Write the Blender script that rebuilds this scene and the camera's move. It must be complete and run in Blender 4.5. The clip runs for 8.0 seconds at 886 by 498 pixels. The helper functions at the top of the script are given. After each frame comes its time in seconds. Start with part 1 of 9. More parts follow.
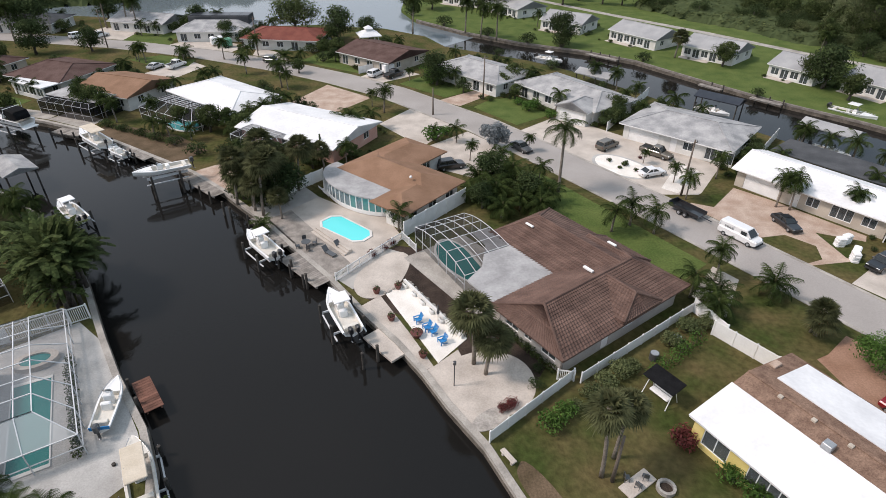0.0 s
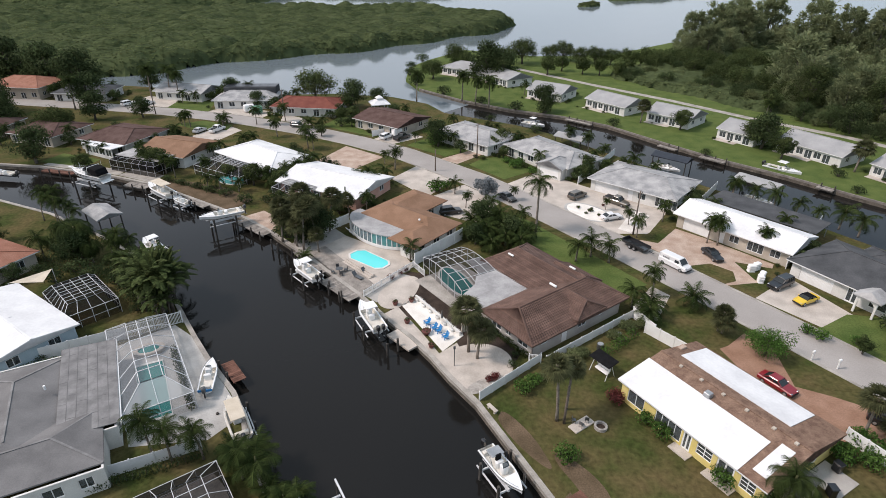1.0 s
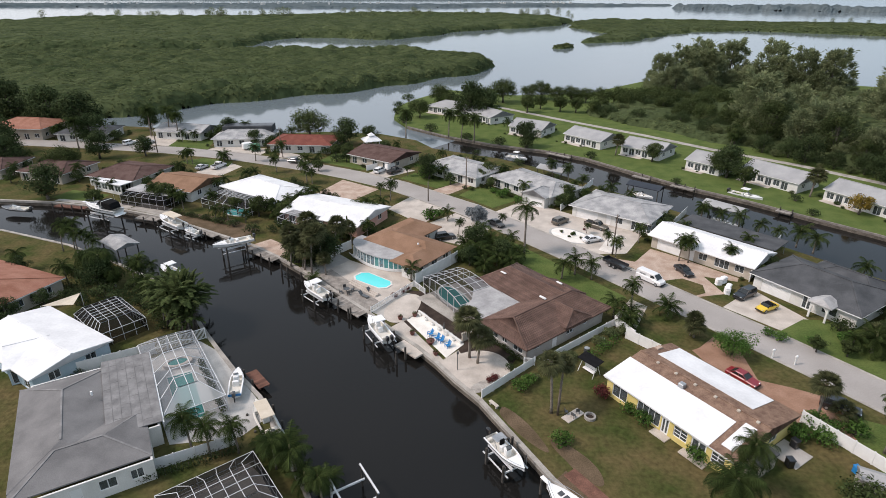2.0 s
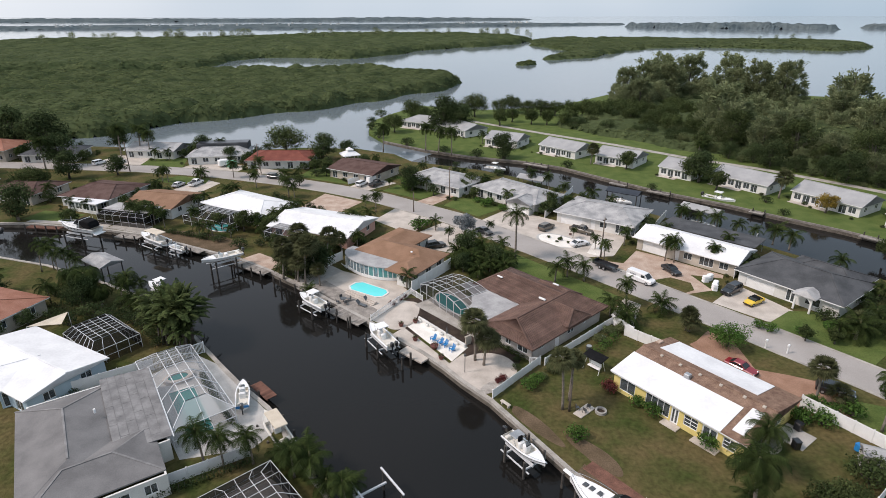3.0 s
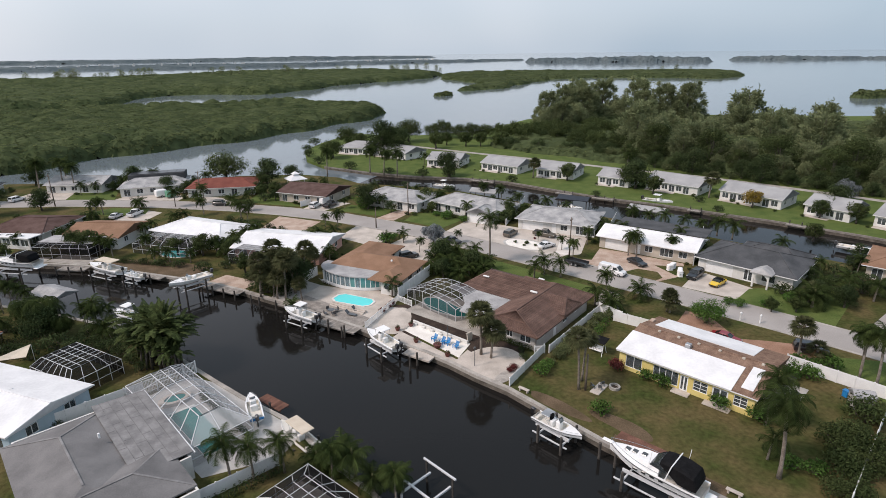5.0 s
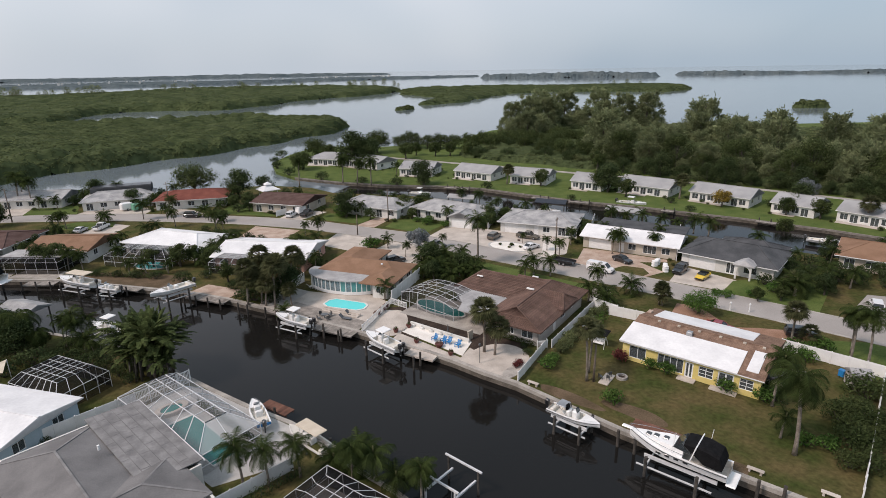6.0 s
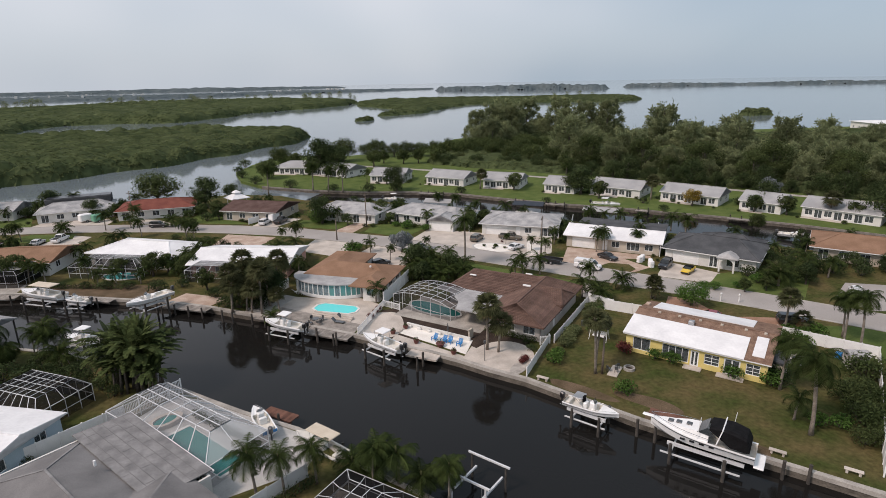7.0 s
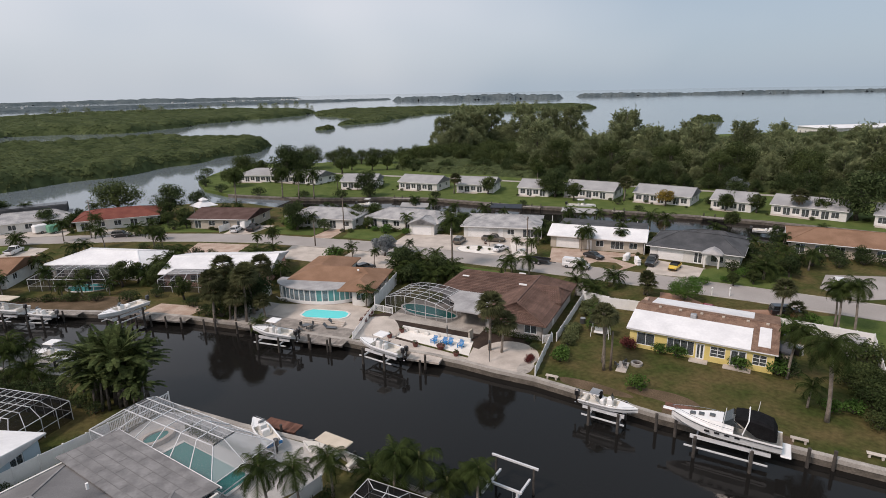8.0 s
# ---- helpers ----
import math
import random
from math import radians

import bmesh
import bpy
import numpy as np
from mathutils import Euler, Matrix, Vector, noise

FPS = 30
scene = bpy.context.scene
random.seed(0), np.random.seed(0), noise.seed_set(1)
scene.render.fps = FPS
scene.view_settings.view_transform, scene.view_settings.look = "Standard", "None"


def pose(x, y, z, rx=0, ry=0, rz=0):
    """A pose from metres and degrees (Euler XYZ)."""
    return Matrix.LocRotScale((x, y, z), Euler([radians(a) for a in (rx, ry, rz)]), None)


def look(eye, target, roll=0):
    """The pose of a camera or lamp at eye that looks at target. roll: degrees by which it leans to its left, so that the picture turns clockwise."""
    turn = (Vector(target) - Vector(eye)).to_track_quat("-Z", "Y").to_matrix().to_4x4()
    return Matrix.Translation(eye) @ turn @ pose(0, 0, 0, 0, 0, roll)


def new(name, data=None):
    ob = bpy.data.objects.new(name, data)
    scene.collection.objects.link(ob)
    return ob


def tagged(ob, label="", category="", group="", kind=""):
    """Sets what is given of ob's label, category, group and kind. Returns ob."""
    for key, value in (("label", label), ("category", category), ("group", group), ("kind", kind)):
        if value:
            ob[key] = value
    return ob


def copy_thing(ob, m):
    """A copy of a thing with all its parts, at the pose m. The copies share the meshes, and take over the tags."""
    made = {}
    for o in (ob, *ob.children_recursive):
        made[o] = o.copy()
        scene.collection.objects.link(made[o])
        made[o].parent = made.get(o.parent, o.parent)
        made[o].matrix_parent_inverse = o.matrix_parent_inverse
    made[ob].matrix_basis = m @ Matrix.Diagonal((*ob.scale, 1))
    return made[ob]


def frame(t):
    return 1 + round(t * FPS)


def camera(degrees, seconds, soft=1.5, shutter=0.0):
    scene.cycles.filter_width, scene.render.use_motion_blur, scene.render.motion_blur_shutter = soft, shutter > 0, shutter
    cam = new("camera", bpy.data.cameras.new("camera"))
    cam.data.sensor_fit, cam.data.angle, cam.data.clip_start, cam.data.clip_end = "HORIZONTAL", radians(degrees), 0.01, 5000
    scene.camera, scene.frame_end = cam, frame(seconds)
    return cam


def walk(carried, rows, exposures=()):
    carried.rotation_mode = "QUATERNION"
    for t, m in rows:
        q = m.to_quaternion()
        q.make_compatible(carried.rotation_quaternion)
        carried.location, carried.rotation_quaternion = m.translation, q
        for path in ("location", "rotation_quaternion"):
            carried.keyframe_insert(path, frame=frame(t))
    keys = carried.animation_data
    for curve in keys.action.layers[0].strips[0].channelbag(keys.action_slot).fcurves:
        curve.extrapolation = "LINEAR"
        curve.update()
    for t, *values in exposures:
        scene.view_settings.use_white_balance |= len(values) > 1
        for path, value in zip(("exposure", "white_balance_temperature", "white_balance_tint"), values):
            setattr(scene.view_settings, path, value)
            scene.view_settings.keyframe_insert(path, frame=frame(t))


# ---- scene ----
# Camera: a drone that backs off and up from the canal, then circles slowly to the left and sinks.
cam = camera(75.8, 8.0, soft=0.8)
# seconds, x, y, z, yaw, pitch, roll
ROWS = [
    (0.0, 0.65, 7.24, 36.84, 0.15, -33.38, 0.39),
    (0.5, 0.48, -1.16, 40.63, 0.19, -31.06, 0.33),
    (1.0, 0.15, -11.54, 44.33, -0.02, -28.17, 0.39),
    (1.5, -0.65, -18.90, 46.19, -0.66, -25.66, 0.37),
    (2.2, -3.60, -20.30, 45.75, -2.75, -24.25, 0.25),
    (3.0, -7.70, -21.16, 44.44, -5.81, -22.74, -0.03),
    (3.5, -10.42, -21.61, 43.38, -7.93, -21.89, -0.26),
    (4.0, -13.36, -21.86, 42.19, -10.22, -20.94, -0.43),
    (4.5, -16.35, -21.84, 41.14, -12.52, -20.13, -0.54),
    (6.0, -24.55, -19.99, 37.42, -19.02, -17.82, -0.87),
    (6.5, -27.09, -18.64, 36.16, -21.28, -17.18, -0.98),
    (7.0, -29.49, -16.90, 34.93, -23.52, -16.63, -1.01),
    (7.5, -31.52, -15.01, 33.80, -25.63, -16.10, -1.02),
    (8.0, -33.43, -12.82, 32.89, -27.84, -15.69, -1.08),
]
walk(cam, [(t, pose(x, y, z, 90 + pitch, 0, yaw) @ pose(0, 0, 0, 0, 0, roll)) for t, x, y, z, yaw, pitch, roll in ROWS],
     exposures=((0.0, 0.16, 6400, 14), (4.5, 0.08, 6400, 15), (6.0, -0.08, 6550, 16), (8.0, -0.12, 6650, 17)))

# ---- sky, sun ----
SUN_EL, SUN_AZ = 50.0, 262.0  # degrees; azimuth clockwise from +y
world = bpy.data.worlds.new("world")
scene.world = world
world.use_nodes = True
wn, wl = world.node_tree.nodes, world.node_tree.links
wn.clear()
sky = wn.new("ShaderNodeTexSky")
sky.sky_type, sky.sun_disc = "NISHITA", False
sky.sun_elevation, sky.sun_rotation = radians(SUN_EL), radians(SUN_AZ)
sky.air_density, sky.dust_density, sky.ozone_density = 1.0, 2.0, 1.2
sky_gain = wn.new("ShaderNodeVectorMath")
sky_gain.operation = "SCALE"
sky_gain.inputs["Scale"].default_value = 0.075
wl.new(sky.outputs[0], sky_gain.inputs[0])
coord = wn.new("ShaderNodeTexCoord")
stretch = wn.new("ShaderNodeMapping")
stretch.inputs["Scale"].default_value = (1.0, 1.0, 2.0)
wl.new(coord.outputs["Generated"], stretch.inputs[0])
cloud = wn.new("ShaderNodeTexNoise")
cloud.inputs["Scale"].default_value, cloud.inputs["Detail"].default_value = 1.1, 3.0
wl.new(stretch.outputs[0], cloud.inputs["Vector"])
cloud_col = wn.new("ShaderNodeValToRGB")
cloud_col.color_ramp.elements[0].position, cloud_col.color_ramp.elements[0].color = 0.3, (0.50, 0.64, 0.75, 1)
cloud_col.color_ramp.elements[1].position, cloud_col.color_ramp.elements[1].color = 0.72, (0.98, 1.035, 1.07, 1)
# the cloud veil is brighter towards the sun in the west
veil_dir = wn.new("ShaderNodeSeparateXYZ")
wl.new(coord.outputs["Generated"], veil_dir.inputs[0])
veil = wn.new("ShaderNodeMath")
veil.operation = "MULTIPLY_ADD"
veil.inputs[1].default_value = -0.32
wl.new(veil_dir.outputs["X"], veil.inputs[0])
wl.new(cloud.outputs["Fac"], veil.inputs[2])
wl.new(veil.outputs[0], cloud_col.inputs[0])
sky_mix = wn.new("ShaderNodeMix")
sky_mix.data_type = "RGBA"
sky_mix.inputs[0].default_value = 0.72
wl.new(sky_gain.outputs[0], sky_mix.inputs[6])
wl.new(cloud_col.outputs[0], sky_mix.inputs[7])
sky_bg = wn.new("ShaderNodeBackground")
sky_bg.inputs["Strength"].default_value = 1.03
wl.new(sky_mix.outputs[2], sky_bg.inputs[0])
wl.new(sky_bg.outputs[0], wn.new("ShaderNodeOutputWorld").inputs[0])

sun_data = bpy.data.lights.new("sun", "SUN")
sun_data.energy, sun_data.angle, sun_data.color = 2.6, radians(10), (1.0, 0.885, 0.795)
sun = new("sun", sun_data)
_az, _el = radians(SUN_AZ), radians(SUN_EL)
sun.matrix_world = look((math.sin(_az) * math.cos(_el) * 300, math.cos(_az) * math.cos(_el) * 300, math.sin(_el) * 300), (0, 0, 0))


# ---- materials ----
def mat(name, c1, c2=None, rough=0.8, s1=0.25, s2=5.0, fine=0.25, bump=0.3, metal=0.0, rand=0.0, island=0.0, spec=0.5, width=0.5):
    """A surface with two colours in large blotches, fine grain, relief and, by choice, a shade of its own for each piece."""
    m = bpy.data.materials.new(name)
    m.use_nodes = True
    n, l = m.node_tree.nodes, m.node_tree.links
    b = n["Principled BSDF"]
    b.inputs["Roughness"].default_value, b.inputs["Metallic"].default_value = rough, metal
    b.inputs["Specular IOR Level"].default_value = spec
    geo = n.new("ShaderNodeNewGeometry")
    big, small = n.new("ShaderNodeTexNoise"), n.new("ShaderNodeTexNoise")
    big.inputs["Scale"].default_value, big.inputs["Detail"].default_value = s1, 5
    small.inputs["Scale"].default_value, small.inputs["Detail"].default_value = s2, 6
    l.new(geo.outputs["Position"], big.inputs["Vector"])
    l.new(geo.outputs["Position"], small.inputs["Vector"])
    ramp = n.new("ShaderNodeValToRGB")
    ramp.color_ramp.elements[0].position, ramp.color_ramp.elements[1].position = 0.5 - 0.3 * width, 0.5 + 0.3 * width
    ramp.color_ramp.elements[0].color, ramp.color_ramp.elements[1].color = (*c1, 1), (*(c2 or c1), 1)
    l.new(big.outputs["Fac"], ramp.inputs[0])
    grain = n.new("ShaderNodeMapRange")
    grain.inputs["From Min"].default_value, grain.inputs["From Max"].default_value = 0.25, 0.75
    grain.inputs["To Min"].default_value, grain.inputs["To Max"].default_value = 1 - fine, 1 + fine
    l.new(small.outputs["Fac"], grain.inputs[0])
    gain = grain.outputs[0]
    for amount, source in ((rand, "object"), (island, "island")):
        if amount:
            shade = n.new("ShaderNodeMapRange")
            shade.inputs["To Min"].default_value, shade.inputs["To Max"].default_value = 1 - amount, 1 + amount
            l.new(n.new("ShaderNodeObjectInfo").outputs["Random"] if source == "object" else geo.outputs["Random Per Island"], shade.inputs[0])
            times = n.new("ShaderNodeMath")
            times.operation = "MULTIPLY"
            l.new(gain, times.inputs[0])
            l.new(shade.outputs[0], times.inputs[1])
            gain = times.outputs[0]
    mult = n.new("ShaderNodeVectorMath")
    mult.operation = "SCALE"
    l.new(ramp.outputs[0], mult.inputs[0])
    l.new(gain, mult.inputs["Scale"])
    l.new(mult.outputs[0], b.inputs["Base Color"])
    if bump:
        bp = n.new("ShaderNodeBump")
        bp.inputs["Strength"].default_value, bp.inputs["Distance"].default_value = bump, 0.5 / s2
        l.new(small.outputs["Fac"], bp.inputs["Height"])
        l.new(bp.outputs[0], b.inputs["Normal"])
    return m


def water_mat(name, deep, rough, wave, size, gloss=0.5):
    m = bpy.data.materials.new(name)
    m.use_nodes = True
    n, l = m.node_tree.nodes, m.node_tree.links
    b = n["Principled BSDF"]
    b.inputs["Base Color"].default_value, b.inputs["Roughness"].default_value, b.inputs["IOR"].default_value = (*deep, 1), rough, 1.33
    b.inputs["Specular IOR Level"].default_value = gloss
    geo = n.new("ShaderNodeNewGeometry")
    a, c = n.new("ShaderNodeTexNoise"), n.new("ShaderNodeTexNoise")
    a.inputs["Scale"].default_value, a.inputs["Detail"].default_value = 1 / size, 4
    c.inputs["Scale"].default_value, c.inputs["Detail"].default_value = 0.02, 3
    l.new(geo.outputs["Position"], a.inputs["Vector"])
    l.new(geo.outputs["Position"], c.inputs["Vector"])
    times = n.new("ShaderNodeMath")
    times.operation = "MULTIPLY"
    l.new(a.outputs["Fac"], times.inputs[0])
    l.new(c.outputs["Fac"], times.inputs[1])
    bp = n.new("ShaderNodeBump")
    bp.inputs["Strength"].default_value, bp.inputs["Distance"].default_value = wave, size * 0.1
    l.new(times.outputs[0], bp.inputs["Height"])
    l.new(bp.outputs[0], b.inputs["Normal"])
    return m


def glass_mat(name, tint, rough=0.02, clear=0.85):
    m = bpy.data.materials.new(name)
    m.use_nodes = True
    b = m.node_tree.nodes["Principled BSDF"]
    b.inputs["Base Color"].default_value, b.inputs["Roughness"].default_value = (*tint, 1), rough
    b.inputs["Transmission Weight"].default_value, b.inputs["IOR"].default_value = clear, 1.45
    return m


def screen_mat(name, col, dense):
    """Insect screen: a mesh too fine to see, part open and part dark thread."""
    m = bpy.data.materials.new(name)
    m.use_nodes = True
    n, l = m.node_tree.nodes, m.node_tree.links
    n.clear()
    mix, d, t = n.new("ShaderNodeMixShader"), n.new("ShaderNodeBsdfDiffuse"), n.new("ShaderNodeBsdfTransparent")
    d.inputs[0].default_value = (*col, 1)
    mix.inputs[0].default_value = dense
    l.new(t.outputs[0], mix.inputs[1])
    l.new(d.outputs[0], mix.inputs[2])
    l.new(mix.outputs[0], n.new("ShaderNodeOutputMaterial").inputs[0])
    return m


WATER = water_mat("canal_water", (0.011, 0.0105, 0.0098), 0.05, 0.3, 0.5, 0.38)
# pale base colour stands in for part of the sky mirrored at low angles
BAY = water_mat("bay_water_sky_sheen", (0.15, 0.18, 0.20), 0.07, 0.22, 1.2, 0.5)
GRASS = mat("lawn_dry", (0.046, 0.060, 0.017), (0.112, 0.088, 0.040), rough=0.95, s1=0.22, s2=1.8, fine=0.34, bump=0.6, spec=0.05, width=0.55)
GREEN = mat("lawn_green", (0.056, 0.090, 0.022), (0.118, 0.146, 0.044), rough=0.95, s1=0.3, s2=4.0, fine=0.25, bump=0.6, spec=0.1, width=0.9)
DIRT = mat("bare_dirt", (0.090, 0.066, 0.040), (0.145, 0.104, 0.068), rough=0.95, s1=0.4, s2=6, fine=0.3, bump=0.5, spec=0.1)
MULCH = mat("mulch", (0.035, 0.026, 0.022), (0.065, 0.048, 0.038), rough=0.95, s1=0.6, s2=9, fine=0.5, bump=0.9, spec=0.1)
ROAD = mat("road_concrete", (0.30, 0.278, 0.258), (0.36, 0.335, 0.315), rough=0.9, s1=0.12, s2=8, fine=0.1, bump=0.15, spec=0.2)
CONC = mat("concrete", (0.27, 0.25, 0.225), (0.42, 0.39, 0.35), rough=0.9, s1=0.5, s2=7, fine=0.18, bump=0.2, spec=0.2)
PALE = mat("pale_paving", (0.41, 0.365, 0.32), (0.54, 0.485, 0.43), rough=0.9, s1=0.4, s2=7, fine=0.14, bump=0.2, spec=0.2)
GREYPAVE = mat("grey_paving", (0.36, 0.352, 0.336), (0.47, 0.46, 0.44), rough=0.9, s1=0.4, s2=7, fine=0.14, bump=0.2, spec=0.2)
SHELL = mat("shell_gravel", (0.60, 0.56, 0.51), (0.72, 0.68, 0.63), rough=0.95, s1=0.4, s2=14, fine=0.2, bump=0.5, spec=0.1)
WSAND = mat("white_sand", (0.70, 0.66, 0.60), (0.80, 0.77, 0.72), rough=0.95, s1=0.6, s2=12, fine=0.12, bump=0.4, spec=0.1)
PAVER = mat("pink_pavers", (0.36, 0.26, 0.20), (0.48, 0.38, 0.31), rough=0.85, s1=0.5, s2=6, fine=0.2, bump=0.3, spec=0.2)
BRICKDRIVE = mat("brick_drive", (0.26, 0.15, 0.10), (0.33, 0.20, 0.14), rough=0.9, s1=0.6, s2=6, fine=0.2, bump=0.3, spec=0.2)
WOODDECK = mat("weathered_deck", (0.20, 0.18, 0.16), (0.32, 0.29, 0.26), rough=0.9, s1=1.0, s2=10, fine=0.25, bump=0.4, rand=0.2, spec=0.2)
REDDECK = mat("red_brown_deck", (0.11, 0.055, 0.04), (0.18, 0.09, 0.065), rough=0.85, s1=1.0, s2=10, fine=0.25, bump=0.4, rand=0.2, spec=0.2)
PILE = mat("dark_pile", (0.03, 0.027, 0.024), (0.08, 0.07, 0.06), rough=0.9, s1=1.5, s2=10, bump=0.5)
TILE = mat("brown_roof_tile", (0.094, 0.056, 0.044), (0.152, 0.094, 0.074), rough=0.75, s1=0.6, s2=9, fine=0.28, bump=0.3, spec=0.3, island=0.14)
SHINGLE = mat("tan_shingle", (0.21, 0.125, 0.08), (0.27, 0.165, 0.11), rough=0.95, s1=0.4, s2=11, fine=0.22, bump=0.5, spec=0.1)
SHINGLE_RED = mat("brown_shingle", (0.155, 0.098, 0.072), (0.25, 0.165, 0.12), rough=0.95, s1=1.2, s2=9, fine=0.35, bump=0.5, spec=0.1, island=0.15)
SHINGLE_DARK = mat("dark_brown_shingle", (0.085, 0.052, 0.045), (0.125, 0.082, 0.072), rough=0.95, s1=0.5, s2=9, fine=0.25, bump=0.4, spec=0.1)
RUST_ROOF = mat("red_clay_roof", (0.15, 0.046, 0.034), (0.20, 0.068, 0.048), rough=0.85, s1=0.5, s2=8, fine=0.22, bump=0.4, spec=0.2)
CORAL_ROOF = mat("coral_tile_roof", (0.26, 0.115, 0.075), (0.34, 0.17, 0.12), rough=0.85, s1=0.5, s2=8, fine=0.22, bump=0.4, spec=0.2)
WHITE_ROOF = mat("white_coated_roof", (0.66, 0.66, 0.665), (0.78, 0.78, 0.78), rough=0.6, s1=0.35, s2=3, fine=0.06, bump=0.06, spec=0.4)
GREY_ROOF = mat("grey_tile_roof", (0.25, 0.252, 0.256), (0.41, 0.405, 0.40), rough=0.85, s1=0.5, s2=5, fine=0.16, bump=0.3, spec=0.2)
ROW_ROOF = mat("pale_grey_roof", (0.29, 0.292, 0.295), (0.36, 0.36, 0.36), rough=0.85, s1=0.3, s2=6, fine=0.1, bump=0.3, spec=0.2)
LANAI_ROOF = mat("stained_flat_roof", (0.24, 0.235, 0.235), (0.44, 0.435, 0.43), rough=0.85, s1=0.55, s2=4, fine=0.12, bump=0.1, spec=0.25, width=0.9)
NEAR_ROOF = mat("aged_grey_roof", (0.140, 0.137, 0.137), (0.205, 0.200, 0.198), rough=0.9, s1=0.35, s2=9, fine=0.12, bump=0.3, spec=0.2)
SHEET_ROOF = mat("grey_sheet_roof", (0.160, 0.157, 0.157), (0.25, 0.245, 0.243), rough=0.85, s1=0.7, s2=4, fine=0.1, bump=0.15, spec=0.2)
DARK_ROOF = mat("charcoal_roof", (0.055, 0.058, 0.062), (0.09, 0.093, 0.098), rough=0.9, s1=0.4, s2=8, fine=0.2, bump=0.4, spec=0.2)
SOLAR = mat("solar_panel", (0.02, 0.022, 0.03), (0.03, 0.033, 0.042), rough=0.3, s1=1, s2=6, fine=0.1, bump=0, spec=0.5)
STUCCO = mat("white_stucco", (0.60, 0.59, 0.56), (0.70, 0.69, 0.66), rough=0.9, s1=0.5, s2=10, fine=0.08, bump=0.25, spec=0.2)
SEAWALL = mat("stained_seawall", (0.055, 0.048, 0.040), (0.20, 0.175, 0.145), rough=0.9, s1=0.8, s2=5, fine=0.3, bump=0.4, spec=0.2, width=0.9)
STUCCO_TAN = mat("beige_stucco", (0.42, 0.37, 0.31), (0.50, 0.45, 0.38), rough=0.9, s1=0.5, s2=10, fine=0.08, bump=0.25, spec=0.2)
STUCCO_GREY = mat("grey_stucco", (0.34, 0.32, 0.30), (0.42, 0.40, 0.37), rough=0.9, s1=0.5, s2=10, fine=0.1, bump=0.25, spec=0.2)
STUCCO_YEL = mat("yellow_stucco", (0.62, 0.50, 0.17), (0.70, 0.58, 0.24), rough=0.9, s1=0.5, s2=10, fine=0.08, bump=0.25, spec=0.2)
STUCCO_PINK = mat("coral_pink_stucco", (0.58, 0.33, 0.27), (0.64, 0.40, 0.33), rough=0.9, s1=0.5, s2=10, fine=0.08, bump=0.25, spec=0.2)
STUCCO_BLUE = mat("pale_blue_siding", (0.36, 0.46, 0.52), (0.42, 0.52, 0.58), rough=0.85, s1=0.5, s2=10, fine=0.06, bump=0.2, spec=0.2)
VINYL = mat("white_vinyl", (0.74, 0.74, 0.73), (0.80, 0.80, 0.79), rough=0.5, s1=1, s2=8, fine=0.04, bump=0.05)
ALU = mat("white_aluminium", (0.54, 0.55, 0.56), (0.64, 0.65, 0.66), rough=0.5, s1=1, s2=8, fine=0.05, bump=0)
GREYMETAL = mat("grey_metal", (0.32, 0.33, 0.34), (0.42, 0.43, 0.44), rough=0.45, s1=1, s2=8, metal=0.5, fine=0.1, bump=0.05)
GELCOAT = mat("white_gelcoat", (0.76, 0.76, 0.75), (0.82, 0.82, 0.81), rough=0.22, s1=0.8, s2=5, fine=0.04, bump=0.0)
CREAM = mat("cream_deck", (0.58, 0.55, 0.49), (0.66, 0.63, 0.57), rough=0.5, s1=0.8, s2=6, fine=0.08, bump=0.1)
BLACK = mat("black_canvas", (0.006, 0.006, 0.0065), (0.011, 0.011, 0.012), rough=0.85, spec=0.12, s1=2, s2=10, fine=0.3, bump=0.3)
TANCANVAS = mat("tan_canvas", (0.52, 0.45, 0.35), (0.60, 0.53, 0.43), rough=0.8, s1=1, s2=10, fine=0.1, bump=0.2)
BLUE = mat("blue_plastic", (0.01, 0.16, 0.42), (0.02, 0.22, 0.52), rough=0.4, s1=2, s2=10, fine=0.1, bump=0.05)
RUBBER = mat("rubber", (0.018, 0.018, 0.018), rough=0.8, s2=12, bump=0.2)
CHROME = mat("steel", (0.6, 0.6, 0.6), rough=0.25, metal=1.0, bump=0)
TERRA = mat("dark_red_pot", (0.10, 0.03, 0.025), (0.15, 0.05, 0.04), rough=0.6, s1=2, s2=8)
STONE = mat("rubble_stone", (0.24, 0.22, 0.20), (0.42, 0.39, 0.35), rough=0.9, s1=1.0, s2=6, island=0.3, bump=0.5)
WOODPOLE = mat("pole_wood", (0.11, 0.085, 0.065), (0.17, 0.135, 0.11), rough=0.9, s1=1, s2=10, bump=0.5)
GLASS = glass_mat("window_glass", (0.30, 0.34, 0.36))
SUNGLASS = glass_mat("sunroom_glass", (0.50, 0.64, 0.70), clear=0.7)
TEALGLASS = glass_mat("teal_glass", (0.25, 0.62, 0.62), clear=0.6)
AUTOGLASS = glass_mat("car_glass", (0.05, 0.06, 0.065), clear=0.5)
SCREEN = screen_mat("insect_screen", (0.05, 0.05, 0.055), 0.40)
SCREEN_PALE = screen_mat("pale_insect_screen", (0.30, 0.31, 0.33), 0.22)
SCREEN_FROST = screen_mat("frosted_screen", (0.55, 0.57, 0.57), 0.5)
SCREEN_DARK = screen_mat("dark_insect_screen", (0.02, 0.02, 0.022), 0.62)
POOL = water_mat("pool_water_bright", (0.14, 0.72, 0.72), 0.05, 0.2, 0.4)
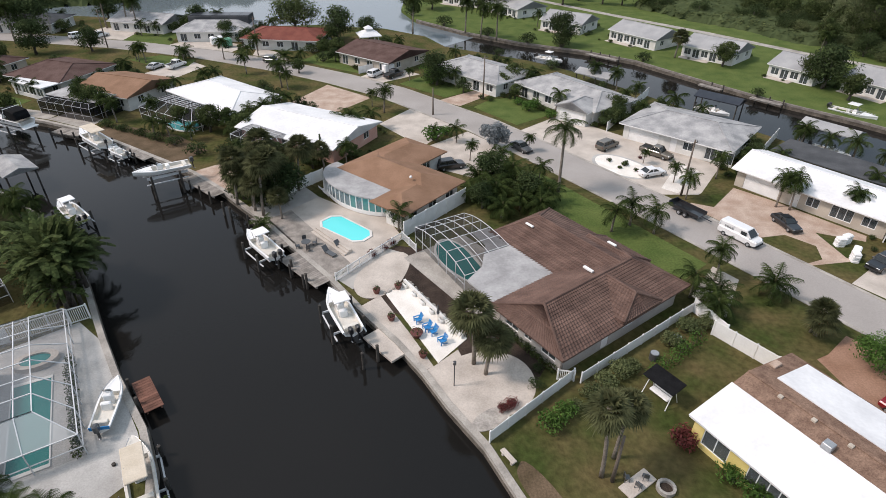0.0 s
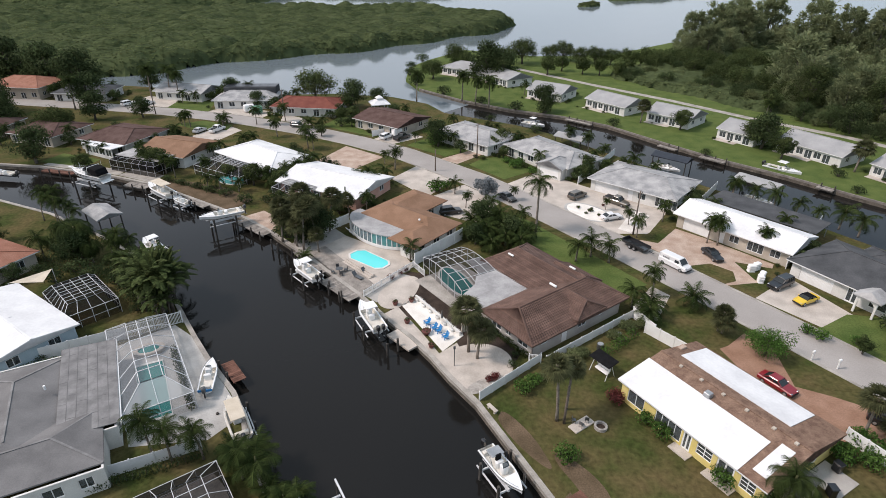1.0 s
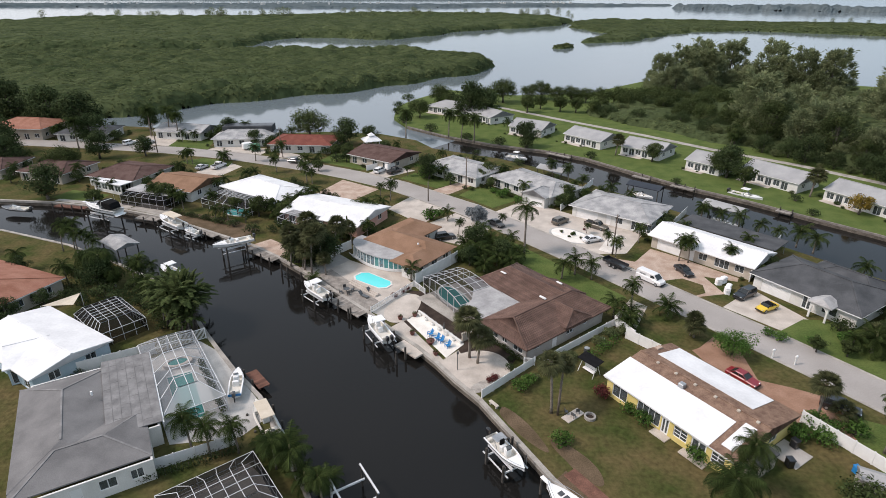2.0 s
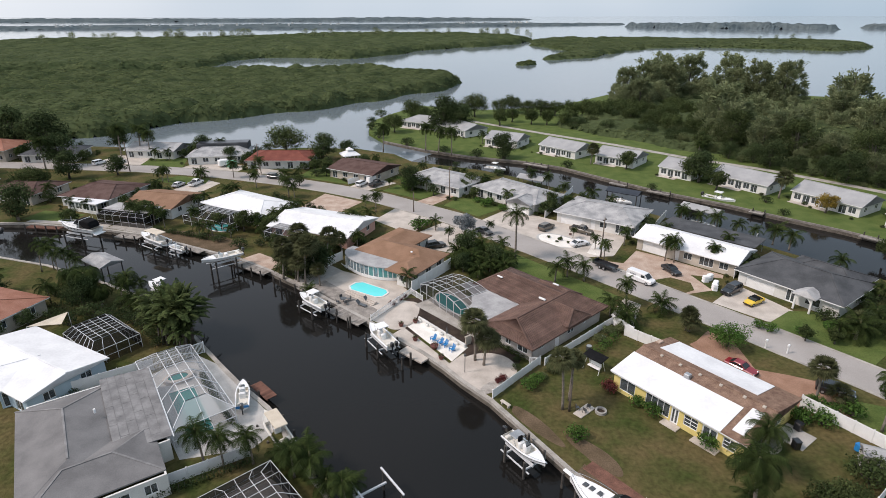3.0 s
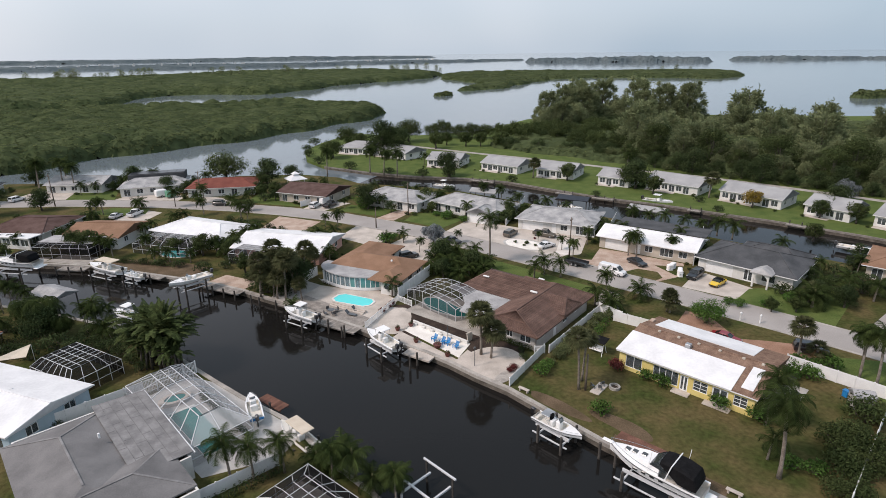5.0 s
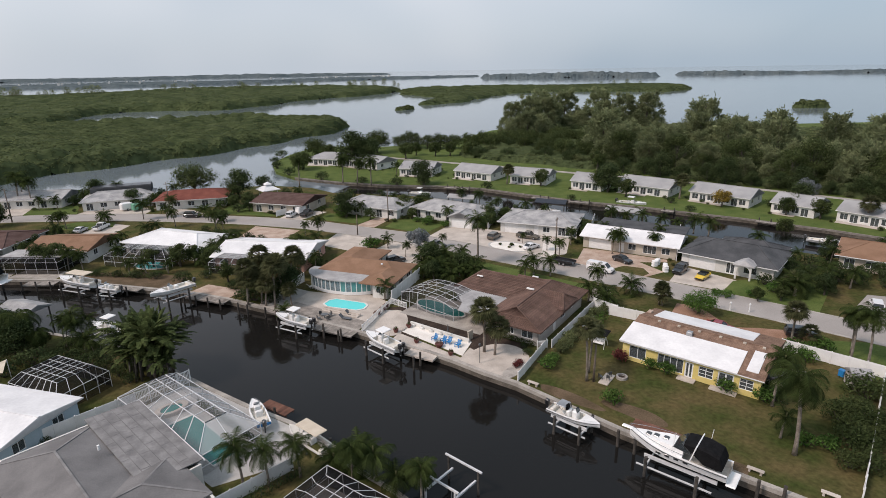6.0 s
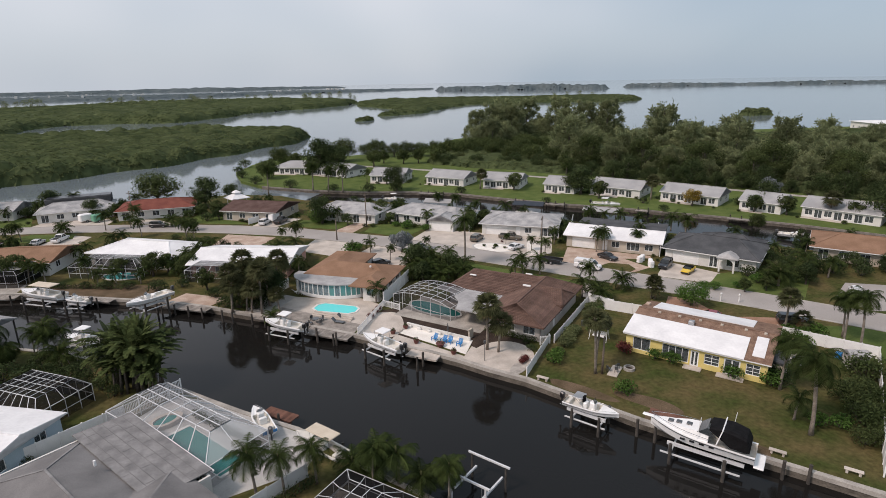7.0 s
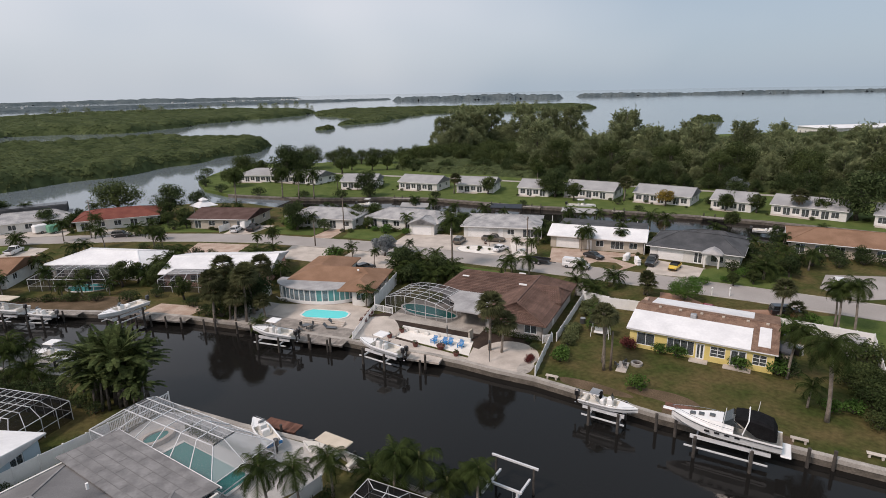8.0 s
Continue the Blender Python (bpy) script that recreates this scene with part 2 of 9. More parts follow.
POOL_TEAL = water_mat("pool_water_teal", (0.025, 0.18, 0.165), 0.05, 0.2, 0.4)
PINKPLASTIC = mat("pink_plastic", (0.65, 0.08, 0.16), rough=0.4, bump=0)
YELLOWPLASTIC = mat("yellow_plastic", (0.75, 0.50, 0.02), rough=0.4, bump=0)


def thin(m, through_light=0.4):
    """Lets a part of the light pass through a leaf."""
    n, l = m.node_tree.nodes, m.node_tree.links
    b = n["Principled BSDF"]
    t, mix = n.new("ShaderNodeBsdfTranslucent"), n.new("ShaderNodeMixShader")
    l.new(b.inputs["Base Color"].links[0].from_socket, t.inputs["Color"])
    mix.inputs[0].default_value = through_light
    l.new(b.outputs[0], mix.inputs[1])
    l.new(t.outputs[0], mix.inputs[2])
    l.new(mix.outputs[0], n["Material Output"].inputs["Surface"])
    return m


def leaf(name, c1, c2, island=0.45):
    m = mat(name, c1, c2, rough=0.8, s1=0.35, s2=1.2, fine=0.25, bump=0, island=island, spec=0.06, rand=0.15)
    return thin(m)


LEAF = leaf("broad_leaf", (0.044, 0.064, 0.023), (0.086, 0.108, 0.040))
LEAF_BRIGHT = leaf("bright_leaf", (0.055, 0.115, 0.025), (0.095, 0.165, 0.04))
LEAF_DARK = leaf("dark_leaf", (0.036, 0.055, 0.023), (0.070, 0.094, 0.038))
LEAF_GREY = leaf("silver_leaf", (0.16, 0.18, 0.19), (0.24, 0.26, 0.27), 0.25)
LEAF_OLIVE = leaf("olive_leaf", (0.090, 0.114, 0.050), (0.160, 0.180, 0.082), 0.25)
LEAF_RED = leaf("red_leaf", (0.10, 0.03, 0.03), (0.16, 0.05, 0.045))
LEAF_YEL = leaf("golden_leaf", (0.22, 0.15, 0.03), (0.30, 0.22, 0.05))
LEAF_PINE = leaf("needle_foliage", (0.145, 0.176, 0.088), (0.240, 0.264, 0.138), 0.25)
FROND = leaf("palm_frond", (0.026, 0.042, 0.013), (0.058, 0.080, 0.024), 0.35)
FROND_SABAL = leaf("sabal_frond", (0.062, 0.070, 0.032), (0.115, 0.120, 0.058), 0.35)
FROND_DEAD = leaf("dead_frond", (0.19, 0.12, 0.06), (0.28, 0.19, 0.10), 0.3)
BARK = mat("palm_bark", (0.15, 0.125, 0.10), (0.25, 0.215, 0.18), rough=0.95, s1=2, s2=9, fine=0.3, bump=0.6)
BARK_DARK = mat("tree_bark", (0.06, 0.05, 0.04), (0.11, 0.095, 0.08), rough=0.95, s1=2, s2=8, fine=0.3, bump=0.6)
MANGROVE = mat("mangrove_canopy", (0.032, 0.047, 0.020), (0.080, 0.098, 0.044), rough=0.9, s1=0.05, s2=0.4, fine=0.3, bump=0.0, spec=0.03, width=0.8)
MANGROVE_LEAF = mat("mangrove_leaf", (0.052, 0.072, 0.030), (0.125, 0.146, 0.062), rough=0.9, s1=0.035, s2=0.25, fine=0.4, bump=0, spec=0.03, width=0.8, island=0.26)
GROVE_LEAF = mat("grove_leaf", (0.078, 0.098, 0.046), (0.155, 0.172, 0.080), rough=0.9, s1=0.07, s2=0.4, fine=0.3, bump=0, spec=0.03, width=0.9, island=0.3)
thin(MANGROVE_LEAF)
thin(GROVE_LEAF)
# distance haze is mixed into this blue-grey woodland colour
FARWOOD_HAZED = mat("far_woods_hazed", (0.075, 0.098, 0.108), (0.115, 0.138, 0.142), rough=0.95, s1=0.02, s2=0.12, fine=0.25, bump=0, spec=0.0)


# ---- building blocks ----
class M:
    """Vertices and faces of one mesh in the making."""

    def __init__(self):
        self.v, self.f = [], []

    def add(self, vs, fs):
        k = len(self.v)
        self.v += [tuple(p) for p in vs]
        self.f += [tuple(i + k for i in f) for f in fs]
        return self

    def box(self, x0, y0, z0, x1, y1, z1):
        return self.add([(x0, y0, z0), (x1, y0, z0), (x1, y1, z0), (x0, y1, z0), (x0, y0, z1), (x1, y0, z1), (x1, y1, z1), (x0, y1, z1)],
                        [(3, 2, 1, 0), (4, 5, 6, 7), (0, 1, 5, 4), (1, 2, 6, 5), (2, 3, 7, 6), (3, 0, 4, 7)])

    def soft_box(self, x0, y0, z0, x1, y1, z1, c):
        """A box with chamfered upright edges and top."""
        p = [(x0 + c, y0), (x1 - c, y0), (x1, y0 + c), (x1, y1 - c), (x1 - c, y1), (x0 + c, y1), (x0, y1 - c), (x0, y0 + c)]
        mx, my = (x0 + x1) / 2, (y0 + y1) / 2
        q = [(x + (c if x < mx else -c), y + (c if y < my else -c)) for x, y in p]
        vs = [(x, y, z0) for x, y in p] + [(x, y, z1 - c) for x, y in p] + [(x, y, z1) for x, y in q]
        fs = [(j * 8 + i, j * 8 + (i + 1) % 8, j * 8 + 8 + (i + 1) % 8, j * 8 + 8 + i) for j in range(2) for i in range(8)]
        return self.add(vs, fs + [tuple(range(7, -1, -1)), tuple(range(16, 24))])

    def prism(self, poly, z0, z1):
        if sum(a[0] * b[1] - b[0] * a[1] for a, b in zip(poly, poly[1:] + poly[:1])) < 0:
            poly = poly[::-1]
        n = len(poly)
        return self.add([(x, y, z0) for x, y in poly] + [(x, y, z1) for x, y in poly],
                        [tuple(range(n - 1, -1, -1)), tuple(range(n, 2 * n))] + [(i, (i + 1) % n, n + (i + 1) % n, n + i) for i in range(n)])

    def tube(self, pts, radii, n=8, caps=True):
        k = len(self.v)
        pts = [Vector(p) for p in pts]
        for i, p in enumerate(pts):
            d = (pts[min(i + 1, len(pts) - 1)] - pts[max(i - 1, 0)]).normalized()
            a = d.cross(Vector((0, 0, 1)) if abs(d.z) < 0.9 else Vector((1, 0, 0))).normalized()
            b = d.cross(a)
            r = radii[i] if isinstance(radii, (list, tuple)) else radii
            self.v += [tuple(p + r * (math.cos(t) * a + math.sin(t) * b)) for t in (2 * math.pi * j / n for j in range(n))]
        for i in range(len(pts) - 1):
            self.f += [(k + i * n + j, k + i * n + (j + 1) % n, k + (i + 1) * n + (j + 1) % n, k + (i + 1) * n + j) for j in range(n)]
        if caps:
            self.f += [tuple(k + j for j in range(n - 1, -1, -1)), tuple(k + (len(pts) - 1) * n + j for j in range(n))]
        return self

    def beam(self, p, q, w, h=None):
        """A square bar from p to q."""
        p, q = Vector(p), Vector(q)
        d = (q - p).normalized()
        a = d.cross(Vector((0, 0, 1)) if abs(d.z) < 0.95 else Vector((1, 0, 0))).normalized() * w / 2
        b = d.cross(a).normalized() * (h or w) / 2
        vs = [p - a - b, p + a - b, p + a + b, p - a + b, q - a - b, q + a - b, q + a + b, q - a + b]
        return self.add(vs, [(3, 2, 1, 0), (4, 5, 6, 7), (0, 1, 5, 4), (1, 2, 6, 5), (2, 3, 7, 6), (3, 0, 4, 7)])

    def mesh(self, name, material, smooth=False):
        me = bpy.data.meshes.new(name)
        me.from_pydata(self.v, [], self.f)
        me.materials.append(material)
        if smooth:
            me.polygons.foreach_set("use_smooth", [True] * len(me.polygons))
        me.update()
        return me


def part(name, m, material, parent=None, label="", at=None, smooth=False):
    """Links a mesh as one object, under a thing or a part where one is given."""
    ob = new(name, m if isinstance(m, bpy.types.Mesh) else m.mesh(name, material, smooth))
    ob.parent = parent
    if at is not None:
        ob.matrix_basis = at
    return tagged(ob, label)


def thing(name, x, y, turn=0, label="", category="", group="", z=0.0, kind=""):
    ob = new(name)
    ob.empty_display_size = 0.3
    ob.matrix_basis = pose(x, y, z, 0, 0, turn)
    return tagged(ob, label, category, group, kind)


def setting(name, m, material, label="", smooth=False, kind="structure", category=""):
    return tagged(part(name, m, material, None, label, None, smooth), kind=kind, category=category)


def heading(a, b):
    return math.degrees(math.atan2(b[1] - a[1], b[0] - a[0]))


def ribbon(pts, left, right, z0, z1):
    """A flat strip along a line, from left of it to right of it."""
    n = len(pts)
    P = [Vector(p) for p in pts]
    out = []
    for i in range(n):
        d = (P[min(i + 1, n - 1)] - P[max(i - 1, 0)]).normalized()
        s = Vector((-d.y, d.x))
        out.append((P[i] + s * left, P[i] - s * right))
    m = M()
    vs = [(p.x, p.y, z) for a, b in out for p in (a, b) for z in (z0, z1)]
    fs = []
    for i in range(n - 1):
        k = 4 * i
        fs += [(k + 1, k + 3, k + 7, k + 5), (k, k + 4, k + 6, k + 2), (k, k + 1, k + 5, k + 4), (k + 2, k + 6, k + 7, k + 3)]
    fs += [(0, 2, 3, 1), (4 * n - 4, 4 * n - 3, 4 * n - 1, 4 * n - 2)]
    return m.add(vs, fs)


def rounded(cx, cy, rx, ry, turn=0, n=28, lump=0.0, seed=0):
    """An outline like a pebble."""
    t0 = radians(turn)
    out = []
    for i in range(n):
        a = 2 * math.pi * i / n
        r = 1 + lump * math.sin(2 * a + seed) + lump * 0.6 * math.sin(3 * a + 2 * seed)
        x, y = rx * r * math.cos(a), ry * r * math.sin(a)
        out.append((cx + x * math.cos(t0) - y * math.sin(t0), cy + x * math.sin(t0) + y * math.cos(t0)))
    return out


# ---- houses ----
def wall_mesh(length, height, openings, thick=0.2):
    """A wall along x from 0 to length, its outside on -y, in one piece with its openings left free."""
    holes = [o[:4] for o in openings]
    xs = sorted({0.0, length, *[round(o[0], 3) for o in holes], *[round(o[0] + o[1], 3) for o in holes]})
    zs = sorted({0.0, height, *[round(o[2], 3) for o in holes], *[round(o[2] + o[3], 3) for o in holes]})
    nx, nz = len(xs), len(zs)
    def solid(i, j):
        if not (0 <= i < nx - 1 and 0 <= j < nz - 1):
            return False
        x, z = (xs[i] + xs[i + 1]) / 2, (zs[j] + zs[j + 1]) / 2
        return not any(ox < x < ox + ow and oz < z < oz + oh for ox, ow, oz, oh in holes)
    m = M()
    m.v = [(x, y, z) for y in (0.0, thick) for x in xs for z in zs]
    at = lambda y, i, j: y * nx * nz + i * nz + j
    for i in range(nx - 1):
        for j in range(nz - 1):
            if not solid(i, j):
                continue
            m.f += [(at(0, i, j), at(0, i + 1, j), at(0, i + 1, j + 1), at(0, i, j + 1)), (at(1, i, j), at(1, i, j + 1), at(1, i + 1, j + 1), at(1, i + 1, j))]
            for ok, p, q in ((solid(i - 1, j), (i, j + 1), (i, j)), (solid(i + 1, j), (i + 1, j), (i + 1, j + 1)), (solid(i, j - 1), (i, j), (i + 1, j)), (solid(i, j + 1), (i + 1, j + 1), (i, j + 1))):
                if not ok:
                    m.f.append((at(0, *p), at(1, *p), at(1, *q), at(0, *q)))
    return m


def frame_mesh(w, h, bars, rails, t=0.07, d=0.08):
    """A window frame in one piece, with its bars and rails."""
    holes = []
    for i in range(bars):
        for j in range(rails):
            x0, x1 = (t if i == 0 else w * i / bars + t / 2), (w - t if i == bars - 1 else w * (i + 1) / bars - t / 2)
            z0, z1 = (t if j == 0 else h * j / rails + 0.02), (h - t if j == rails - 1 else h * (j + 1) / rails - 0.02)
            holes.append((x0, x1 - x0, z0, z1 - z0))
    return wall_mesh(w, h, holes, d)


_shared = {}


def shared(key, make):
    if key not in _shared:
        _shared[key] = make()
    return _shared[key]


def openings_in(parent, wall, openings, frame_material=None, pane=None):
    """Fills each opening of a wall: window, glazed door, plain door or garage door."""
    for ox, ow, oz, oh, sort in openings:
        at = pose(ox, 0.05, oz)
        key = (round(ow, 2), round(oh, 2), sort)
        if sort == "garage":
            def panels():
                m = M()
                for i in range(4):
                    m.soft_box(0.02, 0, oh * i / 4 + 0.015, ow - 0.02, 0.06, oh * (i + 1) / 4, 0.012)
                return m.mesh("garage_door", VINYL)
            part("garage_door", shared(key, panels), VINYL, wall, at=at)
        elif sort == "door":
            door = part("door", shared(key, lambda: M().box(0, 0, 0, ow, 0.06, oh).mesh("door", VINYL)), VINYL, wall, at=at)
            part("handle", shared("handle", lambda: M().beam((0, -0.06, 0), (0.12, -0.06, 0), 0.03).mesh("handle", CHROME)), CHROME, door, at=pose(ow - 0.2, 0, 1.0))
        else:
            bars, rails = {"window": (2, 1), "grid": (2, 3), "slider": (max(2, round(ow / 0.9)), 1), "french": (2, 1)}[sort]
            fm = frame_material or VINYL
            win = part("window", shared(key + (fm.name,), lambda: frame_mesh(ow, oh, bars, rails, 0.16 if sort == "french" else 0.07).mesh("window", fm)), fm, wall, at=at)
            gm = pane or GLASS
            glass = part("pane", shared(key + ("pane", gm.name), lambda: M().box(0.05, 0.035, 0.05, ow - 0.05, 0.045, oh - 0.05).mesh("pane", gm)), gm, win)
            glass.visible_shadow = False


def slope_courses(m, a, b, c, d, step, rib):
    """A tiled roof slope: eave from a to b, ridge from d to c; overlapping courses, waved across."""
    a, b, c, d = map(Vector, (a, b, c, d))
    up = (b - a).cross(d - a).normalized()
    rows = max(2, round((d - a).length / step)) if (d - a).length > (c - b).length else max(2, round((c - b).length / step))
    cols = max(2, round(max((b - a).length, (c - d).length) / rib))
    for r in range(rows):
        t0, t1 = r / rows, (r + 1) / rows
        p0, q0, p1, q1 = a.lerp(d, t0), b.lerp(c, t0), a.lerp(d, t1), b.lerp(c, t1)
        vs = []
        for i in range(cols + 1):
            s = i / cols
            w = 0.075 if i % 2 else 0.0
            lo, hi = p0.lerp(q0, s), p1.lerp(q1, s)
            vs += [lo, lo + up * (0.06 + w), hi + up * (0.015 + w * 0.6)]
        fs = []
        for i in range(cols):
            k = 3 * i
            fs += [(k, k + 3, k + 4, k + 1), (k + 1, k + 4, k + 5, k + 2)]
        m.add(vs, fs)


def roof_mesh(L, W, z, rise, over, hip0, hip1):
    """A ridge roof over the rectangle 0..L, 0..W; hip0 and hip1: how far the ridge stands in from each end (0: a gable)."""
    x0, x1, y0, y1 = -over, L + over, -over, W + over
    ym, zr = W / 2, z + rise
    A, B, C, D = (x0, y0, z), (x1, y0, z), (x1, y1, z), (x0, y1, z)
    R0, R1 = (x0 + hip0, ym, zr), (x1 - hip1, ym, zr)
    low = [(p[0], p[1], p[2] - 0.16) for p in (A, B, C, D, R0, R1)]
    m = M().add([A, B, C, D, R0, R1] + low, [
        (0, 1, 5, 4), (2, 3, 4, 5), (1, 2, 5), (3, 0, 4), (6, 10, 11, 7), (8, 11, 10, 9), (7, 11, 8), (9, 10, 6),
        (0, 6, 7, 1), (1, 7, 8, 2), (2, 8, 9, 3), (3, 9, 6, 0)])
    return m


def roof_tiles(parent, L, W, z, rise, over, hip0, hip1, at, step=0.40, rib=0.19, material=None):
    """The courses of tiles and the ridge caps that lie on a ridge roof."""
    x0, x1, y0, y1 = -over, L + over, -over, W + over
    A, B, C, D = (x0, y0, z), (x1, y0, z), (x1, y1, z), (x0, y1, z)
    R0, R1 = (x0 + hip0, W / 2, z + rise), (x1 - hip1, W / 2, z + rise)
    m = M()
    slope_courses(m, A, B, R1, R0, step, rib)
    slope_courses(m, C, D, R0, R1, step, rib)
    if hip1:
        slope_courses(m, B, C, R1, R1, step, rib)
    if hip0:
        slope_courses(m, D, A, R0, R0, step, rib)
    for p, q in ((R0, R1), (A, R0), (D, R0), (B, R1), (C, R1)):
        m.tube([(p[0], p[1], p[2] + 0.05), (q[0], q[1], q[2] + 0.05)], 0.13, 6)
    tagged(part("roof_tiles", m, material or TILE, parent, "overlapping brown barrel tiles", at), kind="stuff")


def default_openings(length, front):
    if length < 3:
        return []
    if front:
        n = max(2, int(length / 3.2))
        gap = length / n
        return [(gap * i + gap / 2 - 0.85, 1.7, 0.75 if i % 3 else 0.1, 1.35 if i % 3 else 2.0, "slider" if i % 3 == 0 else "window") for i in range(n)]
    n = max(1, int(length / 4.5))
    gap = length / n
    return [(gap * i + gap / 2 - 0.7, 1.4, 0.9, 1.2, "window") for i in range(n)]


FOOT = []


def house(name, A, B, depth, label, wall_m, roof_m, rise=1.5, hip=(3.0, 3.0), over=0.6, height=2.5, front=None, back=None, left=None, right=None,
          cross=False, frame_material=None, group="", walls="flrb"):
    """A one-storey house; its front runs from A to B (seen from outside, left to right), the rest lies behind to the left of that line."""
    L = math.hypot(B[0] - A[0], B[1] - A[1])
    h = thing(name, A[0], A[1], heading(A, B), label, "house", group)
    FOOT.append((A, B, depth))
    sides = {"f": (L, pose(0, 0, 0), front, True), "b": (L, pose(L, depth, 0, 0, 0, 180), back, True),
             "r": (depth - 0.4, pose(L, 0.2, 0, 0, 0, 90), right, False), "l": (depth - 0.4, pose(0, depth - 0.2, 0, 0, 0, -90), left, False)}
    for key, (length, at, given, isfront) in sides.items():
        if key not in walls:
            continue
        ops = default_openings(length, isfront) if given is None else given
        wall = part("wall", wall_mesh(length, height, ops), wall_m, h, at=at)
        openings_in(h, wall, ops, frame_material)
    if not rise:
        return h
    if cross:
        roof = part("roof", roof_mesh(depth, L, height, rise, over, *hip), roof_m, h, at=pose(L, 0, 0.16, 0, 0, 90))
    else:
        roof = part("roof", roof_mesh(L, depth, height, rise, over, *hip), roof_m, h, at=pose(0, 0, 0.16))
    m0 = Matrix.Identity(4) if not cross else pose(L, 0, 0, 0, 0, 90)
    RL, RW = (depth, L) if cross else (L, depth)
    zt, x0, x1, y0, y1 = height + 0.16, -over, RL + over, -over, RW + over
    ends = ((x0 + hip[0], RW / 2, zt + rise), (x1 - hip[1], RW / 2, zt + rise))
    caps = [ends] + ([((x0, y, zt), ends[0]) for y in (y0, y1)] if hip[0] else []) + ([((x1, y, zt), ends[1]) for y in (y0, y1)] if hip[1] else [])
    for p, q in (caps if roof_m is not NEAR_ROOF else ()):
        part("ridge_cap", M().beam((p[0], p[1], p[2] + 0.02), (q[0], q[1], q[2] + 0.02), 0.26, 0.08), roof_m, h, at=m0)
    for p, q in (((x0, y0), (x1, y0)), ((x1, y0), (x1, y1)), ((x1, y1), (x0, y1)), ((x0, y1), (x0, y0))):
        if (p[0] == q[0]) and not hip[0 if p[0] == x0 else 1]:
            continue
        part("fascia", M().beam((p[0], p[1], zt - 0.1), (q[0], q[1], zt - 0.1), 0.05, 0.15), VINYL, h, at=m0)
    if hip[0] == 0:
        for x in ((0.02, L - 0.22) if not cross else ()):
            m = M().add([(x, 0, height), (x, depth, height), (x, depth / 2, height + rise), (x + 0.2, 0, height), (x + 0.2, depth, height), (x + 0.2, depth / 2, height + rise)],
                        [(0, 2, 1), (3, 4, 5), (0, 1, 4, 3), (1, 2, 5, 4), (2, 0, 3, 5)])
            part("gable", m, wall_m, h)
    return h


def flat_slab(parent, name, poly, z, t, material, label=""):
    return part(name, M().prism(poly, z, z + t), material, parent, label)


def screen_cage(name, A, B, depth, label, height=2.5, top=3.6, inset=2.0, nx=5, ny=4, screen=None, group="", bar=0.065, end=None):
    """A screened pool cage: upright walls, sloping upper sides, flat top, all in square bars with screen between."""
    screen = screen or SCREEN
    L = math.hypot(B[0] - A[0], B[1] - A[1])
    c = thing(name, A[0], A[1], heading(A, B), label, "pool cage", group)
    i = inset
    xs = [L * k / nx for k in range(nx + 1)]
    ys = [depth * k / ny for k in range(ny + 1)]
    fx = lambda x: i + (L - 2 * i) * x / L
    fy = lambda y: i + (depth - 2 * i) * y / depth
    lines = []
    for x in xs:
        for y, s in ((0, 0), (depth, 1)):
            lines.append(("post", (x, y, 0), (x, y, height)))
            lines.append(("rafter", (x, y, height), (fx(x), fy(y), top)))
        lines.append(("rafter", (fx(x), fy(0), top), (fx(x), fy(depth), top)))
    for y in ys[1:-1]:
        for x in (0, L):
            lines.append(("post", (x, y, 0), (x, y, height)))
            lines.append(("rafter", (x, y, height), (fx(x), fy(y), top)))
        lines.append(("purlin", (fx(0), fy(y), top), (fx(L), fy(y), top)))
    for z, a, b, d, e in ((height, 0, L, 0, depth), (1.0, 0, L, 0, depth), (top, i, L - i, i, depth - i)):
        lines += [("rail", (a, d, z), (b, d, z)), ("rail", (a, e, z), (b, e, z)), ("rail", (a, d, z), (a, e, z)), ("rail", (b, d, z), (b, e, z))]
    for kind, p, q in lines:
        part(kind, M().beam(p, q, bar), ALU, c)
    lo = [(0, 0), (L, 0), (L, depth), (0, depth)]
    hi = [(i, i), (L - i, i), (L - i, depth - i), (i, depth - i)]
    for k in range(4):
        a, b, d, e = lo[k], lo[(k + 1) % 4], hi[(k + 1) % 4], hi[k]
        part("screen_panel", M().add([(*a, 0.02), (*b, 0.02), (*b, height), (*a, height)], [(0, 1, 2, 3)]), screen, c)
        part("screen_panel", M().add([(*a, height), (*b, height), (*d, top), (*e, top)], [(0, 1, 2, 3)]), (end or screen) if k == 3 else screen, c)
    part("screen_panel", M().add([(*p, top) for p in hi], [(0, 1, 2, 3)]), screen, c)
    return c


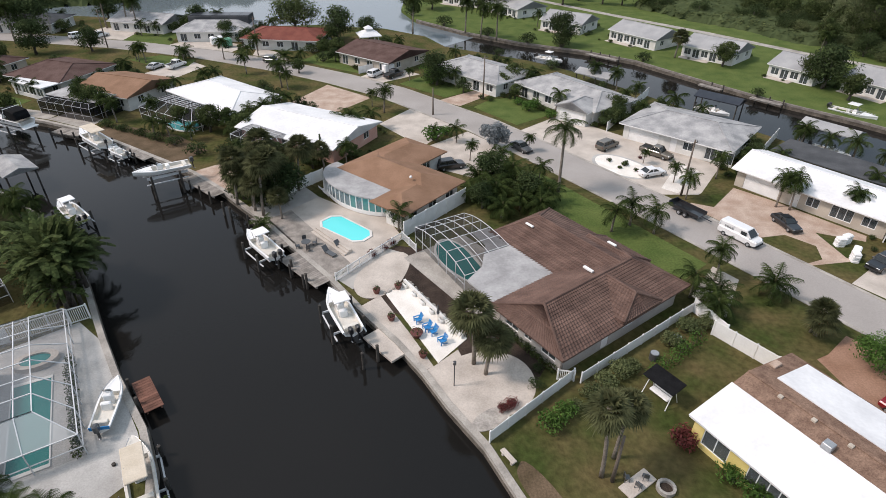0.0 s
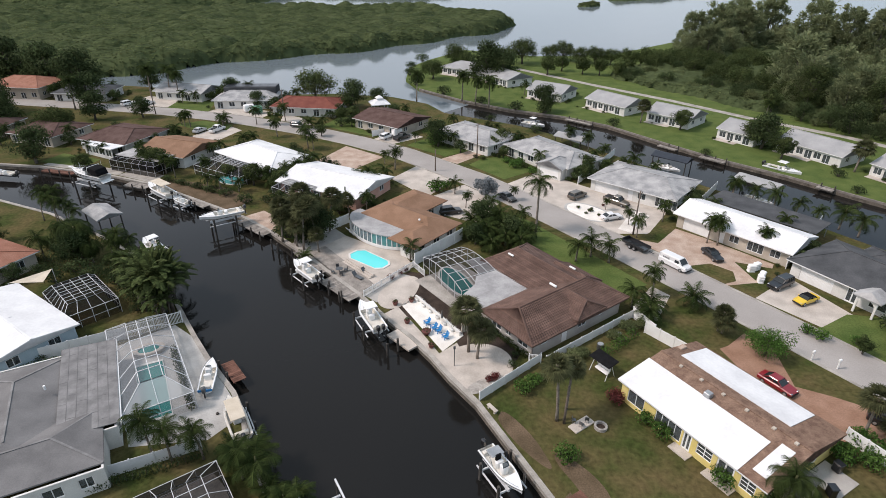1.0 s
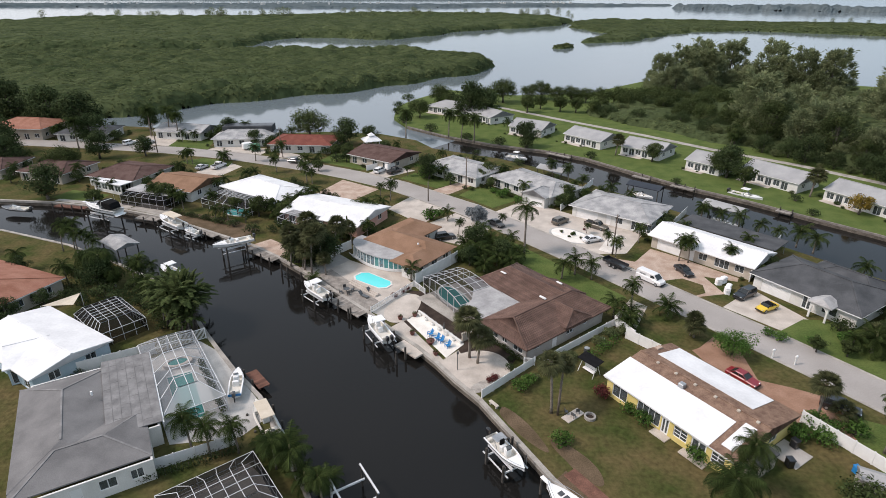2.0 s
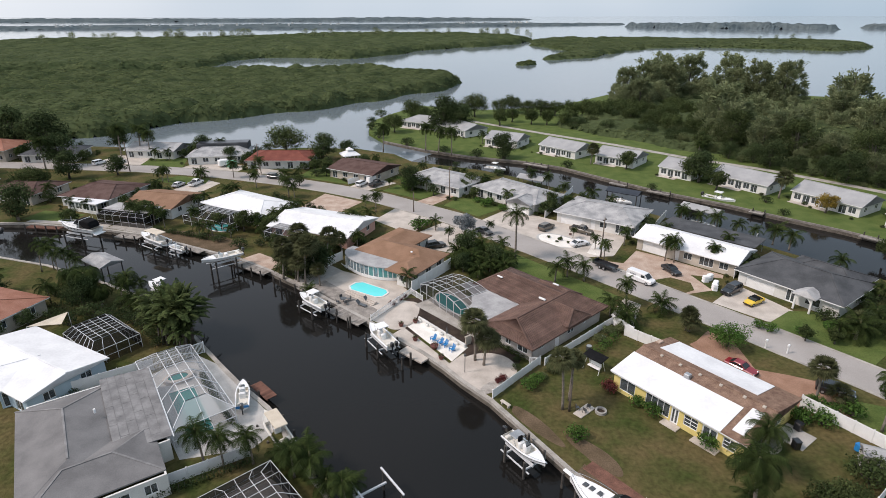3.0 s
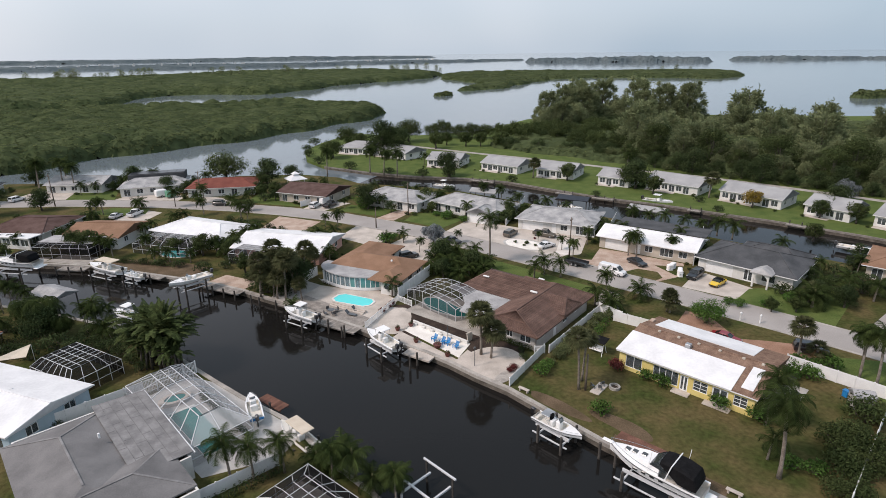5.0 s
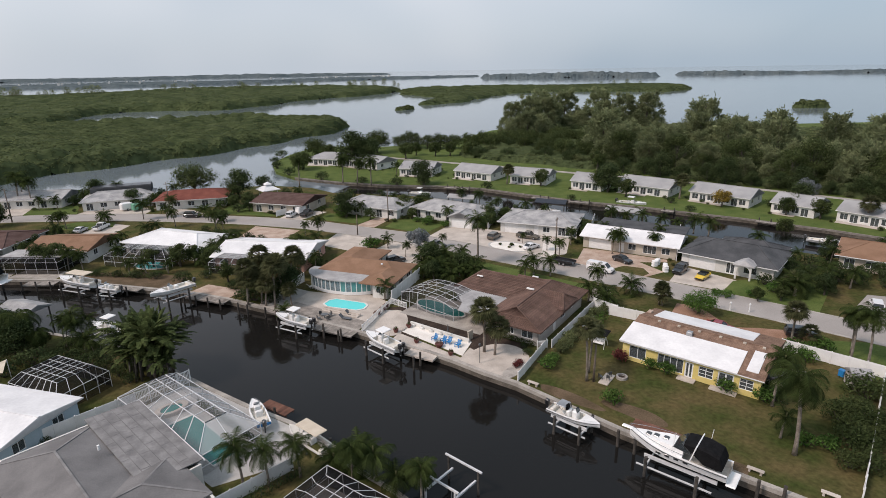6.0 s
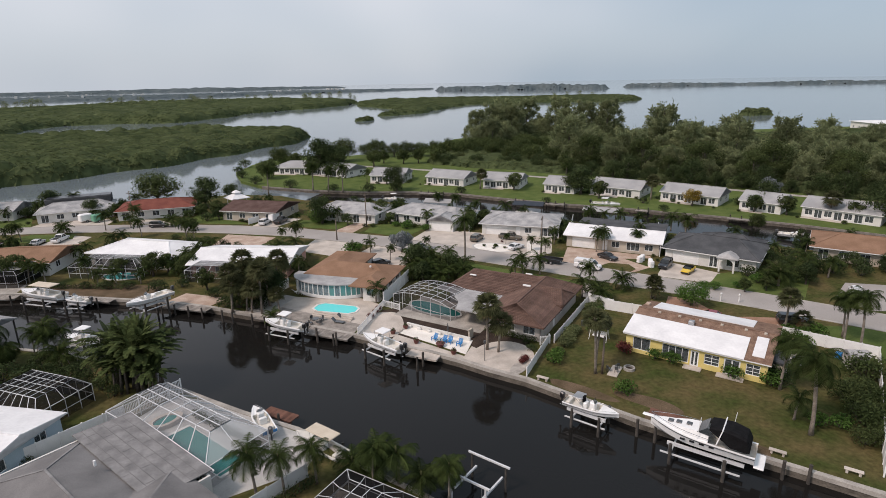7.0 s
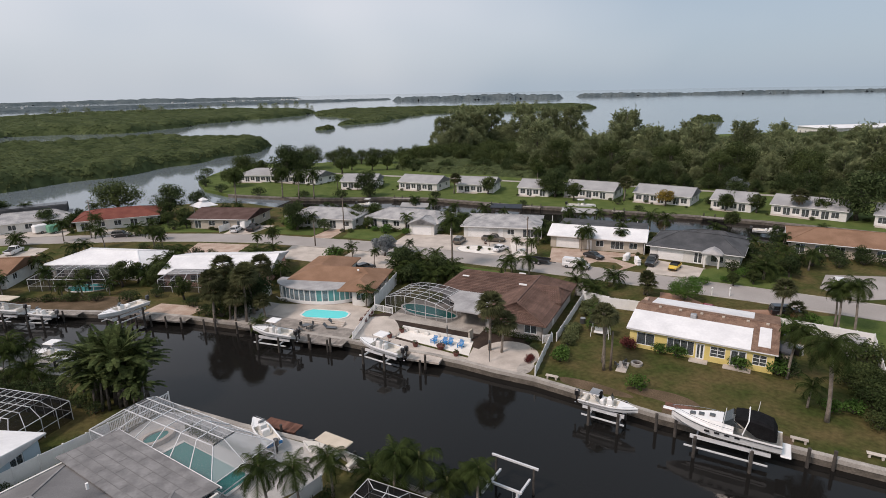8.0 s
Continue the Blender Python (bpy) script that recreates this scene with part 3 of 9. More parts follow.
def arched_cage(name, A, B, depth, label, low=2.1, high=3.0, nx=6, ny=5, screen=None, bar=0.06):
    """A screened pool cage under a low barrel vault: posts, arched ribs, long purlins, screen between."""
    L = math.hypot(B[0] - A[0], B[1] - A[1])
    c = thing(name, A[0], A[1], heading(A, B), label, "pool cage")
    xs = [L * k / nx for k in range(nx + 1)]
    zs = [low + (high - low) * (1 - abs(2 * k / nx - 1) ** 2.6) for k in range(nx + 1)]
    for j in range(ny + 1):
        y = depth * j / ny
        for k in range(nx):
            part("rib", M().beam((xs[k], y, zs[k]), (xs[k + 1], y, zs[k + 1]), bar), ALU, c)
        for k in (range(nx + 1) if j in (0, ny) else (0, nx)):
            part("post", M().beam((xs[k], y, 0), (xs[k], y, zs[k]), bar), ALU, c)
    for k in range(0, nx + 1):
        part("purlin", M().beam((xs[k], 0, zs[k]), (xs[k], depth, zs[k]), bar), ALU, c)
    for k in range(nx):
        part("screen_panel", M().add([(xs[k], 0, zs[k]), (xs[k + 1], 0, zs[k + 1]), (xs[k + 1], depth, zs[k + 1]), (xs[k], depth, zs[k])], [(0, 1, 2, 3)]), screen or SCREEN, c)
        part("screen_panel", M().add([(xs[k], 0, 0.02), (xs[k + 1], 0, 0.02), (xs[k + 1], 0, zs[k + 1]), (xs[k], 0, zs[k])], [(0, 1, 2, 3)]), screen or SCREEN, c)
    for x in (0, L):
        part("screen_panel", M().add([(x, 0, 0.02), (x, depth, 0.02), (x, depth, low), (x, 0, low)], [(0, 1, 2, 3)]), screen or SCREEN, c)
    part("rail", M().beam((0, 0, 0.9), (L, 0, 0.9), bar * 0.8), ALU, c)
    return c


def pool(name, poly, label, material, coping=0.35):
    """A pool: a raised coping round the water."""
    cx, cy = sum(p[0] for p in poly) / len(poly), sum(p[1] for p in poly) / len(poly)
    t = thing(name, cx, cy, 0, label, "swimming pool")
    inner = [(x - cx, y - cy) for x, y in poly]
    outer = [(x * (1 + coping / math.hypot(x, y)), y * (1 + coping / math.hypot(x, y))) for x, y in inner]
    n = len(poly)
    m = M().add([(*p, 0.02) for p in outer] + [(*p, 0.12) for p in outer] + [(*p, 0.12) for p in inner] + [(*p, 0.02) for p in inner],
                [(k * n + i, k * n + (i + 1) % n, (k + 1) * n + (i + 1) % n, (k + 1) * n + i) for k in range(3) for i in range(n)])
    part("coping", m, STUCCO, t, "white rounded pool edge")
    part("water", M().add([(*p, 0.075) for p in inner], [tuple(range(n))]), material, t)
    return t


# ---- plants ----
def frond_mesh(m, base, az, elev, length, droop, pairs, blade, rng):
    """One feather frond: a bowed rib with blades on both sides."""
    p, e = Vector(base), elev
    step = length / pairs
    side = Vector((-math.sin(az), math.cos(az), 0))
    pts = [p.copy()]
    for k in range(pairs):
        d = Vector((math.cos(az) * math.cos(e), math.sin(az) * math.cos(e), math.sin(e)))
        q = p + d * step
        s = (k + 0.5) / pairs
        l = blade * (0.35 + 1.1 * math.sin(math.pi * min(1.0, 0.12 + s * 0.86)))
        up = side.cross(d)
        for sg in (-1, 1):
            tip = p + side * sg * l * 0.8 + d * (l * 0.45 + step * 0.5) - Vector((0, 0, l * (0.3 + 0.3 * rng.random())))
            m.add([p, p + d * step * 0.85, tip + d * step * 0.12, tip - d * step * 0.05], [(0, 1, 2, 3)])
        p = q
        pts.append(p.copy())
        e -= droop / pairs * (0.6 + s)
    m.tube(pts[::3] + [pts[-1]], [0.035] * len(pts[::3]) + [0.008], 3, False)


def feather_palm(name, height, length, fronds, label, seed, lean=0.6, droop=2.0, blade=0.75, pairs=20, trunk=0.16):
    pairs, blade = int(pairs * 1.6), blade * 0.84
    rng = random.Random(seed)
    t = thing(name, 0, 0, 0, label, "palm tree")
    az = rng.random() * 6.28
    pts = [(math.cos(az) * lean * (k / 6) ** 2, math.sin(az) * lean * (k / 6) ** 2, height * k / 6) for k in range(7)]
    part("trunk", M().tube(pts, [trunk * (1.35 if k == 0 else 1.05 - 0.05 * k) for k in range(7)], 8), BARK, t, smooth=True)
    m = M()
    for k in range(fronds):
        u = k / fronds
        frond_mesh(m, pts[-1], 2.4 * k + rng.random() * 0.4, 1.35 - 1.75 * u + rng.uniform(-0.1, 0.1), length * rng.uniform(0.85, 1.1), droop * rng.uniform(0.7, 1.1), pairs, blade, rng)
    part("crown", m, FROND, t)
    m = M()
    m.tube([pts[-1], (pts[-1][0], pts[-1][1], height + 0.7)], [trunk * 0.95, trunk * 0.5], 7)
    part("crownshaft", m, FROND_SABAL, t, smooth=True)
    return t


def fan_palm(name, height, radius, label, seed, lean=0.8, leaves=48):
    rng = random.Random(seed)
    t = thing(name, 0, 0, 0, label, "palm tree")
    az = rng.random() * 6.28
    pts = [(math.cos(az) * lean * (k / 6) ** 1.5, math.sin(az) * lean * (k / 6) ** 1.5, height * k / 6) for k in range(7)]
    part("trunk", M().tube(pts, [0.2, 0.17, 0.16, 0.15, 0.15, 0.16, 0.18], 8), BARK, t, smooth=True)
    for nm, count, e0, e1, mt, r in (("crown", leaves, 1.45, -0.55, FROND_SABAL, radius), ("dead_fronds", 9, -0.6, -1.2, FROND_DEAD, radius * 0.75)):
        m = M()
        for k in range(count):
            a, e = 2.4 * k + rng.random() * 0.5, e0 + (e1 - e0) * (k / count) ** 0.8 + rng.uniform(-0.12, 0.12)
            d = Vector((math.cos(a) * math.cos(e), math.sin(a) * math.cos(e), math.sin(e)))
            s = Vector((-math.sin(a), math.cos(a), 0))
            u = s.cross(d)
            base = Vector(pts[-1])
            hub = base + d * r * 0.45 - Vector((0, 0, 0.1 * r))
            m.add([base - s * 0.02, base + s * 0.02, hub], [(0, 1, 2)])
            for j in range(13):
                b = -1.5 + 3.0 * j / 12
                o = d * math.cos(b) + s * math.sin(b)
                l = r * 0.6 * (0.75 + 0.3 * math.cos(b)) * rng.uniform(0.85, 1.1)
                tip = hub + o * l - Vector((0, 0, 0.38 * l)) - u * abs(math.sin(b)) * 0.12 * l
                w = s * math.cos(b) - d * math.sin(b)
                mid = hub + o * l * 0.5 - Vector((0, 0, 0.07 * l))
                m.add([hub, mid + w * 0.07 * r * 0.6, tip, mid - w * 0.07 * r * 0.6], [(0, 1, 2, 3)])
        part(nm, m, mt, t)
    return t


def leaf_cards(m, centre, radius, count, size, rng, flat=1.0):
    c = Vector(centre)
    for _ in range(count):
        d = Vector((rng.gauss(0, 1), rng.gauss(0, 1), rng.gauss(0, 1))).normalized()
        p = c + Vector((d.x, d.y, d.z * flat)) * radius * rng.uniform(0.62, 1.1)
        n = (d + Vector((rng.uniform(-0.7, 0.7), rng.uniform(-0.7, 0.7), rng.uniform(-0.3, 0.9)))).normalized()
        a = n.orthogonal().normalized()
        b = n.cross(a)
        t = rng.random() * 6.28
        a, b = a * math.cos(t) + b * math.sin(t), b * math.cos(t) - a * math.sin(t)
        s = size * rng.uniform(0.6, 1.3)
        m.add([p - a * s, p - b * s * 0.45, p + a * s, p + b * s * 0.45], [(0, 1, 2, 3)])


def broad_tree(name, height, spread, label, seed, leaf_m=None, clumps=26, cards=46, card=0.2, stem=0.35, bark=None, rough=0.4, category="tree"):
    """Trunk and limbs, each limb ending in clumps of leaves; uneven outline with gaps."""
    cards, card = (int(cards * 2.7), card * 0.85) if height < 6 else (int(cards * 1.9), card * 0.95)
    rng = random.Random(seed)
    t = thing(name, 0, 0, 0, label, category)
    wood, crown = M(), M()
    base = height * stem
    r0 = 0.035 * height + 0.03
    wood.tube([(0, 0, 0), (0.05 * spread, 0, base * 0.6), (0, 0.05 * spread, base), (0, 0, height * 0.72)], [r0 * 1.3, r0, r0 * 0.85, r0 * 0.3], 7)
    for k in range(clumps):
        u = (k + 0.5) / clumps
        a = 2.4 * k + rng.uniform(-0.4, 0.4)
        v = rng.uniform(0.0, 1.0)
        rr = spread * math.sqrt(max(0.03, 1 - (2 * v - 0.85) ** 2 * 0.75)) * rng.uniform(0.35, 0.92)
        c = (rr * math.cos(a), rr * math.sin(a), base + (height - base) * (0.12 + 0.78 * v))
        if k % 2 == 0:
            wood.tube([(0, 0, base * rng.uniform(0.75, 1.1)), (c[0] * 0.5, c[1] * 0.5, base + (c[2] - base) * 0.6), c], [r0 * 0.34, r0 * 0.2, r0 * 0.05], 5, False)
        leaf_cards(crown, c, spread * rough * rng.uniform(0.7, 1.25), cards, card * rng.uniform(0.85, 1.2), rng, 0.8)
    part("trunk", wood, bark or BARK_DARK, t, smooth=True)
    part("crown", crown, leaf_m or LEAF, t)
    return t


def shrub(name, height, spread, label, seed, leaf_m=None, clumps=12, cards=44, card=0.145, category="bush"):
    rng = random.Random(seed)
    t = thing(name, 0, 0, 0, label, category)
    wood, crown = M(), M()
    for k in range(clumps):
        a, rr = 2.4 * k, spread * math.sqrt((k + 0.3) / clumps) * 0.75
        c = (rr * math.cos(a), rr * math.sin(a), height * (0.72 - 0.4 * (rr / spread) ** 2) * rng.uniform(0.8, 1.1))
        wood.tube([(0, 0, 0), (c[0] * 0.6, c[1] * 0.6, c[2] * 0.5), c], [0.05, 0.035, 0.015], 4, False)
        leaf_cards(crown, c, max(height, spread) * 0.33 * rng.uniform(0.8, 1.2), cards, card, rng, min(1.0, height / spread))
    part("wood", wood, BARK_DARK, t)
    part("foliage", crown, leaf_m or LEAF, t)
    return t


def plant_at(proto, x, y, turn=0, size=1.0, z=0.0, label=""):
    c = copy_thing(proto, pose(x, y, z, 0, 0, turn) @ Matrix.Scale(size, 4))
    return tagged(c, label)


def inside(poly, X, Y):
    hit = np.zeros(X.shape, bool)
    j = len(poly) - 1
    for i in range(len(poly)):
        (xi, yi), (xj, yj) = poly[i], poly[j]
        cond = (yi > Y) != (yj > Y)
        hit ^= cond & (X < (xj - xi) * (Y - yi) / ((yj - yi) if yj != yi else 1e-9) + xi)
        j = i
    return hit


def canopy(name, poly, height, step, crown, label, material, seed, cards=0, card=1.0, base=-1.0, leaf_m=None):
    """A closed wood seen from above: domed crowns over a plan outline, falling to the water at its rim, with leaf clumps on top."""
    rng = np.random.default_rng(seed)
    for _ in range(2):
        poly = [(a[0] * (1 - w) + b[0] * w, a[1] * (1 - w) + b[1] * w) for a, b in zip(poly, list(poly[1:]) + [poly[0]]) for w in (0.22, 0.78)]
    P = np.array(poly)
    x0, y0, x1, y1 = *P.min(0), *P.max(0)
    nx, ny = int((x1 - x0) / step) + 3, int((y1 - y0) / step) + 3
    X, Y = np.meshgrid(x0 - step + step * np.arange(nx), y0 - step + step * np.arange(ny), indexing="ij")
    X = X + rng.uniform(-0.3, 0.3, X.shape) * step
    Y = Y + rng.uniform(-0.3, 0.3, Y.shape) * step
    # distance in from the outline, with small bays and points
    edge = np.full(X.shape, 1e9)
    for (ax, ay), (bx, by) in zip(poly, list(poly[1:]) + [poly[0]]):
        k = np.clip(((X - ax) * (bx - ax) + (Y - ay) * (by - ay)) / ((bx - ax) ** 2 + (by - ay) ** 2 + 1e-9), 0, 1)
        edge = np.minimum(edge, np.hypot(X - ax - k * (bx - ax), Y - ay - k * (by - ay)))
    edge = np.where(inside(poly, X, Y), edge, -edge)
    edge += crown * 0.28 * (np.sin(X / crown * 1.1 + Y / crown * 0.4) + np.sin(Y / crown * 0.9 - X / crown * 0.5)) - crown * 0.2
    ok = edge > -1.6 * step
    gx, gy = np.floor(X / crown).astype(int), np.floor(Y / crown).astype(int)
    gx0, gy0 = gx.min() - 2, gy.min() - 2
    cells = rng.random((gx.max() - gx0 + 4, gy.max() - gy0 + 4, 3))
    Z = np.zeros(X.shape)
    for i in (-1, 0, 1):
        for j in (-1, 0, 1):
            cell = cells[gx + i - gx0, gy + j - gy0]
            cx, cy = (gx + i + cell[..., 0]) * crown, (gy + j + cell[..., 1]) * crown
            d2 = ((X - cx) ** 2 + (Y - cy) ** 2) / (crown * (0.62 + 0.38 * cell[..., 2])) ** 2
            Z = np.maximum(Z, (0.5 + 0.5 * cell[..., 2]) * np.sqrt(np.clip(1 - 0.95 * d2, 0.03, 1)))
    big = 0.77 + 0.23 * np.sin(X / (crown * 7) + seed) * np.cos(Y / (crown * 5))
    Z = base + height * (0.16 + 0.84 * Z) * big + rng.normal(0, 0.02 * height, X.shape)
    rim = edge > 0.4 * step
    core = edge > 2.5 * step
    Z = np.where(edge > 0, base + (Z - base) * np.sqrt(np.clip(edge / (1.3 * step + 0.25 * crown), 0, 1)), base - 0.5)
    k = np.full(X.shape, -1)
    k[ok] = np.arange(ok.sum())
    full = ok[:-1, :-1] & ok[1:, :-1] & ok[1:, 1:] & ok[:-1, 1:]
    F = np.stack([k[:-1, :-1][full], k[1:, :-1][full], k[1:, 1:][full], k[:-1, 1:][full]], 1)
    V = np.stack([X[ok], Y[ok], Z[ok]], 1)
    verts, faces = V.tolist(), F.tolist()
    if cards:
        gx_, gy_ = np.gradient(Z, step)
        pick = rng.choice(np.flatnonzero(rim.ravel()), cards)
        N = np.stack([-gx_.ravel()[pick], -gy_.ravel()[pick], np.ones(cards)], 1)
        N /= np.linalg.norm(N, axis=1)[:, None]
        C = np.stack([X.ravel()[pick], Y.ravel()[pick], Z.ravel()[pick]], 1) + rng.uniform(-0.5, 0.5, (cards, 3)) * [step, step, 0] + N * card * rng.uniform(0.05, 0.3, (cards, 1))
        N = N + rng.normal(0, 0.13, (cards, 3))
        N[:, 2] = np.abs(N[:, 2])
        # leaves that hang down to the ground or the water round the rim
        brink = np.flatnonzero((rim & ~core).ravel())
        few = cards // 4
        side = rng.choice(brink, few)
        C[:few] = np.stack([X.ravel()[side], Y.ravel()[side], base + 0.6 + (Z.ravel()[side] - base) * rng.random(few)], 1) + rng.uniform(-0.6, 0.6, (few, 3)) * [step, step, 0]
        A = np.cross(N, rng.normal(0, 1, (cards, 3)))
        A /= np.linalg.norm(A, axis=1)[:, None]
        B = np.cross(N, A)
        B /= np.linalg.norm(B, axis=1)[:, None]
        s = card * rng.uniform(0.45, 1.1, (cards, 1))
        Q = np.stack([C - A * s, C - B * s * 0.7, C + A * s, C + B * s * 0.7], 1).reshape(-1, 3)
        n = len(verts)
        verts += Q.tolist()
        faces += (n + np.arange(4 * cards).reshape(-1, 4)).tolist()
    me = bpy.data.meshes.new(name)
    me.from_pydata(verts, [], faces)
    me.materials.append(material)
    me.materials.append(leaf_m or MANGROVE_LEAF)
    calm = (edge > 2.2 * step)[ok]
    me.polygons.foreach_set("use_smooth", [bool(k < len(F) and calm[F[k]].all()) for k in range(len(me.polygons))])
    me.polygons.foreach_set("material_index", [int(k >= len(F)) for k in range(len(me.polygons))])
    me.update()
    return tagged(new(name, me), label, "woods", kind="stuff")


# ---- water and land ----
setting("water", M().add([(-4800, -600, -1.0), (4800, -600, -1.0), (4800, 4800, -1.0), (-4800, 4800, -1.0)], [(0, 1, 2, 3)]), WATER,
        "dark still canal water that opens into a pale bay")

# thin sheet over the dark water, sky reflection partly painted into its colour
setting("water", M().prism([(-4790, 100), (-235, 165), (-140, 185), (-20, 168), (-1.5, 159), (9, 172), (60, 195), (115, 205), (300, 130), (470, 0), (1500, -590), (4790, -590), (4790, 4790), (-4790, 4790)], -1.02, -0.985), BAY,
        "bay water with pale grey-blue sky reflection in its colour")

WALL_R = [(62, -60), (20.1, 7.1), (10.2, 22.9), (3.9, 35.5), (1.0, 39.6), (-1.2, 43.3), (-3.8, 47.0), (-8.0, 52.0), (-11.8, 57.0), (-17.6, 63.6),
          (-22.2, 69.2), (-25.6, 72.6), (-30, 77.2), (-36.5, 83.0), (-47, 90), (-60, 98.6), (-70, 103), (-78, 105.5), (-90, 109), (-105, 111), (-170, 122)]
MAIN = WALL_R + [(-230, 150), (-200, 190), (-140, 196), (-107, 190), (-77, 183), (-59, 178), (-37, 181), (-17, 177), (-5, 168), (0.4, 157.2), (20.3, 144.7),
                 (28.9, 136.2), (41.2, 119.1), (56.4, 97.9), (67.9, 80.3), (82, 59), (104, 26), (150, -45)]
WALL_L = [(-2, -2), (-14.9, 22.6), (-19.2, 29.3), (-20.8, 33.5), (-23.0, 37.0), (-27.9, 42.7), (-31.4, 47.3), (-33.8, 50.6), (-38, 56.5), (-43, 63), (-49, 68.5),
          (-58, 75), (-72, 84), (-90, 92), (-140, 104)]
LEFT = WALL_L + [(-240, 110), (-240, -60), (20, -60)]
WALL_ROW = [(150, -20), (128, 24), (112, 50), (101.7, 70), (91.5, 85.5), (83.5, 95.5), (75.6, 106), (64.8, 117.5), (55.2, 131), (45.9, 145), (35.1, 154), (20, 162),
            (6.2, 173), (-8.4, 189)]
ROWLAND = WALL_ROW + [(-14, 205), (-14, 228), (-6, 246), (10, 272), (42, 256), (78, 262), (118, 300), (165, 315), (220, 290), (300, 250), (420, 215), (520, 150), (480, -40)]
setting("ground", M().prism(MAIN, -3.0, 0.0), GRASS, "patchy olive lawn on the land between the two canals")
setting("ground", M().prism(LEFT, -3.0, 0.0), GRASS, "patchy lawn on the near bank of the canal")
setting("ground", M().prism(ROWLAND, -3.0, 0.0), GREEN, "green mown bank in front of a row of cottages")

for line, label, w in ((WALL_R, "pale concrete cap along the canal wall", 0.48), (WALL_L, "concrete cap along the near canal wall", 0.45), (WALL_ROW, "low weathered cap along the far canal", 0.22)):
    setting("seawall_cap", ribbon(line, 0.12, w, -0.35, 0.10) if line is WALL_R else ribbon(line, w if line is WALL_L else 0.12, 0.12 if line is WALL_L else w, -0.35, 0.10), CONC if line is not WALL_ROW else WOODDECK, label)
    setting("seawall", ribbon(line, 0.06, 0.2, -2.8, -0.34), SEAWALL, "stained concrete canal wall")

ROAD_MID = [(98, -34), (76, 1), (61, 24), (52.8, 37.5), (45.5, 49), (39.4, 58), (33.8, 66.3), (28.0, 74.6), (21.5, 83.5), (14.6, 93), (7.4, 102.5), (-0.5, 110.5),
            (-10, 120.3), (-22.5, 129.5), (-34.6, 137), (-49.5, 144.5), (-59.2, 149), (-81, 156.4), (-110, 163), (-150, 170)]
setting("road", ribbon(ROAD_MID, 3.3, 3.3, -0.2, 0.045), ROAD, "pale grey worn concrete residential road")
setting("kerb", ribbon([p for p in ROAD_MID], 3.75, -3.3, -0.2, 0.07), CONC, "low concrete gutter edge")
setting("kerb", ribbon([p for p in ROAD_MID], -3.3, 3.75, -0.2, 0.07), CONC, "low concrete gutter edge")
ROW_ROAD = [(154, 56), (134, 92), (120, 116), (106, 136), (90, 153), (74, 174), (52, 199), (30, 226)]
setting("road", ribbon(ROW_ROAD, 1.4, 1.4, -0.2, 0.03), CONC, "narrow pale lane behind the cottages")
setting("lawn", ribbon(ROW_ROAD, -1.6, 9.0, -0.2, 0.012), GREEN, "grass verge")


_patches, PAVED = {}, []


def patch(name, poly, material, label, top=None):
    k = _patches[name] = _patches.get(name, -1) + 1
    if top is None:
        top = {"lawn": 0.026, "drive": 0.008}.get(name, 0.017) + 0.0042 * (k % 4)
    if name in ("drive", "terrace", "sand"):
        PAVED.append(poly)
    return setting(name, M().prism(poly, -0.15, top), material, label)


# lawns, drives and terraces
patch("lawn", [(14.6, 84), (20, 76), (25.5, 68), (30.5, 60.5), (27, 57.5), (22, 62), (16, 70), (11, 79)], GREEN, "bright green front lawn")
patch("lawn", [(13.2, 103.0), (6.0, 112), (9, 116), (14.5, 118.5), (20.5, 112.5), (20.0, 108.2)], GREEN, "green lawn with clipped shrubs")
patch("lawn", [(0.6, 117.5), (-9.0, 126), (-5, 131), (2.0, 128.5), (6.5, 122)], GREEN, "green lawn with a round planting bed")
patch("lawn", [(-17.5, 132.8), (-28, 139), (-33, 143), (-30, 152), (-24, 150), (-22, 140)], GREEN, "green lawn beside a drive")
patch("lawn", [(-70, 157), (-84, 161), (-84, 170), (-72, 170)], GREEN, "green lawn")
patch("lawn", [(-58, 143), (-68, 147), (-74, 143), (-66, 138), (-58, 138)], GREEN, "lawn strip with palms")
patch("lawn", [(-92, 112), (-80, 109), (-79, 114), (-90, 118)], GREEN, "green back lawn by the water")
patch("lawn", [(49.5, 49.5), (57, 37.5), (66, 43), (71, 49), (62, 52), (55.5, 53.0)], GREEN, "green lawn with planting beds")
patch("lawn", [(64, 25.5), (75, 9), (88, 18), (78, 32)], GREEN, "green front lawn")
patch("lawn", [(26, 46.5), (33.5, 58.5), (40.5, 49.5), (36.2, 46.0), (31, 43.5)], GRASS, "dry lawn beside the road")
patch("lawn", [(46.5, 32), (54, 28), (62, 15), (52, 8), (45, 22)], GREEN, "lawn inside a curved drive")
patch("drive", [(20.2, 91.3), (13.6, 100.5), (21.5, 108), (29.5, 99.5), (42.6, 86.8), (36.0, 77.3), (30.6, 77.3)], PALE, "pale concrete parking court with gravel beds")
patch("bed", [(31.2, 79.2), (33.0, 77.6), (38.6, 84.8), (36.4, 87.6)], SHELL, "white shell gravel strip beside a drive", 0.030)
patch("bed", rounded(27.5, 86.3, 5.2, 3.4, -55, lump=0.05), GREYPAVE, "grey edge round a gravel bed", 0.030)
patch("bed", rounded(27.5, 86.3, 4.7, 2.9, -55, lump=0.05), WSAND, "round white gravel bed in the parking court", 0.042)
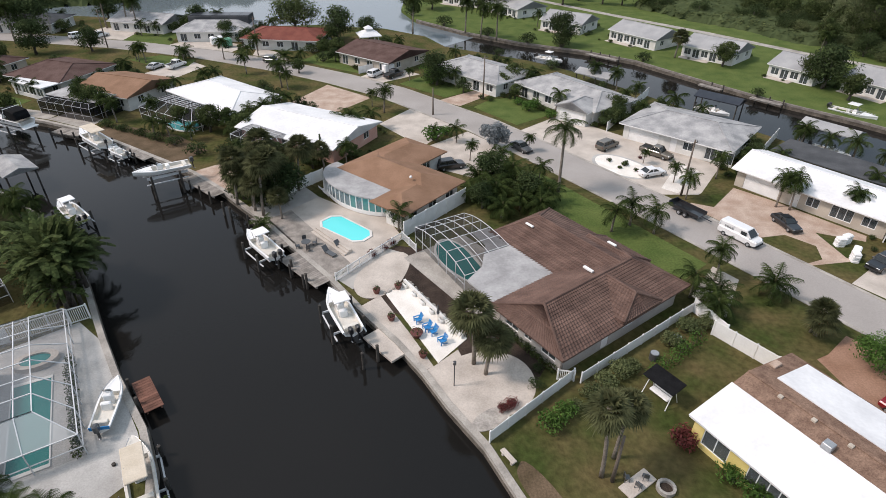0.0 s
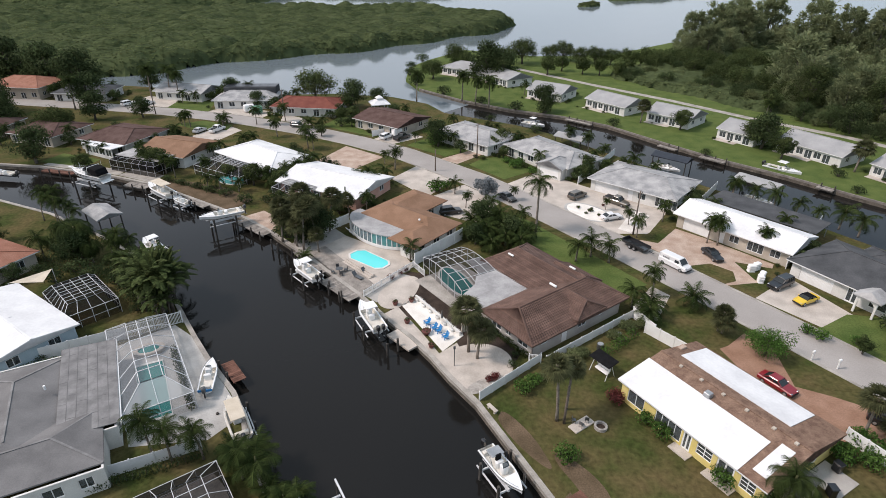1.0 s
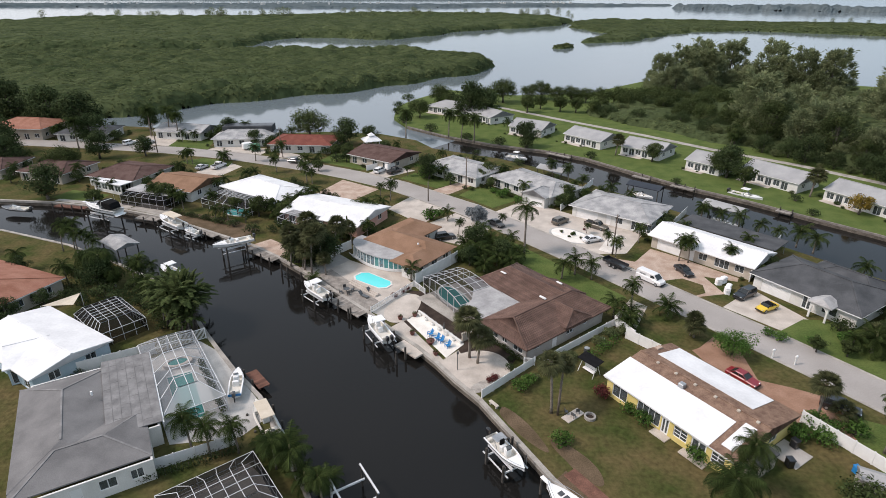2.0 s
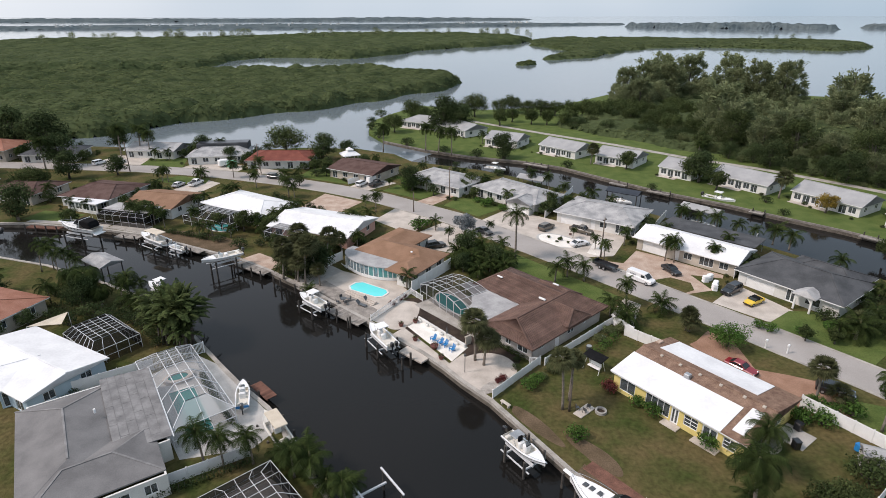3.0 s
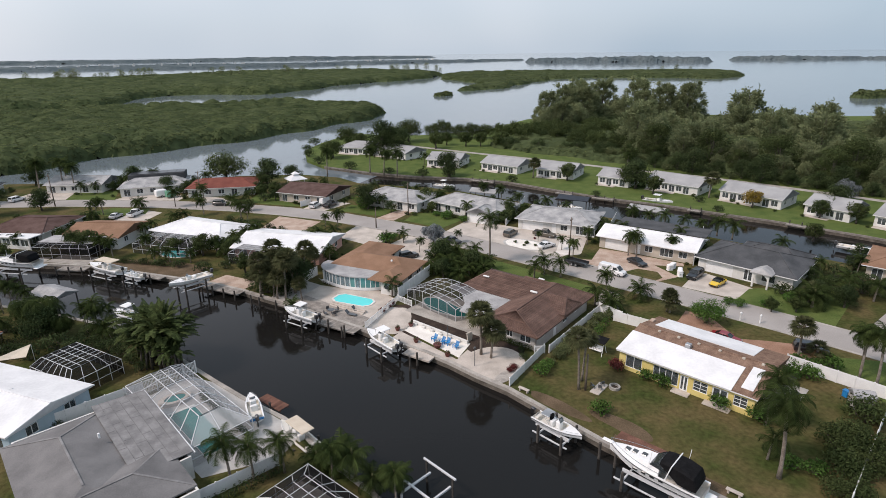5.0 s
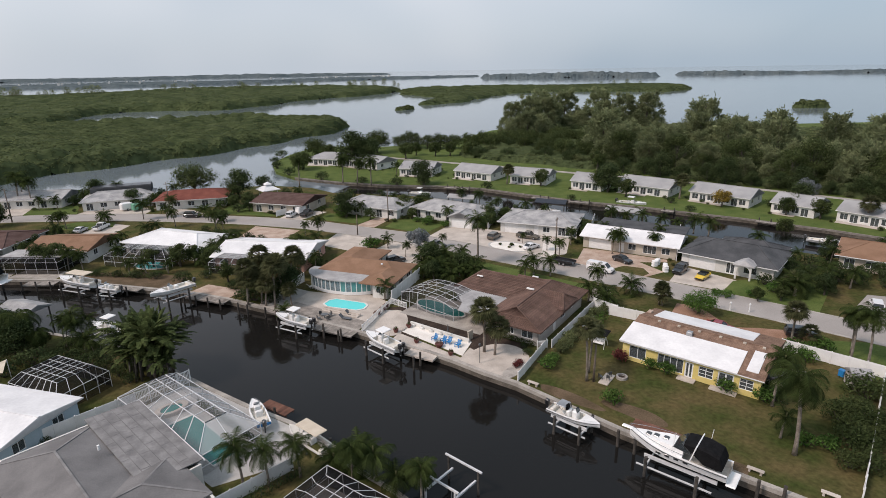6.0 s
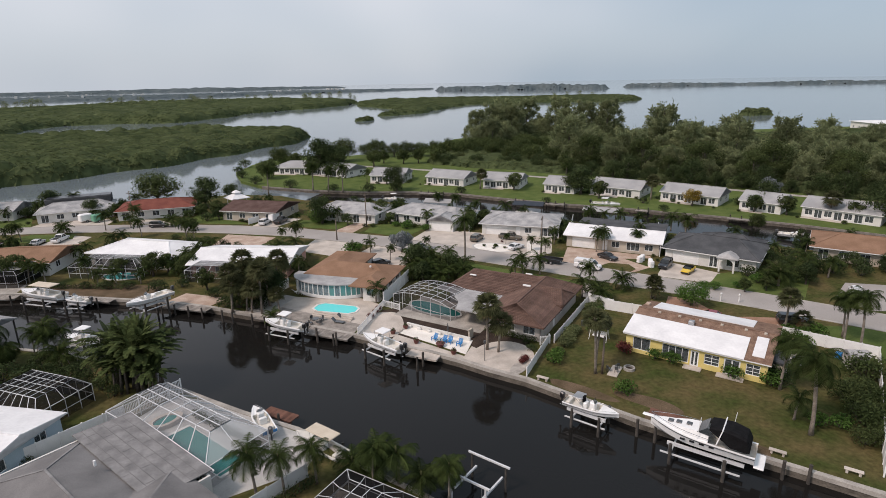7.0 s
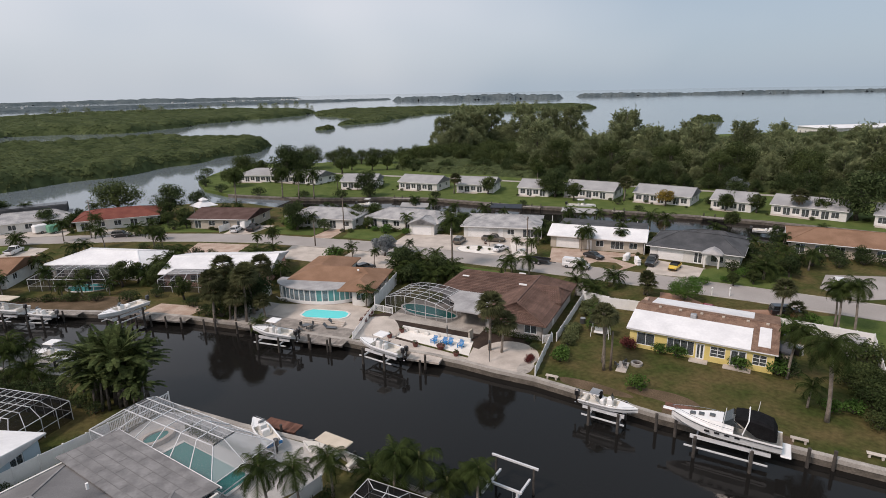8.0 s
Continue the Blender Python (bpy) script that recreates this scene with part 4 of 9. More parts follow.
patch("drive", [(37.0, 68.4), (33.2, 74.4), (40.5, 80.5), (45.0, 76), (52.5, 66.8), (49.0, 61.5), (42.0, 60.3)], PAVER, "pinkish paved drive")
patch("lawn", [(38.3, 66.0), (42.2, 60.8), (44.2, 61.6), (45.0, 64.4), (42.5, 66.9)], GRASS, "small lawn island with a pole")
patch("lawn", [(46.6, 67.5), (53.2, 64.8), (49.6, 59.2), (47.2, 62.0)], GRASS, "worn lawn with stacked sacks")
patch("lawn", [(33.4, 75.2), (40.2, 81.2), (41.6, 79.6), (36.5, 73.8)], GRASS, "narrow lawn strip")
patch("drive", [(44.9, 57.0), (50.4, 49.8), (56.3, 52.8), (52.6, 63), (49.6, 60.5)], PALE, "pale mottled paved drive")
patch("drive", [(31.0, 60.0), (36.6, 52.4), (31.0, 47.8), (26.6, 54.6)], PALE, "pale concrete drive")
patch("drive", [(37.6, 50.6), (41.6, 45.9), (40.5, 38.5), (44.0, 36.8), (49.6, 33.4), (46.4, 27.0), (40.8, 30.5), (36.2, 38.5), (34.8, 45.4)], BRICKDRIVE, "curved brick-red drive")
patch("lawn", [(43.2, 44.6), (46.6, 40.4), (49.0, 37.3), (44.6, 37.9), (42.2, 39.3)], GRASS, "lawn island inside the curved drive")
patch("drive", [(69.5, 27), (74, 20), (80, 33), (71, 40), (63, 36.5), (62.0, 30.4)], ROAD, "wide grey concrete drive")
patch("drive", [(2.2, 102.5), (-6.0, 110.8), (-11.0, 103), (-3, 93)], PALE, "pale pinkish drive")
patch("drive", [(4.5, 99.8), (11.5, 91.0), (6.5, 81), (0.5, 84.5), (-2.5, 93)], PALE, "pale paved forecourt with palms")
patch("drive", [(-12.5, 127.0), (-17.8, 131.0), (-12, 139), (-5, 133)], PALE, "pale drive with parked cars")
patch("drive", [(3.4, 112.6), (9.6, 119.4), (6.2, 121.8), (-0.6, 115.8)], PAVER, "tan paved drive")
patch("drive", [(-36, 143), (-46, 147.6), (-47, 155), (-40, 150)], PALE, "curved pale drive")
patch("drive", [(-52, 150.5), (-70, 157), (-66, 164), (-50, 157)], PALE, "wide pale drive")
patch("drive", [(-54, 138), (-60, 143), (-66, 131), (-58, 127)], PALE, "pale drive")
patch("drive", [(-24, 125), (-14, 117), (-20, 108), (-30, 112)], PAVER, "pinkish gravel yard")
patch("drive", [(-84, 161.5), (-100, 165.5), (-96, 176), (-84, 172)], PALE, "pale drive with parked cars")

# terraces along the canal
patch("terrace", [(-11.6, 57.2), (-17.4, 63.8), (-22.0, 69.4), (-16.5, 75.8), (-13.4, 73.6), (-7.5, 72.0), (-4.6, 66.0), (-4.9, 64.2)], PALE, "pale concrete pool terrace")
patch("terrace", [(-11.5, 57.2), (-17.4, 63.8), (-22.0, 69.3), (-19.4, 72.0), (-14.6, 66.0), (-9.6, 59.6)], WOODDECK, "weathered grey quay deck below a pool terrace", 0.07)
patch("terrace", [(-16.5, 75.8), (-22.0, 69.4), (-25.2, 72.6), (-20.5, 80.5)], STUCCO_GREY, "grey gravel yard")
patch("bed", [(-6.0, 52.5), (-11.0, 57.0), (-5.0, 63.8), (-1.5, 63.0), (5.8, 51.0), (9.8, 44.0), (7.6, 40.2), (3.6, 37.5), (1.8, 47.6)], MULCH, "dark mulch bed", 0.012)
patch("bed", [(-9.0, 55.2), (-11.2, 57.2), (-6.2, 63.2), (-4.6, 62.5), (-7.5, 59)], STUCCO_GREY, "grey gravel strip", 0.018)
patch("terrace", rounded(-6.1, 58.0, 4.4, 2.6, 65, lump=0.06, seed=1), PALE, "rounded pale concrete pad", 0.045)
patch("terrace", [(-8.0, 52.2), (-3.6, 47.0), (-1.2, 43.4), (-0.2, 44.0), (-2.6, 48.4), (-6.0, 54.2)], PALE, "pale quay terrace beside the water", 0.035)
patch("terrace", rounded(4.6, 42.2, 4.1, 3.9, 20, lump=0.03, seed=3), PALE, "round pale patio", 0.05)
patch("terrace", [(-0.2, 44.0), (-1.2, 43.3), (1.0, 39.7), (3.3, 37.0), (4.2, 40), (2.0, 46.2)], PALE, "pale patio beside the water", 0.03)
patch("sand", [(-5.5, 54.5), (-3.2, 56.5), (2.9, 47.7), (0.2, 44.4)], WSAND, "white sand pit with seats", 0.06)
patch("bed", rounded(4.6, 38.2, 1.9, 0.9, 35), STONE, "grey pebble bed", 0.06)
patch("terrace", [(-30.3, 77.6), (-36.5, 83.2), (-33.5, 86.0), (-27.0, 80.2)], PAVER, "pinkish brick terrace")
patch("terrace", [(-40, 86.0), (-47, 90.4), (-60, 99.0), (-57, 102), (-44, 97), (-37, 91)], DIRT, "dark bare soil behind the wall")
patch("terrace", [(-61, 99.8), (-70, 104), (-68, 108), (-60, 104)], CONC, "concrete terrace")
patch("terrace", [(-70, 104), (-90, 110), (-89, 112.5), (-69.5, 107)], CONC, "concrete path")
patch("terrace", [(-40.8, 44.6), (-35.0, 49.6), (-31.6, 47.0), (-23.4, 36.6), (-21.2, 33.2), (-23.5, 30.0), (-31.0, 29.0)], GREYPAVE, "pale grey concrete terrace with a boat on it", 0.02)
patch("terrace", [(-30.5, 19), (-21.5, 26), (-15.5, 20), (-23, 12)], CONC, "concrete pool terrace", 0.02)
patch("bed", [(10.8, 22.9), (17.0, 12.9), (18.2, 13.8), (12.0, 24.0)], DIRT, "worn soil along the wall")
patch("bed", rounded(8.4, 30.6, 4.6, 0.9, -58, lump=0.12, seed=4), DIRT, "worn earth along the canal wall", 0.010)
patch("bed", rounded(13.6, 25.2, 3.4, 1.3, -58, lump=0.14, seed=2), DIRT, "worn earth behind a sunken pit", 0.010)
patch("terrace", [(11.6, 23.4), (15.5, 17.2), (16.9, 18.2), (13.0, 24.3)], REDDECK, "sunken red-brown pit beside the wall", 0.03)

# ---- the houses along the main canal ----
def tile_house():
    A, B = (5.3, 49.6), (10.8, 42.3)
    O, turn = Vector((10.8, 42.3)), heading((0, 0), (0.8, 0.6))
    h = thing("tiled_house", O.x, O.y, turn, "low grey stucco house with a brown barrel-tile roof", "house")
    def wall(length, at, ops):
        w = part("wall", wall_mesh(length, 2.4, ops), STUCCO_GREY, h, at=at)
        openings_in(h, w, ops)
    wall(16.5, pose(0.7, 0.6, 0), [(1.5, 1.2, 1.3, 0.7, "window"), (5.2, 1.0, 0.05, 2.05, "door"), (8.2, 1.5, 1.0, 1.1, "window"), (12.0, 0.8, 1.3, 0.7, "window")])
    wall(8.2, pose(0.7, 8.8, 0, 0, 0, -90), [(0.8, 1.8, 0.8, 1.3, "slider"), (3.4, 1.0, 0.9, 1.2, "window"), (5.6, 1.8, 0.8, 1.3, "slider")])
    wall(8.0, pose(17.2, 0.8, 0, 0, 0, 90), [(2, 1.5, 0.9, 1.2, "window"), (5, 1.5, 0.9, 1.2, "window")])
    wall(7.3, pose(8.0, 8.8, 0, 0, 0, 180), [(1, 2.4, 0.05, 2.1, "slider"), (4.2, 2.4, 0.05, 2.1, "slider")])
    wall(10.0, pose(8.3, 18.8, 0, 0, 0, -90), [(1, 2.7, 0.05, 2.1, "slider"), (5, 2.7, 0.05, 2.1, "slider")])
    wall(9.0, pose(17.4, 18.8, 0, 0, 0, 180), [(2, 1.6, 0.9, 1.2, "window"), (6, 1.6, 0.9, 1.2, "window")])
    wall(9.8, pose(17.4, 9.0, 0, 0, 0, 90), [(1, 4.8, 0.0, 2.1, "garage")])
    part("roof", roof_mesh(18.0, 9.5, 2.5, 2.0, 0.1, 2.3, 3.6), TILE, h, at=pose(0, 0, 0))
    roof_tiles(h, 18.0, 9.5, 2.5, 2.0, 0.1, 2.3, 3.6, pose(0, 0, 0))
    part("roof", roof_mesh(14.5, 9.6, 2.5, 1.95, 0.1, 0, 3.0), TILE, h, at=pose(17.9, 4.8, 0.01, 0, 0, 90))
    roof_tiles(h, 14.5, 9.6, 2.5, 1.95, 0.1, 0, 3.0, pose(17.9, 4.8, 0.01, 0, 0, 90))
    part("roof", roof_mesh(5.0, 5.6, 2.95, 1.45, 0.0, 1.2, 0), TILE, h, at=pose(13.2, -0.2, 0.0, 0, 0, 90))
    roof_tiles(h, 5.0, 5.6, 2.95, 1.45, 0.0, 1.2, 0, pose(13.2, -0.2, 0.0, 0, 0, 90))
    part("roof", roof_mesh(6.0, 6.4, 2.45, 1.45, 0.0, 1.0, 0), TILE, h, at=pose(18.6, 5.0, 0.02, 0, 0, 90))
    roof_tiles(h, 6.0, 6.4, 2.45, 1.45, 0.0, 1.0, 0, pose(18.6, 5.0, 0.02, 0, 0, 90))
    flat_slab(h, "flat_roof", [(0.3, 9.2), (8.6, 9.2), (8.6, 20.2), (6.6, 20.4), (6.2, 17.6), (3.2, 14.6), (0.4, 13.6)], 2.5, 0.14, LANAI_ROOF, "stained pale grey flat roof over the patio")
    part("patio_floor", M().box(-0.5, 9.2, 0.0, 8.2, 24, 0.05), CONC, h)
    for x, y in ((8.2, 17.6), (12.6, 9.6)):
        part("skylight", M().soft_box(x + 3, y - 9.0 + 7.0, 4.02, x + 3.3, y - 7.9 + 7.0, 4.16, 0.03), VINYL, h)
    part("vent", M().soft_box(9.6, 5.6, 4.3, 9.9, 6.8, 4.5, 0.03), VINYL, h)
    return h


tile_house()


def sunroom_house():
    O, turn = (-4.4, 66.4), heading((0, 0), (0.63, 0.777))
    h = thing("sunroom_house", O[0], O[1], turn, "tan-shingled house with a curved glazed sunroom", "house")
    def wall(length, at, ops, m=STUCCO):
        w = part("wall", wall_mesh(length, 2.5, ops), m, h, at=at)
        openings_in(h, w, ops)
    wall(10.8, pose(0.6, 0.6, 0), [(1.2, 1.6, 0.9, 1.2, "window"), (5.0, 1.6, 0.9, 1.2, "window"), (8.4, 1.6, 0.9, 1.2, "window")])
    wall(14.8, pose(4.2, 15.4, 0, 0, 0, -90), [(1, 3, 0.05, 2.1, "slider"), (6, 3, 0.05, 2.1, "slider"), (11, 2.4, 0.05, 2.1, "slider")])
    wall(2.6, pose(0.6, 3.2, 0, 0, 0, -90), [(0.5, 1.5, 0.9, 1.2, "window")])
    wall(3.6, pose(4.2, 3.4, 0, 0, 0, 180), [])
    wall(16.5, pose(17.4, 15.6, 0, 0, 0, 180), [(2, 1.6, 0.9, 1.2, "window"), (7, 1.6, 0.9, 1.2, "window"), (12, 1.6, 0.9, 1.2, "window")])
    wall(7.2, pose(11.4, 0.8, 0, 0, 0, 90), [(1, 1.6, 0.9, 1.2, "window"), (4.4, 1.0, 0.0, 2.1, "door")])
    wall(7.2, pose(17.4, 8.4, 0, 0, 0, 90), [(1.2, 4.8, 0.0, 2.1, "garage")])
    wall(6.0, pose(11.4, 8.4, 0), [(2, 1.6, 0.9, 1.2, "window")])
    part("roof", roof_mesh(16.0, 8.2, 2.6, 1.5, 0.2, 4.2, 4.2), SHINGLE, h, at=pose(12.0, 0, 0, 0, 0, 90))
    part("roof", roof_mesh(8.0, 5.6, 2.6, 1.05, 0.2, 2.8, 2.8), SHINGLE, h, at=pose(0.2, -0.1, 0.015))
    part("roof", roof_mesh(12.5, 8.0, 2.6, 1.3, 0.2, 4.0, 3.6), SHINGLE, h, at=pose(5.5, 8.0, 0.02))
    # curved sunroom: half an ellipse on the water side
    cx, cy, rx, ry = 4.2, 10.2, 4.3, 7.0
    arc = [(cx - rx * math.sin(a), cy + ry * math.cos(a)) for a in (math.pi * k / 22 for k in range(23))]
    flat_slab(h, "sunroom_roof", [((x - cx) * 1.07 + cx, (y - cy) * 1.05 + cy) for x, y in arc] + [(5.2, 2.8), (5.2, 17.4)], 2.52, 0.16, LANAI_ROOF, "grey curved flat roof")
    flat_slab(h, "sunroom_floor", arc, 0.0, 0.1, PALE)
    for k in range(22):
        a, b = arc[k], arc[k + 1]
        w = math.hypot(b[0] - a[0], b[1] - a[1])
        at = pose(a[0], a[1], 0.1, 0, 0, heading(a, b))
        sill = part("sill_wall", M().box(0, -0.06, 0, w, 0.06, 0.45), VINYL, h, at=at)
        win = part("window", frame_mesh(w, 1.95, 1, 1, 0.08), VINYL, h, at=at @ pose(0, -0.04, 0.45))
        part("pane", M().box(0.05, 0.035, 0.05, w - 0.05, 0.045, 1.9), TEALGLASS if k in (12, 14, 15, 16, 17, 19) else SUNGLASS, win)
    part("vent", M().soft_box(6.0, 4.0, 4.0, 6.3, 4.3, 4.25, 0.03), VINYL, h)
    return h


sunroom_house()


def yellow_house():
    A, B, D = (19.9, 36.4), (28.5, 22.4), 12.4
    L = math.hypot(B[0] - A[0], B[1] - A[1])
    front = [(0.9, 2.2, 0.5, 1.7, "slider"), (4.6, 3.2, 0.3, 1.9, "slider"), (8.0, 1.0, 0.05, 2.1, "french"), (9.6, 1.7, 0.7, 1.4, "grid"), (11.8, 1.8, 0.05, 2.1, "french"), (14.2, 1.5, 0.7, 1.4, "grid")]
    h = house("yellow_house", A, B, D, "yellow stucco house, brown shingle roof with white coated strips", STUCCO_YEL, SHINGLE_RED, rise=1.25, hip=(0, 0), over=0.35, height=2.5,
              front=front, right=[(1.2, 2.2, 0.8, 1.4, "slider"), (7, 1.6, 0.9, 1.2, "window")])
    pitch = 1.25 / (D / 2 + 0.35)
    def strip(x0, y0, x1, y1, label):
        def z(y):
            return 2.66 + (y + 0.35) * pitch if y < D / 2 else 2.66 + (D + 0.35 - y) * pitch
        m = M().add([(x0, y0, z(y0) + 0.01), (x1, y0, z(y0) + 0.01), (x1, y1, z(y1) + 0.01), (x0, y1, z(y1) + 0.01),
                     (x0, y0, z(y0) + 0.09), (x1, y0, z(y0) + 0.09), (x1, y1, z(y1) + 0.09), (x0, y1, z(y1) + 0.09)],
                    [(3, 2, 1, 0), (4, 5, 6, 7), (0, 1, 5, 4), (1, 2, 6, 5), (2, 3, 7, 6), (3, 0, 4, 7)])
        part("roof_strip", m, WHITE_ROOF, h, label)
    strip(-0.4, -0.45, 13.9, 4.3, "white coated roof strip")
    strip(1.2, 7.7, 13.8, 12.4, "white coated roof strip")
    strip(14.6, 0.7, 15.9, 4.9, "small white roof panel")
    for x in (2.4, 5.0, 7.6, 10.2, 13.0, 15.2):
        part("roof_vent", M().soft_box(x, 6.3 - 0.6, 3.75, x + 0.35, 6.05, 4.0, 0.03), STUCCO_TAN, h)
    part("chimney", M().soft_box(6.6, 4.2, 3.4, 7.3, 4.9, 4.15, 0.04), GREYMETAL, h, "galvanised roof vent")
    part("chimney", M().soft_box(-0.2, 8.8, 3.0, 0.4, 9.8, 3.55, 0.04), PAVER, h, "low brick chimney")
    part("kerb", M().box(7.4, -1.1, 0.0, 9.5, -0.05, 0.14), PALE, h)
    part("kerb", M().box(11.2, -1.1, 0.0, 14.2, -0.05, 0.14), PALE, h)
    return h


yellow_house()


def near_house():
    # the grey roof below the camera
    A, B = (-31.6, 29.2), (-38.8, 42.4)
    h = house("grey_roofed_house", A, B, 12.5, "white house with an aged grey low roof", STUCCO, NEAR_ROOF, rise=0, over=0.5, height=2.6)
    # main hip roof, front wing and a low sheet roof on the canal side
    part("roof", roof_mesh(17.0, 8.6, 2.78, 1.35, 0.3, 4.0, 4.4), NEAR_ROOF, h, at=pose(-2.9, 4.6, 0))
    part("roof", roof_mesh(11.6, 7.6, 2.72, 1.15, 0.35, 3.8, 3.8), NEAR_ROOF, h, at=pose(3.5, 1.5, 0, 0, 0, 90))
    for p, q in (((-2.9 + 3.7, 8.9, 4.15), (-2.9 + 12.9, 8.9, 4.15)), ((14.4, 13.5, 2.8), (10.0, 8.9, 4.15)), ((14.4, 4.3, 2.8), (10.0, 8.9, 4.15)), ((-0.3, 5.2, 3.89), (-0.3, 9.5, 3.89)), ((-4.4, 1.2, 2.74), (-0.3, 5.2, 3.89)), ((3.6, 1.2, 2.74), (-0.3, 5.2, 3.89)), ((-4.4, 13.3, 2.74), (-0.3, 9.5, 3.89))):
        part("ridge_cap", M().beam(p, q, 0.2, 0.05), SHEET_ROOF, h)
    ops = [(1.2, 1.2, 0.9, 1.2, "window"), (4.2, 1.0, 0.05, 2.1, "door"), (6.6, 1.6, 0.9, 1.2, "window"), (9.4, 1.2, 0.9, 1.2, "window")]
    openings_in(h, part("wall", wall_mesh(11.6, 2.6, ops), STUCCO, h, at=pose(-5.0, 12.8, 0, 0, 0, -90)), ops)
    part("wall", M().box(-4.8, 1.2, 0, -0.1, 1.4, 2.6), STUCCO, h)
    tilt = pose(0, -0.35, 2.76, math.degrees(math.atan2(0.28, 4.7)))
    part("roof_sheet", M().box(0.3, 0, 0.0, 15.3, 5.4, 0.09), SHEET_ROOF, h, "patched grey sheet roofing", at=tilt)
    for k, y in enumerate((0.9, 1.85, 2.8, 3.75, 4.6)):
        part("roof_seam", M().box(0.35, y, 0.09, 15.25, y + 0.05, 0.108), NEAR_ROOF, h, at=tilt)
        for q in range(4):
            x = 1.4 + 3.7 * q + 1.3 * (k % 2)
            part("roof_seam", M().box(x, y + 0.05, 0.09, x + 0.05, y + 0.85, 0.106), NEAR_ROOF, h, at=tilt)
    part("gutter", M().box(0.2, -0.5, 2.62, 15.4, -0.36, 2.76), VINYL, h)
    part("vent", M().tube([(7.5, 6.0, 3.9), (7.5, 6.0, 4.4)], 0.12, 8), VINYL, h)
    return h


near_house()

house("white_metal_roof_house", (41.9, 80.4), (53.9, 66.0), 8.6, "long low house under a white metal roof", STUCCO_TAN, WHITE_ROOF, rise=1.4, hip=(0, 0), over=0.7,
      front=[(1.2, 4.8, 0.05, 2.1, "garage"), (7.6, 1.0, 0.05, 2.1, "door"), (9.4, 1.6, 0.8, 1.3, "window"), (12.4, 2.6, 0.5, 1.7, "slider"), (16.0, 1.6, 0.8, 1.3, "window")])
b = thing("dark_lanai", 48.6, 86.2, heading((51.4, 88.1), (63.4, 73.7)), "dark flat screen roof behind the house", "lanai")
part("roof", M().box(0, 0.9, 2.62, 19, 7.6, 2.75), DARK_ROOF, b)
for x in (0.2, 6, 12, 18.6):
    part("post", M().box(x, 7.3, 0, x + 0.12, 7.42, 2.62), GREYMETAL, b)
house("grey_tile_roof_house", (30.4, 97.6), (43.2, 86.6), 12.5, "white house under a broad pale grey hip roof", STUCCO, GREY_ROOF, rise=1.5, hip=(5, 5), over=0.7,
      front=[(1.0, 5.0, 0.05, 2.1, "garage"), (8.0, 1.0, 0.05, 2.1, "door"), (10.0, 1.6, 0.8, 1.3, "window"), (13.5, 4.2, 0.3, 1.9, "slider")])
house("grey_hip_roof_house", (15.2, 119.0), (26.6, 103.4), 10.5, "white house under a pale grey hip roof", STUCCO, GREY_ROOF, rise=1.6, hip=(4, 4), over=0.7)
h = house("garage_wing", (20.6, 106.2), (25.0, 102.2), 6.5, "white garage wing with a gable to the road", STUCCO, GREY_ROOF, rise=1.3, hip=(0, 3), over=0.4, cross=True, front=[(0.7, 4.6, 0.05, 2.1, "garage")])
house("grey_hip_roof_house", (-2.1, 130.4), (10.6, 117.9), 11.5, "white house under a weathered grey hip roof", STUCCO, GREY_ROOF, rise=1.5, hip=(5, 5), over=0.6)
house("brown_roof_house", (-24.0, 141.5), (-11.8, 132.4), 13.0, "cream house under a dark brown shingle roof", STUCCO_TAN, SHINGLE_DARK, rise=1.5, hip=(0, 0), over=0.6)
house("red_roof_house", (-49.6, 153.4), (-31.2, 151.4), 12.5, "cream house under a red clay hip roof", STUCCO, RUST_ROOF, rise=1.6, hip=(5, 5), over=0.7)
h = house("solar_roof_house", (-69.0, 160.0), (-51.5, 160.6), 12.0, "grey-roofed house with dark solar panels", STUCCO, GREY_ROOF, rise=1.6, hip=(4, 4), over=0.6)
part("rear_roof", M().soft_box(1.2, 6.8, 2.6, 17.2, 12.2, 5.0, 0.1), DARK_ROOF, h, "raised dark flat roof at the back")
for k in range(6):
    part("solar_panel", M().box(0, 0, 0, 2.5, 4.4, 0.06), SOLAR, h, "black solar panel", at=pose(1.6 + k * 2.6, 7.2, 5.05))
house("white_roof_house", (-50.9, 112.6), (-36.0, 101.0), 10.5, "low house under a white coated roof", STUCCO, WHITE_ROOF, rise=1.5, hip=(5, 5), over=0.7)
house("pink_house", (-32.4, 94.8), (-16.2, 86.4), 12.0, "coral pink house under a white metal roof", STUCCO_PINK, WHITE_ROOF, rise=1.4, hip=(0, 0), over=0.7)
house("tan_roof_house", (-69.0, 112.6), (-57.3, 108.4), 12.0, "grey house under a tan shingle roof", STUCCO, SHINGLE, rise=1.5, hip=(0, 0), over=0.6)
house("brown_roof_house", (-87.5, 121.6), (-74.5, 117.0), 13.5, "cream house under a dark brown roof", STUCCO, SHINGLE_DARK, rise=1.6, hip=(4, 4), over=0.6)
h = thing("white_porch", -84.6, 118.0, heading((-84.6, 118.0), (-75.4, 113.2)), "white flat-roofed porch with large windows", "porch")
part("roof", M().box(-0.3, -0.3, 2.5, 10.2, 4.0, 2.68), WHITE_ROOF, h)
ops = [(0.5 + 2.4 * k, 2.0, 0.7, 1.5, "slider") for k in range(4)]
openings_in(h, part("wall", wall_mesh(10, 2.5, ops), STUCCO, h), ops)
